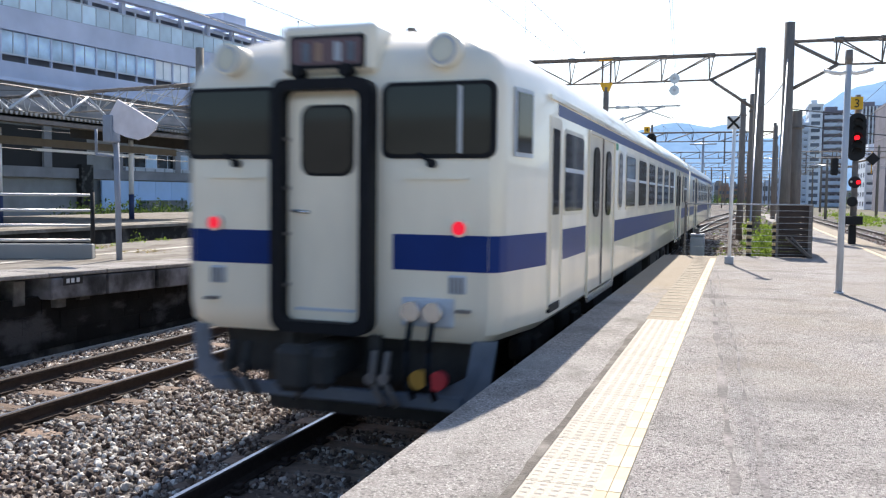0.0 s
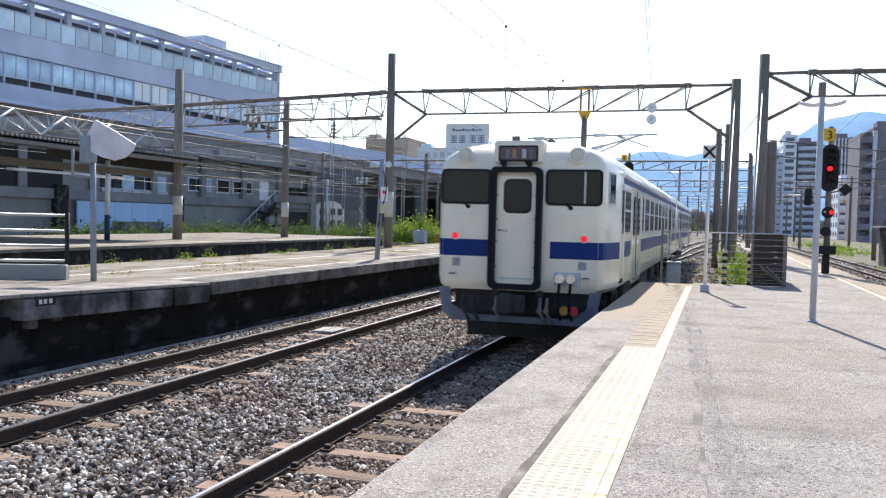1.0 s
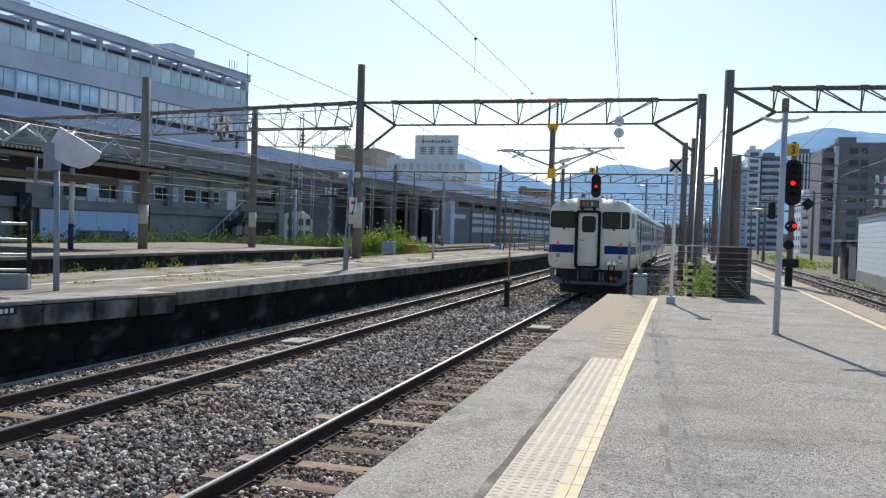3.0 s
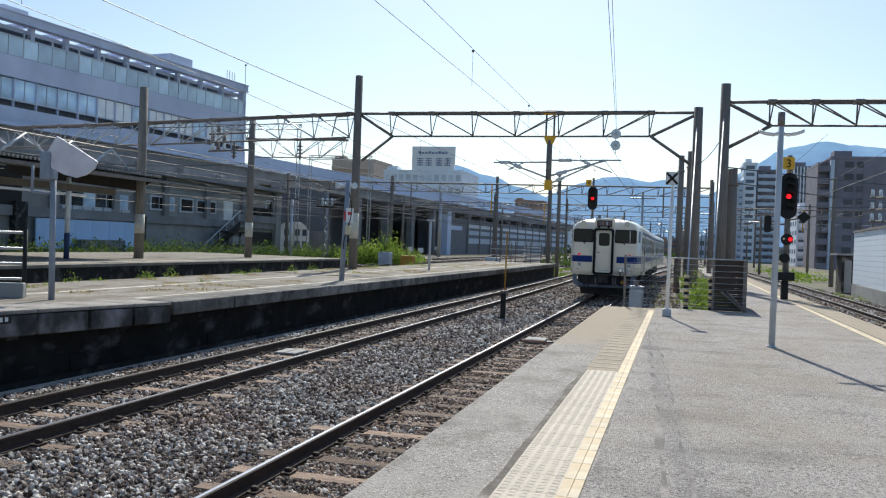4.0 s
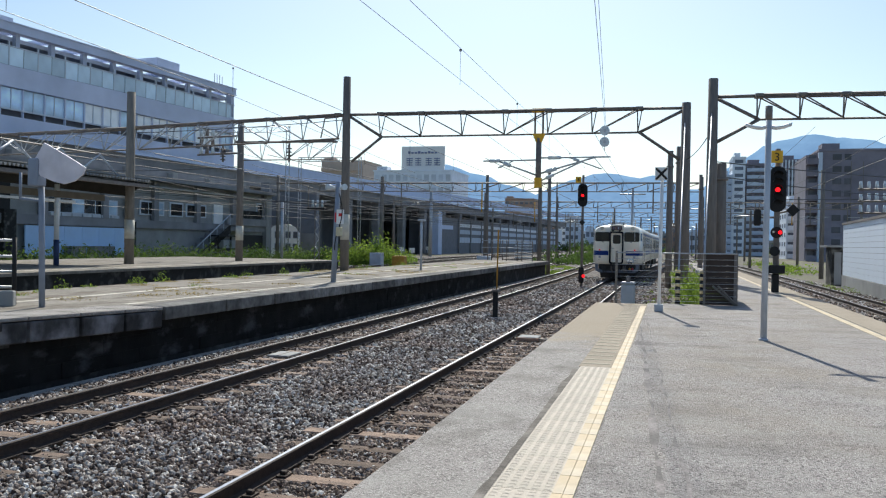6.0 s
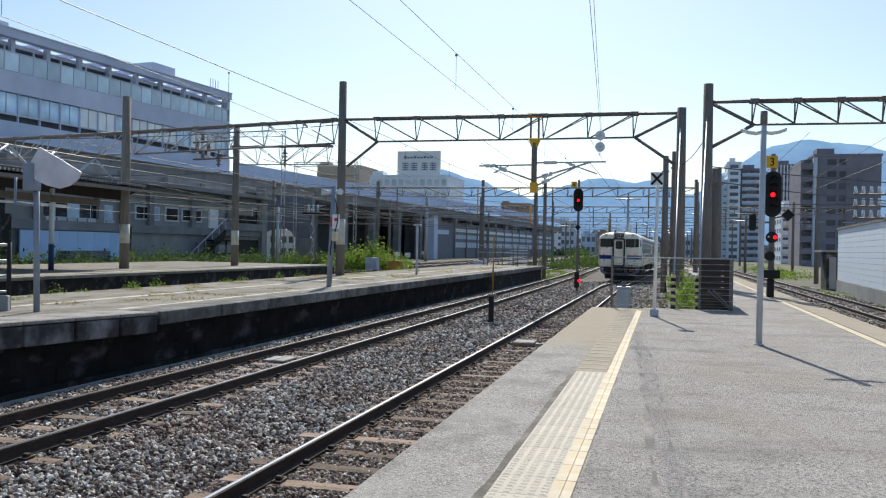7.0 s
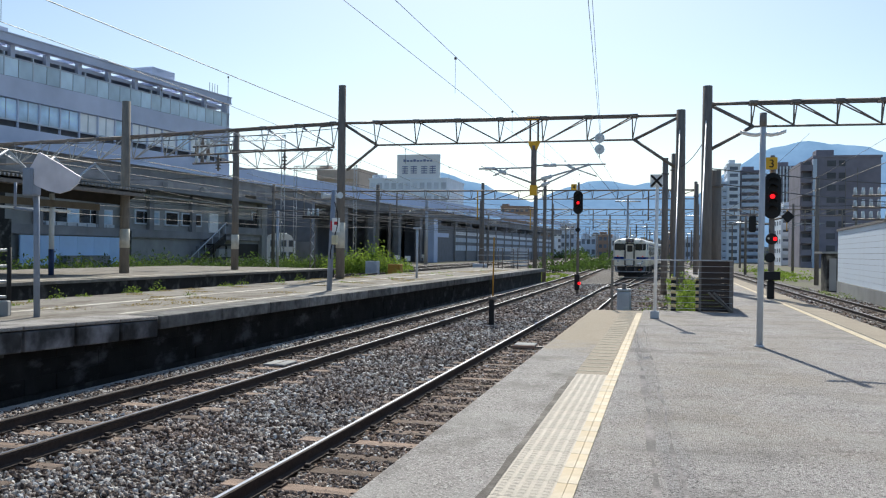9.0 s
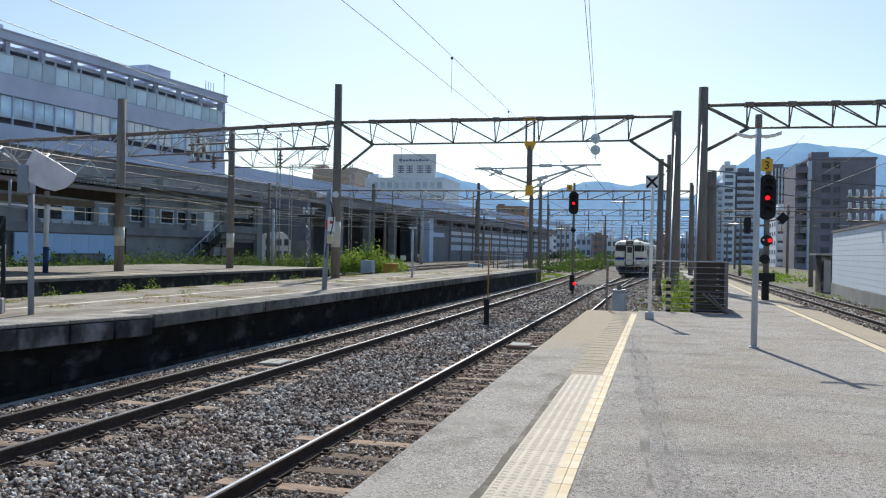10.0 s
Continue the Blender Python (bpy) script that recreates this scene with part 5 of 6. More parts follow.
# ---- things on the far platforms ----
MIRRORBACK = material("dull_mirror_back", (0.74, 0.71, 0.77), 0.6, spread=0.1, scale=5, second=(0.60, 0.575, 0.63), second_scale=2)
mi = thing("convex_mirror", "back of a pale fan-shaped mirror on a grey post", "mirror")
part("post", rod(B(), (-9.28, 11.35, -0.05), (-9.32, 11.35, 2.05), 0.047, 0.044, 12), POSTBLUE, mi)
fan = [(-9.20, 2.50), (-8.80, 2.30), (-8.47, 2.12), (-8.52, 2.02), (-8.66, 1.92), (-8.84, 1.875), (-9.05, 1.92), (-9.25, 2.0), (-9.42, 2.12), (-9.40, 2.20)]
part("mirror_back", plate(B(), [(x + 0.055, 11.18, z - 0.045) for x, z in fan], (0, 1, 0), 0.03), MIRRORBACK, mi, "pale grey mirror back")
part("bracket", box(B(), -9.41, -9.23, 11.14, 11.36, 1.80, 2.22, 0.02), POSTBLUE, mi)
br = B()
for a, b in (((-9.32, 1.58), (-9.70, 1.62)), ((-9.70, 1.62), (-9.70, 2.02)), ((-9.32, 1.60), (-9.45, 2.15))):
    rod(br, (a[0], 11.35, a[1]), (b[0], 11.35, b[1]), 0.022)
part("pipe_bracket", br, POSTBLUE, mi)

gp = thing("telephone_post", "grey post with loudspeakers and a red-white call plate", "post")
part("post", rod(B(), (-8.60, 21.6, -0.05), (-8.50, 21.6, 2.62), 0.072, 0.064, 12), POSTBLUE, gp)
sp = part("call_plate", box(B(), -8.50, -8.30, 21.5, 21.53, 1.50, 1.88), SIGNWHITE, gp)
part("mark", boxes((-8.44, -8.36, 21.49, 21.502, 1.70, 1.78)), SIGNRED, sp)
part("side_plate", box(B(), -8.55, -8.51, 21.50, 21.53, 1.55, 1.80), SIGNRED, gp, "red plate")
part("phone_box", box(B(), -8.50, -8.36, 21.46, 21.6, 1.18, 1.42, 0.015), CREAM, gp, "cream phone box")
for s in (-1, 1):
    part("loudspeaker", rod(B(), (-8.50 + s * 0.08, 21.55, 2.45), (-8.50 + s * 0.26, 21.4, 2.47), 0.04, 0.085, 12), INSUL, gp)
cbm = B()
for i in range(10):
    a0, a1 = i / 10, (i + 1) / 10
    rod(cbm, (-8.44 + 0.1 * math.sin(a0 * 5), 21.5, 2.3 - 1.5 * a0), (-8.44 + 0.1 * math.sin(a1 * 5), 21.5, 2.3 - 1.5 * a1), 0.014, seg=5)
part("cable", cbm, MATTEBLACK, gp)

rl = thing("railing", "steel ramp railing with black posts and four bars", "railing", at=(-9.92, 11.50, 0.0), turn=28.0)
for x in (0, -1.6, -3.2, -4.8):
    part("post", rod(B(), (x, 0, -0.05), (x, 0, 1.02), 0.035), MATTEBLACK, rl)
for z in (0.97, 0.72, 0.48, 0.24):
    part("rail_bar", rod(B(), (0.0, 0, z), (-5.2, 0, z), 0.022), SILVER, rl)
kb = thing("ramp_kerb", "low pale concrete ramp kerb", "kerb", at=(-9.80, 11.38, -0.05), turn=28.0)
part("block", box(B(), -5.4, 0.0, -0.1, 0.08, 0, 0.24, 0.015), LOWWALL, kb)

pf = thing("end_fence", "grey pipe fence at the far platform end", "fence")
for i in range(7):
    part("fence_post", rod(B(), (-8.7 - 0.5 * i, 57.0 - 1.2 * (i % 2), -0.05), (-8.7 - 0.5 * i, 57.0 - 1.2 * (i % 2), 1.3), 0.035, seg=6), DARKSTEEL, pf)
for z in (0.4, 0.8, 1.25):
    part("fence_rail", rod(B(), (-8.6, 56.5, z), (-12.0, 56.5, z), 0.03, seg=6), SILVER, pf)
for i in range(6):
    part("slat", boxes((-9.9, -8.7, 57.1, 57.14, 0.12 + 0.2 * i, 0.2 + 0.2 * i)), FRAMEWHITE, pf)
ph = thing("platform_lamp", "grey lamp post near the far platform end", "lamp post")
part("post", rod(B(), (-9.6, 33.5, -0.05), (-9.6, 33.5, 1.9), 0.05), GREYPAINT, ph)
part("head", box(B(), -9.75, -9.45, 33.4, 33.6, 1.9, 1.98, 0.02), GREYPAINT, ph)
for x, y, m, lab in ((-23.8, 69.5, GREYPAINT, "pale blue-grey trackside cabinet"), (-20.7, 66.0, ORANGEB, "ochre rusty trackside box"), (-13.4, 64, GREYPAINT, "low grey trackside box")):
    t = thing("trackside_cabinet", lab, "cabinet")
    part("body", box(B(), x - 0.5, x + 0.5, y - 0.4, y + 0.4, -1.15, 0.12 if m is GREYPAINT else -0.05, 0.03), m, t)
    part("door_panel", box(B(), x - 0.4, x + 0.4, y - 0.42, y - 0.4, -0.95, 0.02 if m is GREYPAINT else -0.15), m, t)

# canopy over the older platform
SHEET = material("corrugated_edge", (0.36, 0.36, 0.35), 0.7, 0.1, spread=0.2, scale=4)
cn = thing("platform_canopy", "old corrugated canopy on blue-footed posts", "canopy")
for yy in (26.5, 20.5, 14.5, 8.5):
    pp = part("canopy_post", rod(B(), (-21.1, yy, 0.9), (-21.1, yy, 2.9), 0.09, seg=12), SIGNWHITE, cn, "white painted post")
    part("foot_band", rod(B(), (-21.1, yy, 0.0), (-21.1, yy, 0.92), 0.097, seg=12), NAVY, pp, "blue painted foot")
co = B()
n = 760
prev = None
for i in range(n + 1):
    yv = -5 + 35.5 * i / n
    dz = 0.10 if i % 4 in (1, 2) else 0.0
    cur = [co.verts.new((-19.9, yv, 3.22 + dz)), co.verts.new((-27.5, yv, 3.9 + dz))]
    if prev:
        co.faces.new((prev[0], cur[0], cur[1], prev[1]))
    prev = cur
part("corrugated_roof", co, SHEET, cn, "pale grey corrugated roof sheets")
# dark sheets added below and at the end for the canopy's shade
part("ceiling", plate(B(), [(-20.0, -5, 3.17), (-20.0, 30.3, 3.17), (-27.3, 30.3, 3.84), (-27.3, -5, 3.84)], (0, 0, -1), 0.03), CANOPY, cn, "dark sheet for the shade under the canopy roof")
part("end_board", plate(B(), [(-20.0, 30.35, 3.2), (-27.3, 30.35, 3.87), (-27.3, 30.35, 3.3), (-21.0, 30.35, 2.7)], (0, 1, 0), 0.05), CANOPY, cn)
part("fascia", boxes((-21.05, -20.95, -5, 29, 2.42, 2.66)), TIMBER, cn, "cream fascia beam")
part("edge_beam", boxes((-20.1, -19.95, -5, 30.4, 3.02, 3.14)), DARKSTEEL, cn)
for i in range(12):
    yv = 29.5 - i * 3
    part("rafter", bar(B(), (-20.0, yv, 3.08), (-27.3, yv, 3.75), 0.1), DARKSTEEL, cn)
part("tube_lamp", boxes((-21.3, -21.1, 22.0, 27.5, 2.28, 2.36)), SIGNWHITE, cn, "white fluorescent fitting")
for i in range(8):
    yv = 29 - i * 2.2
    part("roof_lattice", bar(B(), (-20.4, yv, 3.4), (-20.4, yv - 1.1, 4.1), 0.07), GREYPAINT, cn)
    part("roof_lattice", bar(B(), (-20.4, yv - 1.1, 4.1), (-20.4, yv - 2.2, 3.4), 0.07), GREYPAINT, cn)
part("lattice_rail", bar(B(), (-20.4, 29, 4.1), (-20.4, 10, 4.1), 0.04), DARKSTEEL, cn)

# ---- buildings beside the line ----
# long glazed hall on the viaduct; local y runs along its face, x towards the tracks
hall = thing("station_hall", "long grey glazed hall above the station viaduct", "building", at=(-50.0, 93.2, 0), turn=-6.2)
L0 = -85.0
# solid dark block in place of the hall's shaded interior
part("wall_core", boxes((-22, -0.9, L0, -0.2, 9.5, 15.6)), HALLDARK, hall, "dark block for the shade behind the glazing")
part("wall_band", boxes((-1.0, 0.12, L0, 0.0, 13.45, 15.2)), HALLGREY, hall, "grey metal spandrel band")
part("wall_band", boxes((-1.0, 0.12, L0, 0.0, 9.3, 11.0)), HALLGREY, hall, "grey metal spandrel band")
part("roof", boxes((-0.5, 0.2, L0, 0.1, 18.08, 18.72), (-0.6, 0.3, L0, 0.15, 18.72, 18.82), (-0.6, 0.3, L0, 0.15, 18.0, 18.08)), HALLGREY, hall, "grey steel roof edge beam")
part("roof_purlin", boxes((-4.4, -4.0, L0, 0.1, 17.7, 18.1)), HALLGREY, hall)
rafter = mesh_of(boxes((-9.0, -0.4, -0.16, 0.16, 18.05, 18.5), (-0.75, -0.35, -0.22, 0.22, 16.9, 18.4)), "roof_rafter", HALLGREY)
for i in range(22):
    piece("roof_rafter", rafter, hall, pose(0, -3.85 * i - 0.3, 0))
part("soffit_slab", boxes((-8.0, -0.8, L0, 0.0, 17.45, 17.8)), HALLGREY, hall, "grey soffit slab behind the balcony")
part("inner_wall", boxes((-3.8, -3.4, L0, -0.2, 15.2, 17.45)), VIADUCT, hall, "dark recessed upper wall")
part("end_wall", boxes((-22, 0.0, -0.2, 0.0, 9.3, 15.4), (-22, -2.0, -0.2, 0.0, 15.4, 17.9), (-0.55, 0.0, -0.55, 0.0, 15.4, 18.0)), HALLGREY, hall)
pane_a = mesh_of(boxes((-0.04, 0.0, 0.04, 1.50, 15.25, 16.8)), "window_pane", CLEARGLASS)
pane_b = mesh_of(boxes((-0.3, -0.26, 0.06, 2.30, 11.65, 13.4)), "window_pane", HALLGLASS)
mull_a = mesh_of(boxes((-0.1, 0.05, -0.05, 0.05, 15.2, 17.25)), "mullion", FRAMEWHITE)
mull_b = mesh_of(boxes((-0.3, -0.1, -0.06, 0.06, 11.0, 13.45)), "mullion", HALLGREY)
gbar = mesh_of(boxes((-0.3, -0.2, -0.035, 0.035, 11.6, 13.4)), "glazing_bar", FRAMEWHITE)
for i in range(54):
    yv = -1.54 * (i + 1)
    piece("window_pane", pane_a, hall, pose(0, yv, 0))
    if i % 2 == 0:
        piece("mullion", mull_a, hall, pose(0, yv, 0))
# some panes near the hall's end get that sky brightness as colour
pane_c = mesh_of(boxes((-0.3, -0.26, 0.06, 2.30, 11.65, 13.4)), "window_pane", BRIGHTPANE)
for i in range(35):
    yv = -2.36 * (i + 1)
    piece("window_pane", pane_c if i in (1, 2, 4, 5, 6, 8, 9) else pane_b, hall, pose(0, yv, 0))
    piece("mullion", mull_b, hall, pose(0, yv, 0))
    piece("glazing_bar", gbar, hall, pose(0, yv + 1.18, 0))
part("sill_rail", boxes((-0.2, -0.08, L0, 0, 11.55, 11.68)), FRAMEWHITE, hall)
part("parapet_rail", boxes((-0.05, 0.08, L0, 0, 16.78, 16.88)), FRAMEWHITE, hall)
for yv, w, h in ((-9.5, 3.6, 1.3), (-31.5, 2.6, 0.8)):
    part("roof_plant", boxes((-3.0, -0.5, yv - w, yv, 18.7, 18.55 + h)), HALLGREY, hall, "grey rooftop plant box")
for k in range(4):
    part("roof_mast", rod(B(), (-1, -1.0 - 0.5 * k, 18.2), (-1, -1.0 - 0.5 * k, 20.2), 0.04, seg=5), SILVER, hall)

# concourse deck below the hall
deck = thing("viaduct", "grey concrete station viaduct with pale blue noise panels", "viaduct", at=(-50.0, 93.2, 0), turn=-3.2)
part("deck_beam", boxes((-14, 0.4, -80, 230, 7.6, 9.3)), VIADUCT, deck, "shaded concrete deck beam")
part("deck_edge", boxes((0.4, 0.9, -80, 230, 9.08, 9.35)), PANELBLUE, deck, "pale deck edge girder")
# dark sheet put up for the shade below the deck
part("back_wall", boxes((-14, -13.5, -80, 230, -1.2, 7.6)), HALLDARK, deck, "dark sheet for the shade under the viaduct")
panel = mesh_of(boxes((0.45, 0.6, 0.03, 3.97, 9.1, 10.75)), "noise_panel", PANELBLUE)
for i in range(57):
    piece("noise_panel", panel, deck, pose(0, 0.5 + 4.0 * i, 0.028 * i))
col = mesh_of(box(B(), -1.0, 0.2, -0.7, 0.7, -1.2, 7.6, 0.08), "column", VIADUCT)
for i in range(24):
    piece("column", col, deck, pose(0, -62 + 12 * i, 0))
    piece("column", col, deck, pose(-8, -56 + 12 * i, 0))
part("pale_column", box(B(), 3.2, 4.6, 64.5, 66.8, -1.2, 7.1, 0.05), PANELBLUE, deck, "pale blue steel column")
part("light_beam", boxes((3.2, 4.8, 40, 120, 7.1, 7.8)), VIADUCT, deck)
part("cross_beam", boxes((3.4, 4.4, 66.8, 74.5, 3.7, 4.5)), PANELBLUE, deck, "pale blue steel cross beam")

# row under the viaduct with lattice windows
row = thing("viaduct_workshop", "long low workshop with pale gridded windows", "building", at=(-44.0, 165.0, 0), turn=-3.2)
part("wall", boxes((-6, 0, 0, 130, -1.2, 6.2)), HALLDARK, row)
win = mesh_of(boxes((0.0, 0.12, 0.06, 2.19, 1.15, 2.3)), "window", APTGREY)
win2 = mesh_of(boxes((0.0, 0.12, 0.06, 2.19, 3.0, 3.9)), "window", APTGREY)
win3 = mesh_of(boxes((0.0, 0.12, 0.06, 2.19, 4.5, 5.2)), "window", APTWHITE)
post = mesh_of(boxes((0.0, 0.35, -0.16, 0.16, -1.2, 6.2)), "pilaster", VIADUCT)
for i in range(50):
    y = 14 + 2.25 * i
    piece("window", win, row, pose(0, y, 0))
    piece("window", win2, row, pose(0, y, 0))
    piece("window", win3, row, pose(0, y, 0))
    if i % 4 == 0:
        piece("pilaster", post, row, pose(0, y, 0))

low = thing("station_offices", "low grey rendered station offices with a window row", "building", at=(-38.0, 81.0, 0), turn=0)
part("wall", boxes((-8, 0, -60, -3.2, 2.35, 5.3)), LOWWALL, low, "grey rendered upper wall")
part("lower_wall", boxes((-8, 0.05, -60, -3.2, -1.2, 1.75)), LOWWALL, low, "stained concrete lower wall")
part("floor_band", boxes((-8, 0.3, -60, -3.2, 1.75, 2.35)), VIADUCT, low, "dark floor slab edge")
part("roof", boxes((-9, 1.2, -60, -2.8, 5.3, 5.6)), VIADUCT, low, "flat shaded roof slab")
# darker concrete puts the shadow zone below the hall into the colour
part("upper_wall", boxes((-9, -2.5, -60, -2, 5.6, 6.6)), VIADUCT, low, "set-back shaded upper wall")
for y0, y1, z0, z1, n in ((-34.3, -27.2, 2.62, 3.5, 6), (-24.3, -21.3, 2.85, 3.7, 3), (-20.3, -18.6, 2.85, 3.75, 1), (-17.9, -15.0, 2.9, 3.75, 2), (-5.5, -2.5, 3.4, 4.4, 2)):
    w = part("window", boxes((0.0, 0.10, y0 - 0.12, y1 + 0.12, z0 - 0.12, z1 + 0.12)), FRAMEWHITE, low, "pale window frame")
    for i in range(n):
        d = (y1 - y0) / n
        part("pane", boxes((0.09, 0.13, y0 + d * i + 0.06, y0 + d * (i + 1) - 0.06, z0, z1)), HALLGLASS if i % 3 == 2 else GLASS, w)
for i in range(8):
    part("stair_step", boxes((0.05, 1.6, -14.3 - 0.7 * i, -13.6 - 0.7 * i, -1.2, 1.9 - 0.38 * i)), VIADUCT, low, "dark concrete step" if i == 0 else "")
part("stringer", plate(B(), [(1.62, -19.6, -1.2), (1.62, -13.6, 1.6), (1.62, -13.6, 2.25), (1.62, -19.6, -0.7)], (1, 0, 0), 0.1), DARKWALL, low, "dark stair stringer")
for i in range(10):
    part("pilaster", boxes((0.05, 0.35, -59.5 + 6.1 * i, -58.9 + 6.1 * i, 2.35, 5.3)), VIADUCT, low)
for i in range(9):
    part("upper_pilaster", boxes((-2.5, -2.0, -53.3 + 6.1 * i, -52.5 + 6.1 * i, 5.6, 6.5)), LOWWALL, low)
part("pipe_run", rod(B(), (0.45, -60, 4.9), (0.45, -3.2, 4.9), 0.09), SILVER, low)
part("stair_rail", bar(B(), (1.6, -13.4, 3.2), (1.6, -19.4, 0.1), 0.08), GREYPAINT, low)
part("landing", boxes((0.3, 1.7, -13.6, -9.0, 1.75, 1.95)), VIADUCT, low)
for i in range(6):
    part("baluster", bar(B(), (1.6, -13.5 - 1.1 * i, 3.15 - 0.55 * i), (1.6, -13.5 - 1.1 * i, 2.0 - 0.55 * i), 0.05), GREYPAINT, low)
for i in range(7):
    part("sill_panel", boxes((0.05, 0.32, -34.2 + 1.02 * i, -33.3 + 1.02 * i, 2.36, 2.56)), GREYPAINT, low)
part("door", boxes((0.0, 0.12, -13.6, -12.1, 2.36, 4.0)), SIGNWHITE, low, "pale door with a small pane")
part("down_pipe", rod(B(), (0.2, -26.2, -1), (0.2, -26.2, 5.3), 0.12), VIADUCT, low)
part("portal", boxes((-0.5, 0.4, -3.6, -3.0, -1.2, 6.6)), VIADUCT, low)
part("balcony_panel", boxes((0.3, 0.55, -11.9, -4.2, 2.3, 2.95)), VIADUCT, low, "grey balcony parapet")
part("balcony_recess", boxes((0.0, 0.14, -9.2, -4.6, 2.95, 3.7)), DARKWALL, low, "dark glazed balcony recess")
# black panel on the wall stands for shade in an opening
part("under_bay", boxes((0.05, 0.12, -8.9, -4.2, 0.1, 1.45)), MATTEBLACK, low, "black panel for the shade in a low opening")
part("corner_pier", boxes((0.05, 0.5, -4.3, -3.65, -1.2, 5.3)), LOWWALL, low, "pale rendered pier")
part("buttress", boxes((0.1, 0.5, -26.2, -25.4, -1.2, 2.2)), DARKWALL, low, "dark buttress")
part("buttress", boxes((0.1, 0.5, -38.4, -37.4, -1.2, 2.6)), DARKWALL, low, "dark ivy-grown buttress")
# the bay is a black panel: its inner shade is painted
part("open_bay", boxes((0.0, 0.2, -60, -37.6, 2.36, 4.6)), MATTEBLACK, low, "black panel for the shade in an open bay")
hd = thing("hoarding", "light blue sheet hoarding along the wall", "hoarding", at=(-37.6, 81.0, 0))
sheet = mesh_of(boxes((-0.05, 0.05, 0.01, 1.73, -0.2, 1.68)), "sheet", HOARDING)
for i in range(6):
    piece("sheet", sheet, hd, pose(0, -36.6 + 1.75 * i, 0))
for y0, y1 in ((-33.2, -31.8), (-30.9, -28.8)):
    t = thing("crate", "low grey crate by the hoarding", "crate", "crates", at=(-37.2, 81.0, 0))
    part("body", boxes((-0.3, 0.3, y0, y1, -1.1, 0.35)), VIADUCT, t)
    part("lid", boxes((-0.33, 0.33, y0 - 0.03, y1 + 0.03, 0.35, 0.42)), VIADUCT, t)


def tower(name, label, x0, x1, y0, y1, z1, mat, floors, bays, balcony=False, frame_mat=None, win_mat=None):
    th = thing(name, label, "building", "apartment towers")
    part("wall", boxes((x0, x1, y0, y1, -1.2, z1)), mat, th)
    part("roof", boxes((x0 - 0.2, x1 + 0.2, y0 - 0.2, y1 + 0.2, z1, z1 + 0.4)), mat, th)
    fh, bw = (z1 + 1.0) / floors, (x1 - x0) / max(1, bays)
    glazing = win_mat or (WINDARK if mat is APTBROWN else APTWIN)
    me = mesh_of(boxes((-bw * 0.32, bw * 0.32, -0.08, 0.0, -fh * 0.22, fh * 0.26)), "window", glazing)
    rail = mesh_of(boxes((x0 + 0.2, x1 - 0.2, -0.9, -0.75, -0.1, 0.9), (x0 + 0.2, x1 - 0.2, -0.9, 0, -0.15, 0.0)), "balcony", frame_mat or APTWHITE)
    for f in range(floors):
        z = -1.0 + fh * (f + 0.5)
        for b in range(bays):
            piece("window", me, th, pose(x0 + bw * (b + 0.5), y0, z))
        if balcony:
            piece("balcony", rail, th, pose(0, y0, z - fh * 0.45))
    sw = mesh_of(boxes((-0.08, 0.0, -0.7, 0.7, -fh * 0.2, fh * 0.25)), "window", glazing)
    for f in range(floors):
        for k in range(3):
            piece("window", sw, th, pose(x0, y0 + (y1 - y0) * (k + 0.5) / 3, -1.0 + fh * (f + 0.5)))
    part("lift_house", boxes((x0 + 0.5, x0 + min(3.5, (x1 - x0) * 0.6), y0 + 1, y0 + 5, z1 + 0.4, z1 + 1.5)), mat, th)
    return th


bb = tower("apartment_tower", "dark brown tiled apartment block", 26.2, 37.4, 170, 190, 18.9, APTBROWN, 9, 0)
for f in range(9):
    z = -1.0 + 2.2 * f
    for x, w in ((28.4, 1.5), (30.4, 1.1)):
        part("window", boxes((x, x + w, 169.92, 170.0, z + 0.7, z + 1.75)), WINDARK, bb)
    part("balcony", boxes((24.06, 26.1, 169.3, 169.45, z, z + 0.95), (24.06, 26.1, 169.3, 171, z - 0.12, z)), APTBROWN, bb, "brown corner balcony")
    part("balcony_door", boxes((24.5, 25.8, 170.9, 171.0, z, z + 1.8)), WINDARK, bb)
part("corner_bay", boxes((24.06, 26.2, 171.0, 186, -1.2, 18.3)), APTBROWN, bb, "brown corner bay")
part("fin", boxes((25.95, 26.6, 169.2, 170.2, -1.2, 18.6)), APTGREY, bb, "pale vertical fin")
part("escape_stair", boxes((31.4, 31.5, 169.5, 169.6, 5, 17), (33.4, 33.5, 169.5, 169.6, 5, 17)), DARKSTEEL, bb)
tower("apartment_tower", "low white apartment wing with balconies", 24.4, 28.3, 200, 212, 11.1, APTWHITE, 6, 2, True, APTWHITE)
tower("apartment_tower", "blue-grey apartment tower with balconies", 13.9, 16.5, 250, 265, 20.7, APTGREY, 12, 2, True, APTGREY)
tower("apartment_tower", "slim white apartment tower with balconies", 16.6, 20.0, 252, 265, 25.8, APTWHITE, 14, 1)
tower("apartment_tower", "grey apartment tower with blue-grey bays", 20.4, 26.2, 255, 270, 24.2, APTBROWN, 13, 3, True, APTGREY)
ft = tower("apartment_tower", "dark blue-grey tower with upright white fins", 29.3, 34.6, 252, 266, 25.0, APTBROWN, 13, 3)
for k in range(5):
    part("fin", boxes((29.3 + 0.85 * k, 29.62 + 0.85 * k, 251.4, 252.0, -1.0, 25.2)), APTWHITE, ft, "white upright fin")
tower("apartment_tower", "low white apartment block", 26.5, 30.0, 300, 320, 15.0, APTWHITE, 8, 3)
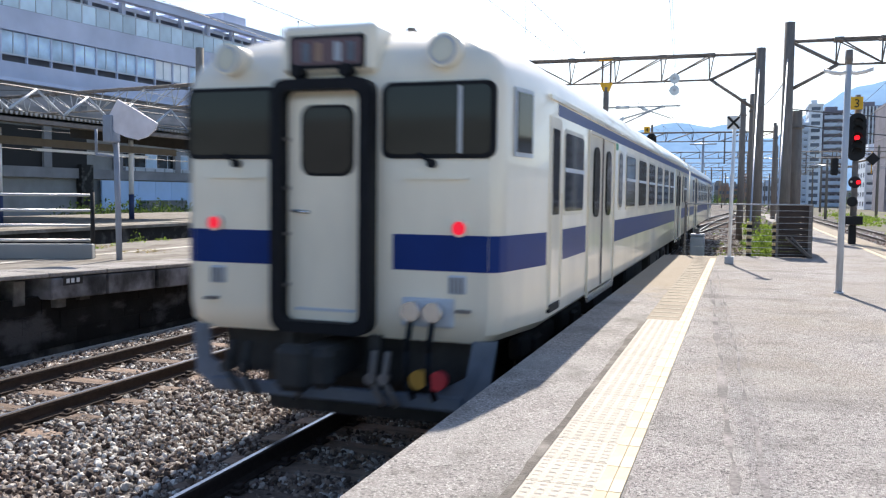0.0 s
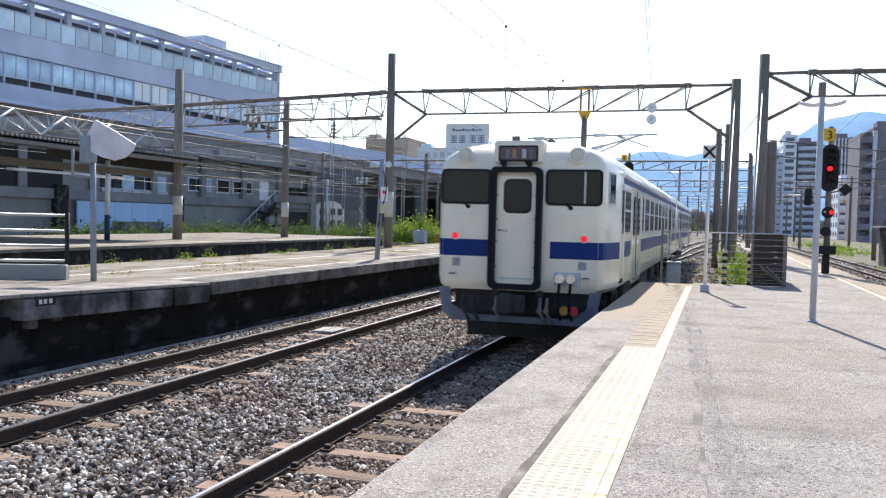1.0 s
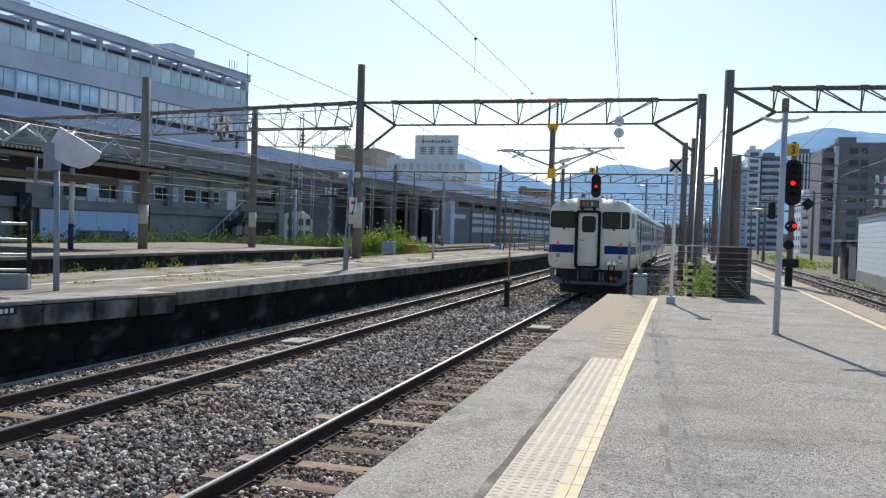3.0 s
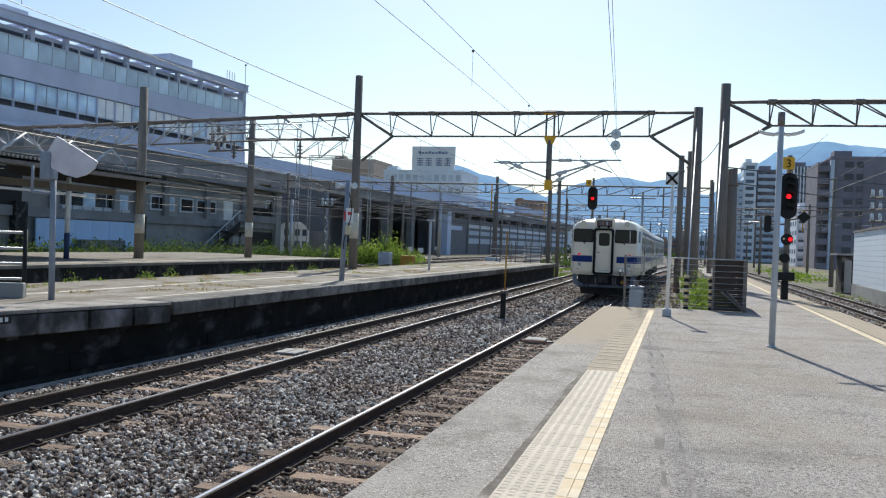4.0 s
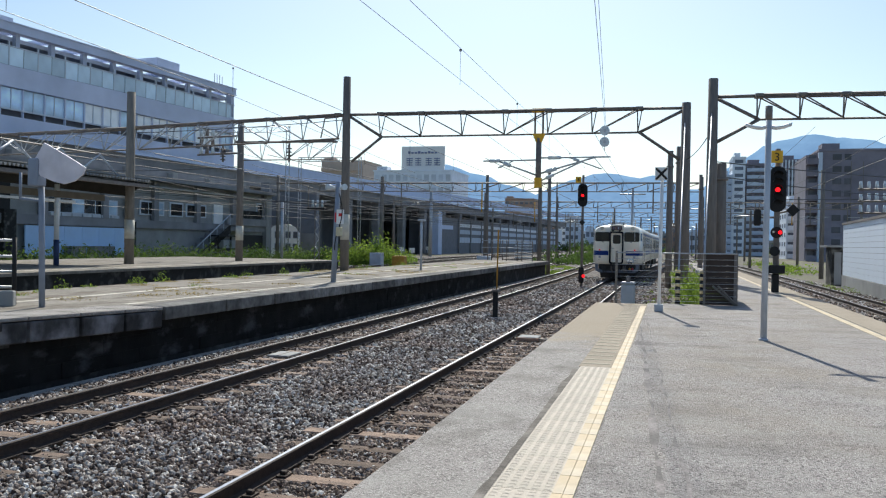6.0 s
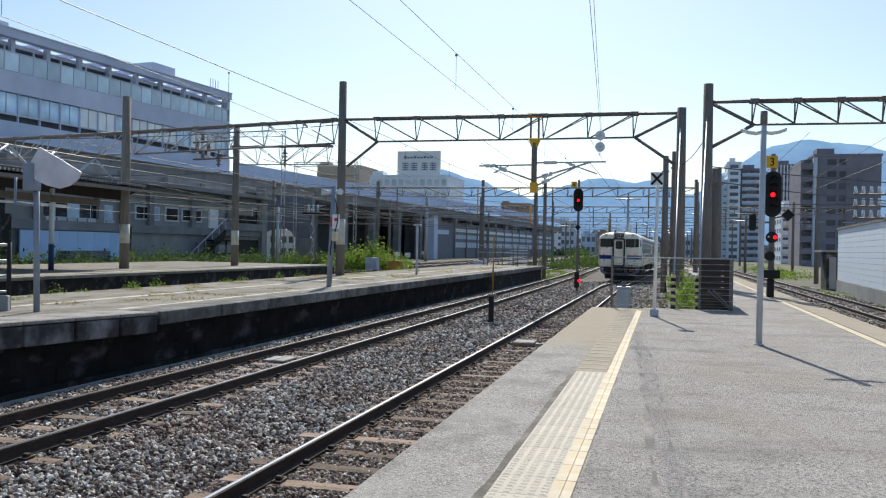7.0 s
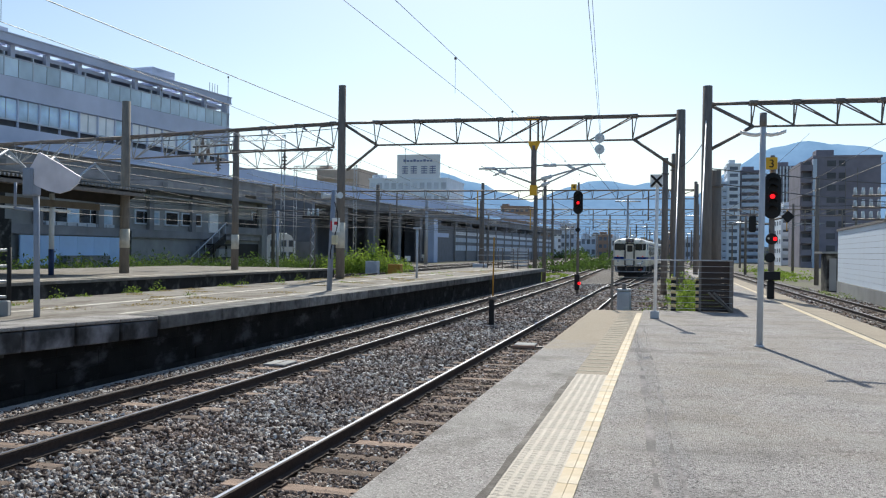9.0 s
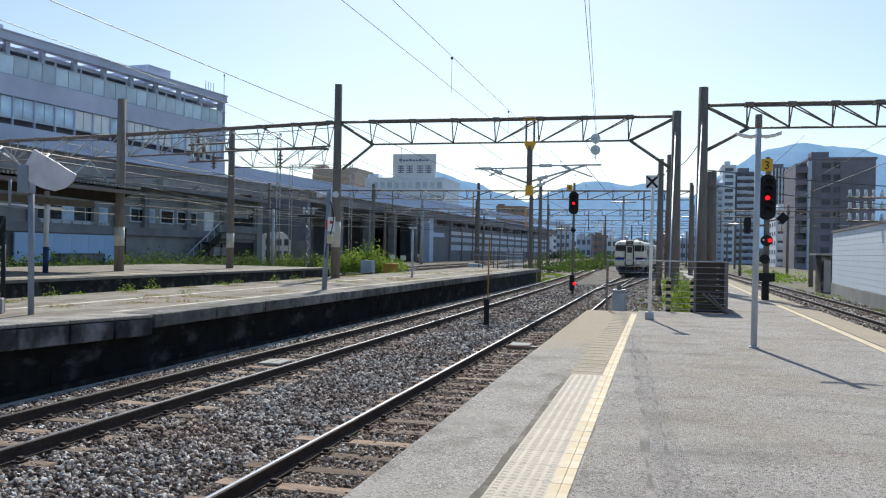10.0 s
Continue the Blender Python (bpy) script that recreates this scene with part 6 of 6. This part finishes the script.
tower("office_block", "pale hotel block carrying a rooftop billboard", -80.0, -57.6, 230, 250, 20.6, APTWHITE, 6, 11, win_mat=PALEWIN)
tower("apartment_tower", "tan apartment block beyond the viaduct", -109, -94.7, 262, 280, 26.6, TAN, 9, 5, True, TAN, TAN)
tower("apartment_tower", "pinkish distant apartment block beyond the yard", -78, -64, 420, 440, 23, BRICK, 7, 6)
rng = random.Random(5)
for i in range(52):
    x = -62 + i * 2.6 + rng.uniform(-1.5, 1.5)
    y = rng.uniform(340, 520)
    h = rng.uniform(4, 11) if x > -25 else rng.uniform(6, 14)
    tower("town_house", "small pale town building far along the line", x, x + rng.uniform(4, 8), y, y + 10, h, rng.choice((APTWHITE, APTGREY, LOWWALL, BRICK)), max(2, int(h / 3)), 3)
BILLBLUE = material("faded_blue_lettering", (0.16, 0.20, 0.36), 0.6, spread=0.1)
sb = thing("rooftop_billboard", "white rooftop billboard with plain blue marks", "billboard")
part("board", boxes((-72.3, -60.0, 231.0, 231.5, 20.9, 27.6)), SIGNWHITE, sb)
for x0 in (-70.8, -68.3, -65.3, -62.9):
    for c in (22.35, 22.95, 23.55, 24.15):
        part("mark", boxes((x0, x0 + 1.7, 230.8, 231.0, c, c + 0.2)), BILLBLUE, sb)
    part("mark", boxes((x0 + 0.75, x0 + 0.95, 230.76, 230.8, 22.3, 24.4)), BILLBLUE, sb)
for k in range(9):
    part("mark", boxes((-70.4 + 0.95 * k, -69.75 + 0.95 * k, 230.8, 231.0, 25.6, 26.0 + 0.25 * (k % 3 == 0))), BILLBLUE, sb)
for x in (-71, -66, -61):
    part("leg", boxes((x, x + 0.4, 231.5, 232, 20.3, 21)), SILVER, sb)
ar = thing("arched_house", "white building with a low curved gable beside the viaduct", "building")
PALEHOUSE = material("white_blue_render", (0.90, 0.94, 0.98), 0.7, spread=0.04, scale=0.8)
gable = [(-45.93, -1.2), (-42.22, -1.2), (-42.22, 2.3)] + [(-44.075 + 1.855 * math.cos(a), 2.3 + 0.62 * math.sin(a)) for a in (0.5, 0.9, 1.3, 1.7, 2.1, 2.6)] + [(-45.93, 2.3)]
part("wall", plate(B(), [(x, 95.0, z) for x, z in gable], (0, 1, 0), 5.0), PALEHOUSE, ar, "white rendered gable wall")
for x in (-45.35, -43.95, -43.0):
    for z in (-0.15, 1.25):
        w = part("window", boxes((x, x + 0.72, 94.94, 95.0, z, z + 0.85)), APTGREY, ar)
        part("pane", boxes((x + 0.07, x + 0.65, 94.92, 94.95, z + 0.07, z + 0.78)), APTWIN, w)
vb = thing("viaduct_bridge", "dark concrete frame bridge beside the white house", "viaduct", kind="structure")
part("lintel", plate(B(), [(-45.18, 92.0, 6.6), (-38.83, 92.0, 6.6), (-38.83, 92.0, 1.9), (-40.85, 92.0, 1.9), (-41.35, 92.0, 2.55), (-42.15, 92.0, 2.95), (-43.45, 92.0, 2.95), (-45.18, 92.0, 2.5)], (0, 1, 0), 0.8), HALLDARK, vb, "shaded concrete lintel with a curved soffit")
part("pier", box(B(), -40.85, -38.83, 92.0, 93.2, -1.2, 1.9, 0.05), VIADUCT, vb, "stained concrete pier")
for x, y in ((-36.66, 117.8), (-41.5, 149.0), (-31.0, 104.0)):
    t = thing("switch_stand", "small pale trackside switch stand", "switch stand", "switch stands", at=(x, y, -1.15))
    part("base", box(B(), -0.5, 0.5, -0.3, 0.3, 0.0, 0.35, 0.03), DARKSTEEL, t)
    part("post", rod(B(), (0, 0, 0.35), (0, 0, 1.2), 0.08), GREYPAINT, t)
    part("target", box(B(), -0.35, 0.35, -0.06, 0.06, 0.9, 1.5, 0.05), SIGNWHITE, t, "white target plate")
# made-up frame and boxes in place of a dark shelter with white windows
sr = thing("dark_shelter_frame", "dark open frame with pale boxes, in place of a shelter", "rack", at=(-36.5, 66.8, -1.15))
for y in (-1.8, 1.8):
    for x in (-0.4, 0.4):
        part("upright", box(B(), x - 0.06, x + 0.06, y - 0.06, y + 0.06, 0, 2.45), MATTEBLACK, sr)
for z in (0.5, 1.3, 2.4):
    part("shelf", box(B(), -0.5, 0.5, -1.9, 1.9, z, z + 0.12), MATTEBLACK, sr)
for y in (-1.1, 0.3):
    part("box", box(B(), -0.35, 0.52, y, y + 1.0, 1.42, 2.1, 0.03), LOWWALL, sr, "pale box for a white shelter window")

wb = thing("metal_shed", "white metal-clad shed beside the outer track", "shed", at=(9.85, 55.0, 0), turn=-3.4)
part("core", boxes((0.05, 9, -40, 0, -1.2, 2.45)), VIADUCT, wb)
clad = mesh_of(boxes((0.0, 0.05, -40, 0.0, 0.006, 0.262)), "cladding_board", WHITECLAD)
clad_end = mesh_of(boxes((0.0, 9, -0.0, 0.05, 0.006, 0.262)), "cladding_board", WHITECLAD)
for i in range(11):
    piece("cladding_board", clad, wb, pose(0, 0, -0.42 + 0.268 * i))
    piece("cladding_board", clad_end, wb, pose(0, 0, -0.42 + 0.268 * i))
part("plinth", boxes((-0.05, 0.06, -40, 0.05, -1.2, -0.43)), LOWWALL, wb)
part("roof_edge", boxes((-0.08, 9, -40, 0.1, 2.5, 2.62)), DARKSTEEL, wb)
hut = thing("trackside_hut", "dark small hut with a pale roof", "hut")
part("wall", boxes((9.75, 10.5, 58, 60, -1.2, 1.2)), DARKWALL, hut)
part("roof", boxes((9.4, 10.7, 57.6, 60.3, 1.2, 1.32)), LOWWALL, hut)
part("door", boxes((9.9, 10.3, 57.96, 58.0, -1.1, 0.9)), VIADUCT, hut)

# distant hills; aerial haze is put into their glowing blue colour
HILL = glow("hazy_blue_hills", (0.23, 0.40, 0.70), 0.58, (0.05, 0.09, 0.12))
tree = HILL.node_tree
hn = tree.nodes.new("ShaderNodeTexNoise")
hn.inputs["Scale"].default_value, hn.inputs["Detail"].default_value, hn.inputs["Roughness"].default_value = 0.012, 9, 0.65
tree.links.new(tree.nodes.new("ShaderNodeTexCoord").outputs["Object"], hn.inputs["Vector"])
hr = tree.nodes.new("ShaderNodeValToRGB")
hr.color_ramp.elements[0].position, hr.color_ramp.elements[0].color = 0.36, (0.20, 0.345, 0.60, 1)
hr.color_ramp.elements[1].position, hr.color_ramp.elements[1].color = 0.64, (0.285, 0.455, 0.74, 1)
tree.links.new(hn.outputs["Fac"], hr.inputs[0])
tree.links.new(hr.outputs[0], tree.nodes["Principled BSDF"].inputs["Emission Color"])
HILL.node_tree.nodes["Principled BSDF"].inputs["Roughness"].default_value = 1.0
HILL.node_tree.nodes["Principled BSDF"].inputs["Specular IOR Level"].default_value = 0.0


def ridge(y, spine, rough, seed):
    """A broken skyline along x, falling to the ground before it and behind it."""
    bm = B()
    rows = []
    xs = np.linspace(spine[0][0], spine[-1][0], 160)
    hs = np.interp(xs, [p[0] for p in spine], [p[1] for p in spine])
    for k, (dy, f) in enumerate(((-500, 0.0), (-260, 0.45), (-90, 0.82), (0, 1.0), (300, 0.0))):
        rows.append([bm.verts.new((x, y + dy + 40 * noise.noise((x * 0.01, k, seed)), h * f + rough * f * (noise.noise((x * 0.02, k * 0.3, seed)) + 0.5 * noise.noise((x * 0.07, k * 0.9, seed))) - 2)) for x, h in zip(xs, hs)])
    for a, b in zip(rows, rows[1:]):
        for i in range(len(xs) - 1):
            bm.faces.new((a[i], a[i + 1], b[i + 1], b[i])).smooth = True
    return bm


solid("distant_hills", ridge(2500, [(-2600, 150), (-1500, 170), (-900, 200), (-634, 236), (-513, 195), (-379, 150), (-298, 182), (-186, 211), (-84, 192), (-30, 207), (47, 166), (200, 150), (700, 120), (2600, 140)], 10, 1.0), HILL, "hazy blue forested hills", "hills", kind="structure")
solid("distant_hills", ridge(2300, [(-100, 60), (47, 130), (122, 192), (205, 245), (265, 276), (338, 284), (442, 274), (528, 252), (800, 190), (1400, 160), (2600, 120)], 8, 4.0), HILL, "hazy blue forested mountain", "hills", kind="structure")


# ---- weeds, shrubs and loose stone ----
def leaves(name, label, spots, mat, seed, category="weeds"):
    """Clumps of small bent leaves; a spot is x, y, ground, radius, height, count, leaf length."""
    rng = np.random.default_rng(seed)
    vs, fs = [], []
    for x, y, z, r, h, n, s in spots:
        for _ in range(n):
            a, q = rng.uniform(0, 2 * math.pi), r * math.sqrt(rng.uniform())
            top = h * (1 - 0.75 * (q / r) ** 2) * rng.uniform(0.35, 1.1)
            c = np.array((x + q * math.cos(a), y + q * math.sin(a), z + top * rng.uniform(0.15, 1.0)))
            d = rng.normal(size=3) + np.array((0, 0, 0.5))
            d /= np.linalg.norm(d)
            w = np.cross(d, rng.normal(size=3))
            w /= np.linalg.norm(w) + 1e-6
            l = s * rng.uniform(0.6, 1.3)
            k = len(vs)
            vs += [c - d * l * 0.5, c + w * l * 0.22, c + d * l * 0.55 - np.array((0, 0, l * 0.2)), c - w * l * 0.22]
            fs.append((k, k + 1, k + 2, k + 3))
    me = bpy.data.meshes.new(name)
    me.from_pydata([tuple(v) for v in vs], [], fs)
    me.materials.append(mat)
    return tagged(new(name, me), label, category, kind="stuff")


rng = random.Random(11)
leaves("weeds", "bright green tall weeds behind the platform fence", [(rng.uniform(0.30, 0.58), rng.uniform(17.1, 17.7), -0.22, 0.12, rng.uniform(1.0, 1.4), 105, 0.07) for _ in range(6)] + [(rng.uniform(0.25, 1.05), rng.uniform(17.15, 18.6), -0.22, 0.26, rng.uniform(0.3, 0.6), 120, 0.07) for _ in range(12)]
       + [(rng.uniform(-0.5, 0.3), rng.uniform(17, 19), -1.05, 0.15, rng.uniform(1.1, 1.45), 110, 0.06) for _ in range(14)]
       + [(rng.uniform(0.4, 1.1), rng.uniform(19, 40), -0.22, 0.4, rng.uniform(0.3, 0.7), 150, 0.12) for _ in range(16)], LEAF, 3)
leaves("weeds", "green and dry weeds growing in the far platform", [(rng.uniform(-12.2, -9.2), rng.uniform(13, 50), -0.06, rng.uniform(0.1, 0.35), rng.uniform(0.04, 0.14), 45, 0.05) for _ in range(16)]
       + [(rng.uniform(-12.3, -12.0), rng.uniform(14, 45), -0.06, 0.2, rng.uniform(0.1, 0.42), 60, 0.06) for _ in range(16)], LEAF, 4)
leaves("dry_grass", "straw-coloured dry grass on the far platform", [(rng.uniform(-12.2, -8.8), rng.uniform(12, 50), -0.06, rng.uniform(0.15, 0.6), 0.05, 260, 0.05) for _ in range(46)], DRYGRASS, 5, "grass")
leaves("shrubs", "green undergrowth below the station offices", [(rng.uniform(-36.6, -29), rng.uniform(38, 80), -1.1, rng.uniform(0.8, 1.6), rng.uniform(1.2, 2.1), 480, 0.22) for _ in range(95)], LEAFDARK, 6, "shrubs")
leaves("shrubs", "bright green bushes along the yard", [(rng.uniform(-35, -25), rng.uniform(68, 92), -1.1, rng.uniform(1.0, 1.8), rng.uniform(1.2, 2.2), 420, 0.26) for _ in range(26)]
       + [(-25.6 + rng.uniform(-1.6, 1.6), 73.5 + rng.uniform(-2, 2), -1.1, 1.6, rng.uniform(2.2, 3.6), 700, 0.26) for _ in range(9)]
       + [(rng.uniform(9.2, 13), rng.uniform(62, 120), -1.1, 1.1, rng.uniform(0.5, 1.1), 110, 0.28) for _ in range(18)], LEAF, 7, "shrubs")
leaves("shrubs", "dark green scrub far along the line", [(rng.uniform(-14, -7.5), rng.uniform(90, 170), -1.1, 2.0, rng.uniform(1.2, 2.4), 160, 0.45) for _ in range(26)]
       + [(rng.uniform(-70, 60), rng.uniform(300, 335), -1.1, 4.0, rng.uniform(2.5, 5.5), 150, 1.0) for _ in range(34)], LEAFDARK, 12, "shrubs")
leaves("weeds", "thin young weeds at the foot of the fence", [(rng.uniform(-0.45, 0.12), rng.uniform(16.72, 16.9), -0.35, 0.1, rng.uniform(0.35, 0.7), 60, 0.05) for _ in range(8)]
       + [(rng.uniform(0.2, 0.62), rng.uniform(16.75, 16.95), -0.25, 0.1, rng.uniform(0.35, 0.6), 60, 0.05) for _ in range(7)], LEAF, 13)
leaves("weeds", "yellow-green weeds by the tracks", [(rng.uniform(-12, -8), rng.uniform(59, 85), -1.08, 0.8, rng.uniform(0.15, 0.5), 120, 0.2) for _ in range(30)]
       + [(rng.uniform(8.0, 9.2), rng.uniform(20, 60), -1.08, 0.35, 0.3, 80, 0.1) for _ in range(24)], LEAF, 8)


def stones(name, label, regions, seed, mat=None):
    """Loose angular stones: each a jittered icosahedron."""
    rng = np.random.default_rng(seed)
    p = (1 + 5 ** 0.5) / 2
    base = np.array([(-1, p, 0), (1, p, 0), (-1, -p, 0), (1, -p, 0), (0, -1, p), (0, 1, p), (0, -1, -p), (0, 1, -p), (p, 0, -1), (p, 0, 1), (-p, 0, -1), (-p, 0, 1)]) / 1.9
    tri = np.array([(0, 11, 5), (0, 5, 1), (0, 1, 7), (0, 7, 10), (0, 10, 11), (1, 5, 9), (5, 11, 4), (11, 10, 2), (10, 7, 6), (7, 1, 8),
                    (3, 9, 4), (3, 4, 2), (3, 2, 6), (3, 6, 8), (3, 8, 9), (4, 9, 5), (2, 4, 11), (6, 2, 10), (8, 6, 7), (9, 8, 1)])
    verts, faces, off = [], [], 0
    for x0, x1, y0, y1, z, n, s in regions:
        c = np.column_stack((rng.uniform(x0, x1, n), rng.uniform(y0, y1, n), z + rng.uniform(-0.012, 0.016, n)))
        keep = np.ones(n, bool)
        for line in (NEAR_X, LEFT_X):
            for side in (-1, 1):
                keep &= np.abs(c[:, 0] - (line + side * 0.5655)) > 0.075
            on_sleeper = (np.abs(c[:, 0] - line) < 0.98) & (np.abs((c[:, 1] - 0.2 + 0.31) % 0.62 - 0.31) < 0.10)
            keep &= ~(on_sleeper & (rng.uniform(size=n) < (0.86 if line == NEAR_X else 0.45)))
        c = c[keep]
        m = len(c)
        r = s * rng.uniform(0.6, 1.25, m)[:, None, None] * rng.uniform(0.7, 1.2, (m, 1, 3))
        v = base[None] * r * rng.uniform(0.62, 1.22, (m, 12, 1))
        a, b = rng.uniform(0, 6.28, m), rng.uniform(-0.6, 0.6, m)
        ca, sa, cb, sb_ = np.cos(a)[:, None], np.sin(a)[:, None], np.cos(b)[:, None], np.sin(b)[:, None]
        x, yv, zv = v[..., 0], v[..., 1], v[..., 2] * 0.95
        x, zv = x * cb + zv * sb_, -x * sb_ + zv * cb
        x, yv = x * ca - yv * sa, x * sa + yv * ca
        verts.append((np.stack((x, yv, zv), -1) + c[:, None, :]).reshape(-1, 3))
        faces.append((tri[None] + (np.arange(m) * 12)[:, None, None] + off).reshape(-1, 3))
        off += m * 12
    v, f = np.concatenate(verts), np.concatenate(faces)
    me = bpy.data.meshes.new(name)
    me.vertices.add(len(v))
    me.vertices.foreach_set("co", v.astype(np.float32).ravel())
    me.loops.add(len(f) * 3)
    me.loops.foreach_set("vertex_index", f.astype(np.int32).ravel())
    me.polygons.add(len(f))
    me.polygons.foreach_set("loop_start", np.arange(0, len(f) * 3, 3, dtype=np.int32))
    me.update(calc_edges=True)
    me.shade_flat()
    me.materials.append(mat or STONES)
    return tagged(new(name, me), label, "ballast", kind="stuff")


stones("ballast_stones", "loose angular grey-brown ballast stones", [
    (-7.7, -1.35, 3.5, 9, -1.052, 25000, 0.028), (-7.7, -1.35, 9, 16, -1.052, 26000, 0.030), (-7.7, -1.35, 16, 28, -1.05, 20000, 0.040),
    (-7.7, -1.35, 28, 58, -1.05, 15000, 0.058), (-7.7, -7.16, 7, 16, -0.97, 4000, 0.03), (-7.7, -7.16, 16, 40, -0.97, 5000, 0.045), (-1.4, 0.12, 16.5, 30, -1.05, 3500, 0.045), (-1.4, 0.12, 30, 58, -1.05, 2500, 0.07)], 21)
stones("ballast_stones", "rust-brown stones between the rails beside the platform", [
    (-3.75, -1.35, 3.5, 9, -1.046, 8500, 0.027), (-3.6, -1.35, 9, 16, -1.046, 8000, 0.031), (-3.5, -1.35, 16, 40, -1.044, 9000, 0.042)], 23, RUSTSTONES)
stones("ballast_stones", "loose brown ballast stones behind the platform", [(3.2, 8.9, 22, 60, -1.04, 9000, 0.055)], 22)

# ---- closing the place behind the camera ----
# unseen canopy and wall, added to darken reflections in the train's windows
rc = thing("platform_canopy", "unseen plain steel canopy behind the camera", "canopy")
part("roof", boxes((-1.2, 3.4, -60, -6, 3.3, 3.45)), CANOPY, rc)
for i in range(6):
    part("canopy_post", boxes((0.9, 1.1, -8.2 - 9 * i, -8 - 9 * i, 0, 3.3)), DARKSTEEL, rc)
part("paving", boxes((-1.28, 3.05, -70, -12, -0.3, 0.0)), ASPHALT, plat)
solid("wall_back", boxes((-60, 30, -75, -74, -1.2, 9)), LOWWALL, "unseen plain grey wall behind the camera", "wall", kind="structure")

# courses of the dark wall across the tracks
# near-black blocks with paler smudges running across them
BLOCKS = material("near_black_block", (0.0145, 0.014, 0.0135), 0.95, spread=0.5, scale=3, bump=0.5, bump_scale=25, random_object=0.22, spec=0.15)
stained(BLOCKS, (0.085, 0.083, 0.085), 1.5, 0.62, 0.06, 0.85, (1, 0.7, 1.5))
continuous(BLOCKS)
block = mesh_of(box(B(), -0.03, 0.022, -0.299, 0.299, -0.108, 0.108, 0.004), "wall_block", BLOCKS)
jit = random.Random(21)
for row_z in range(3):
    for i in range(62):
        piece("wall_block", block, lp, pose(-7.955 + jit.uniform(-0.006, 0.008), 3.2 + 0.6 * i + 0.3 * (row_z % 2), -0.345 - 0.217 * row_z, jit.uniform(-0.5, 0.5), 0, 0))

motions()
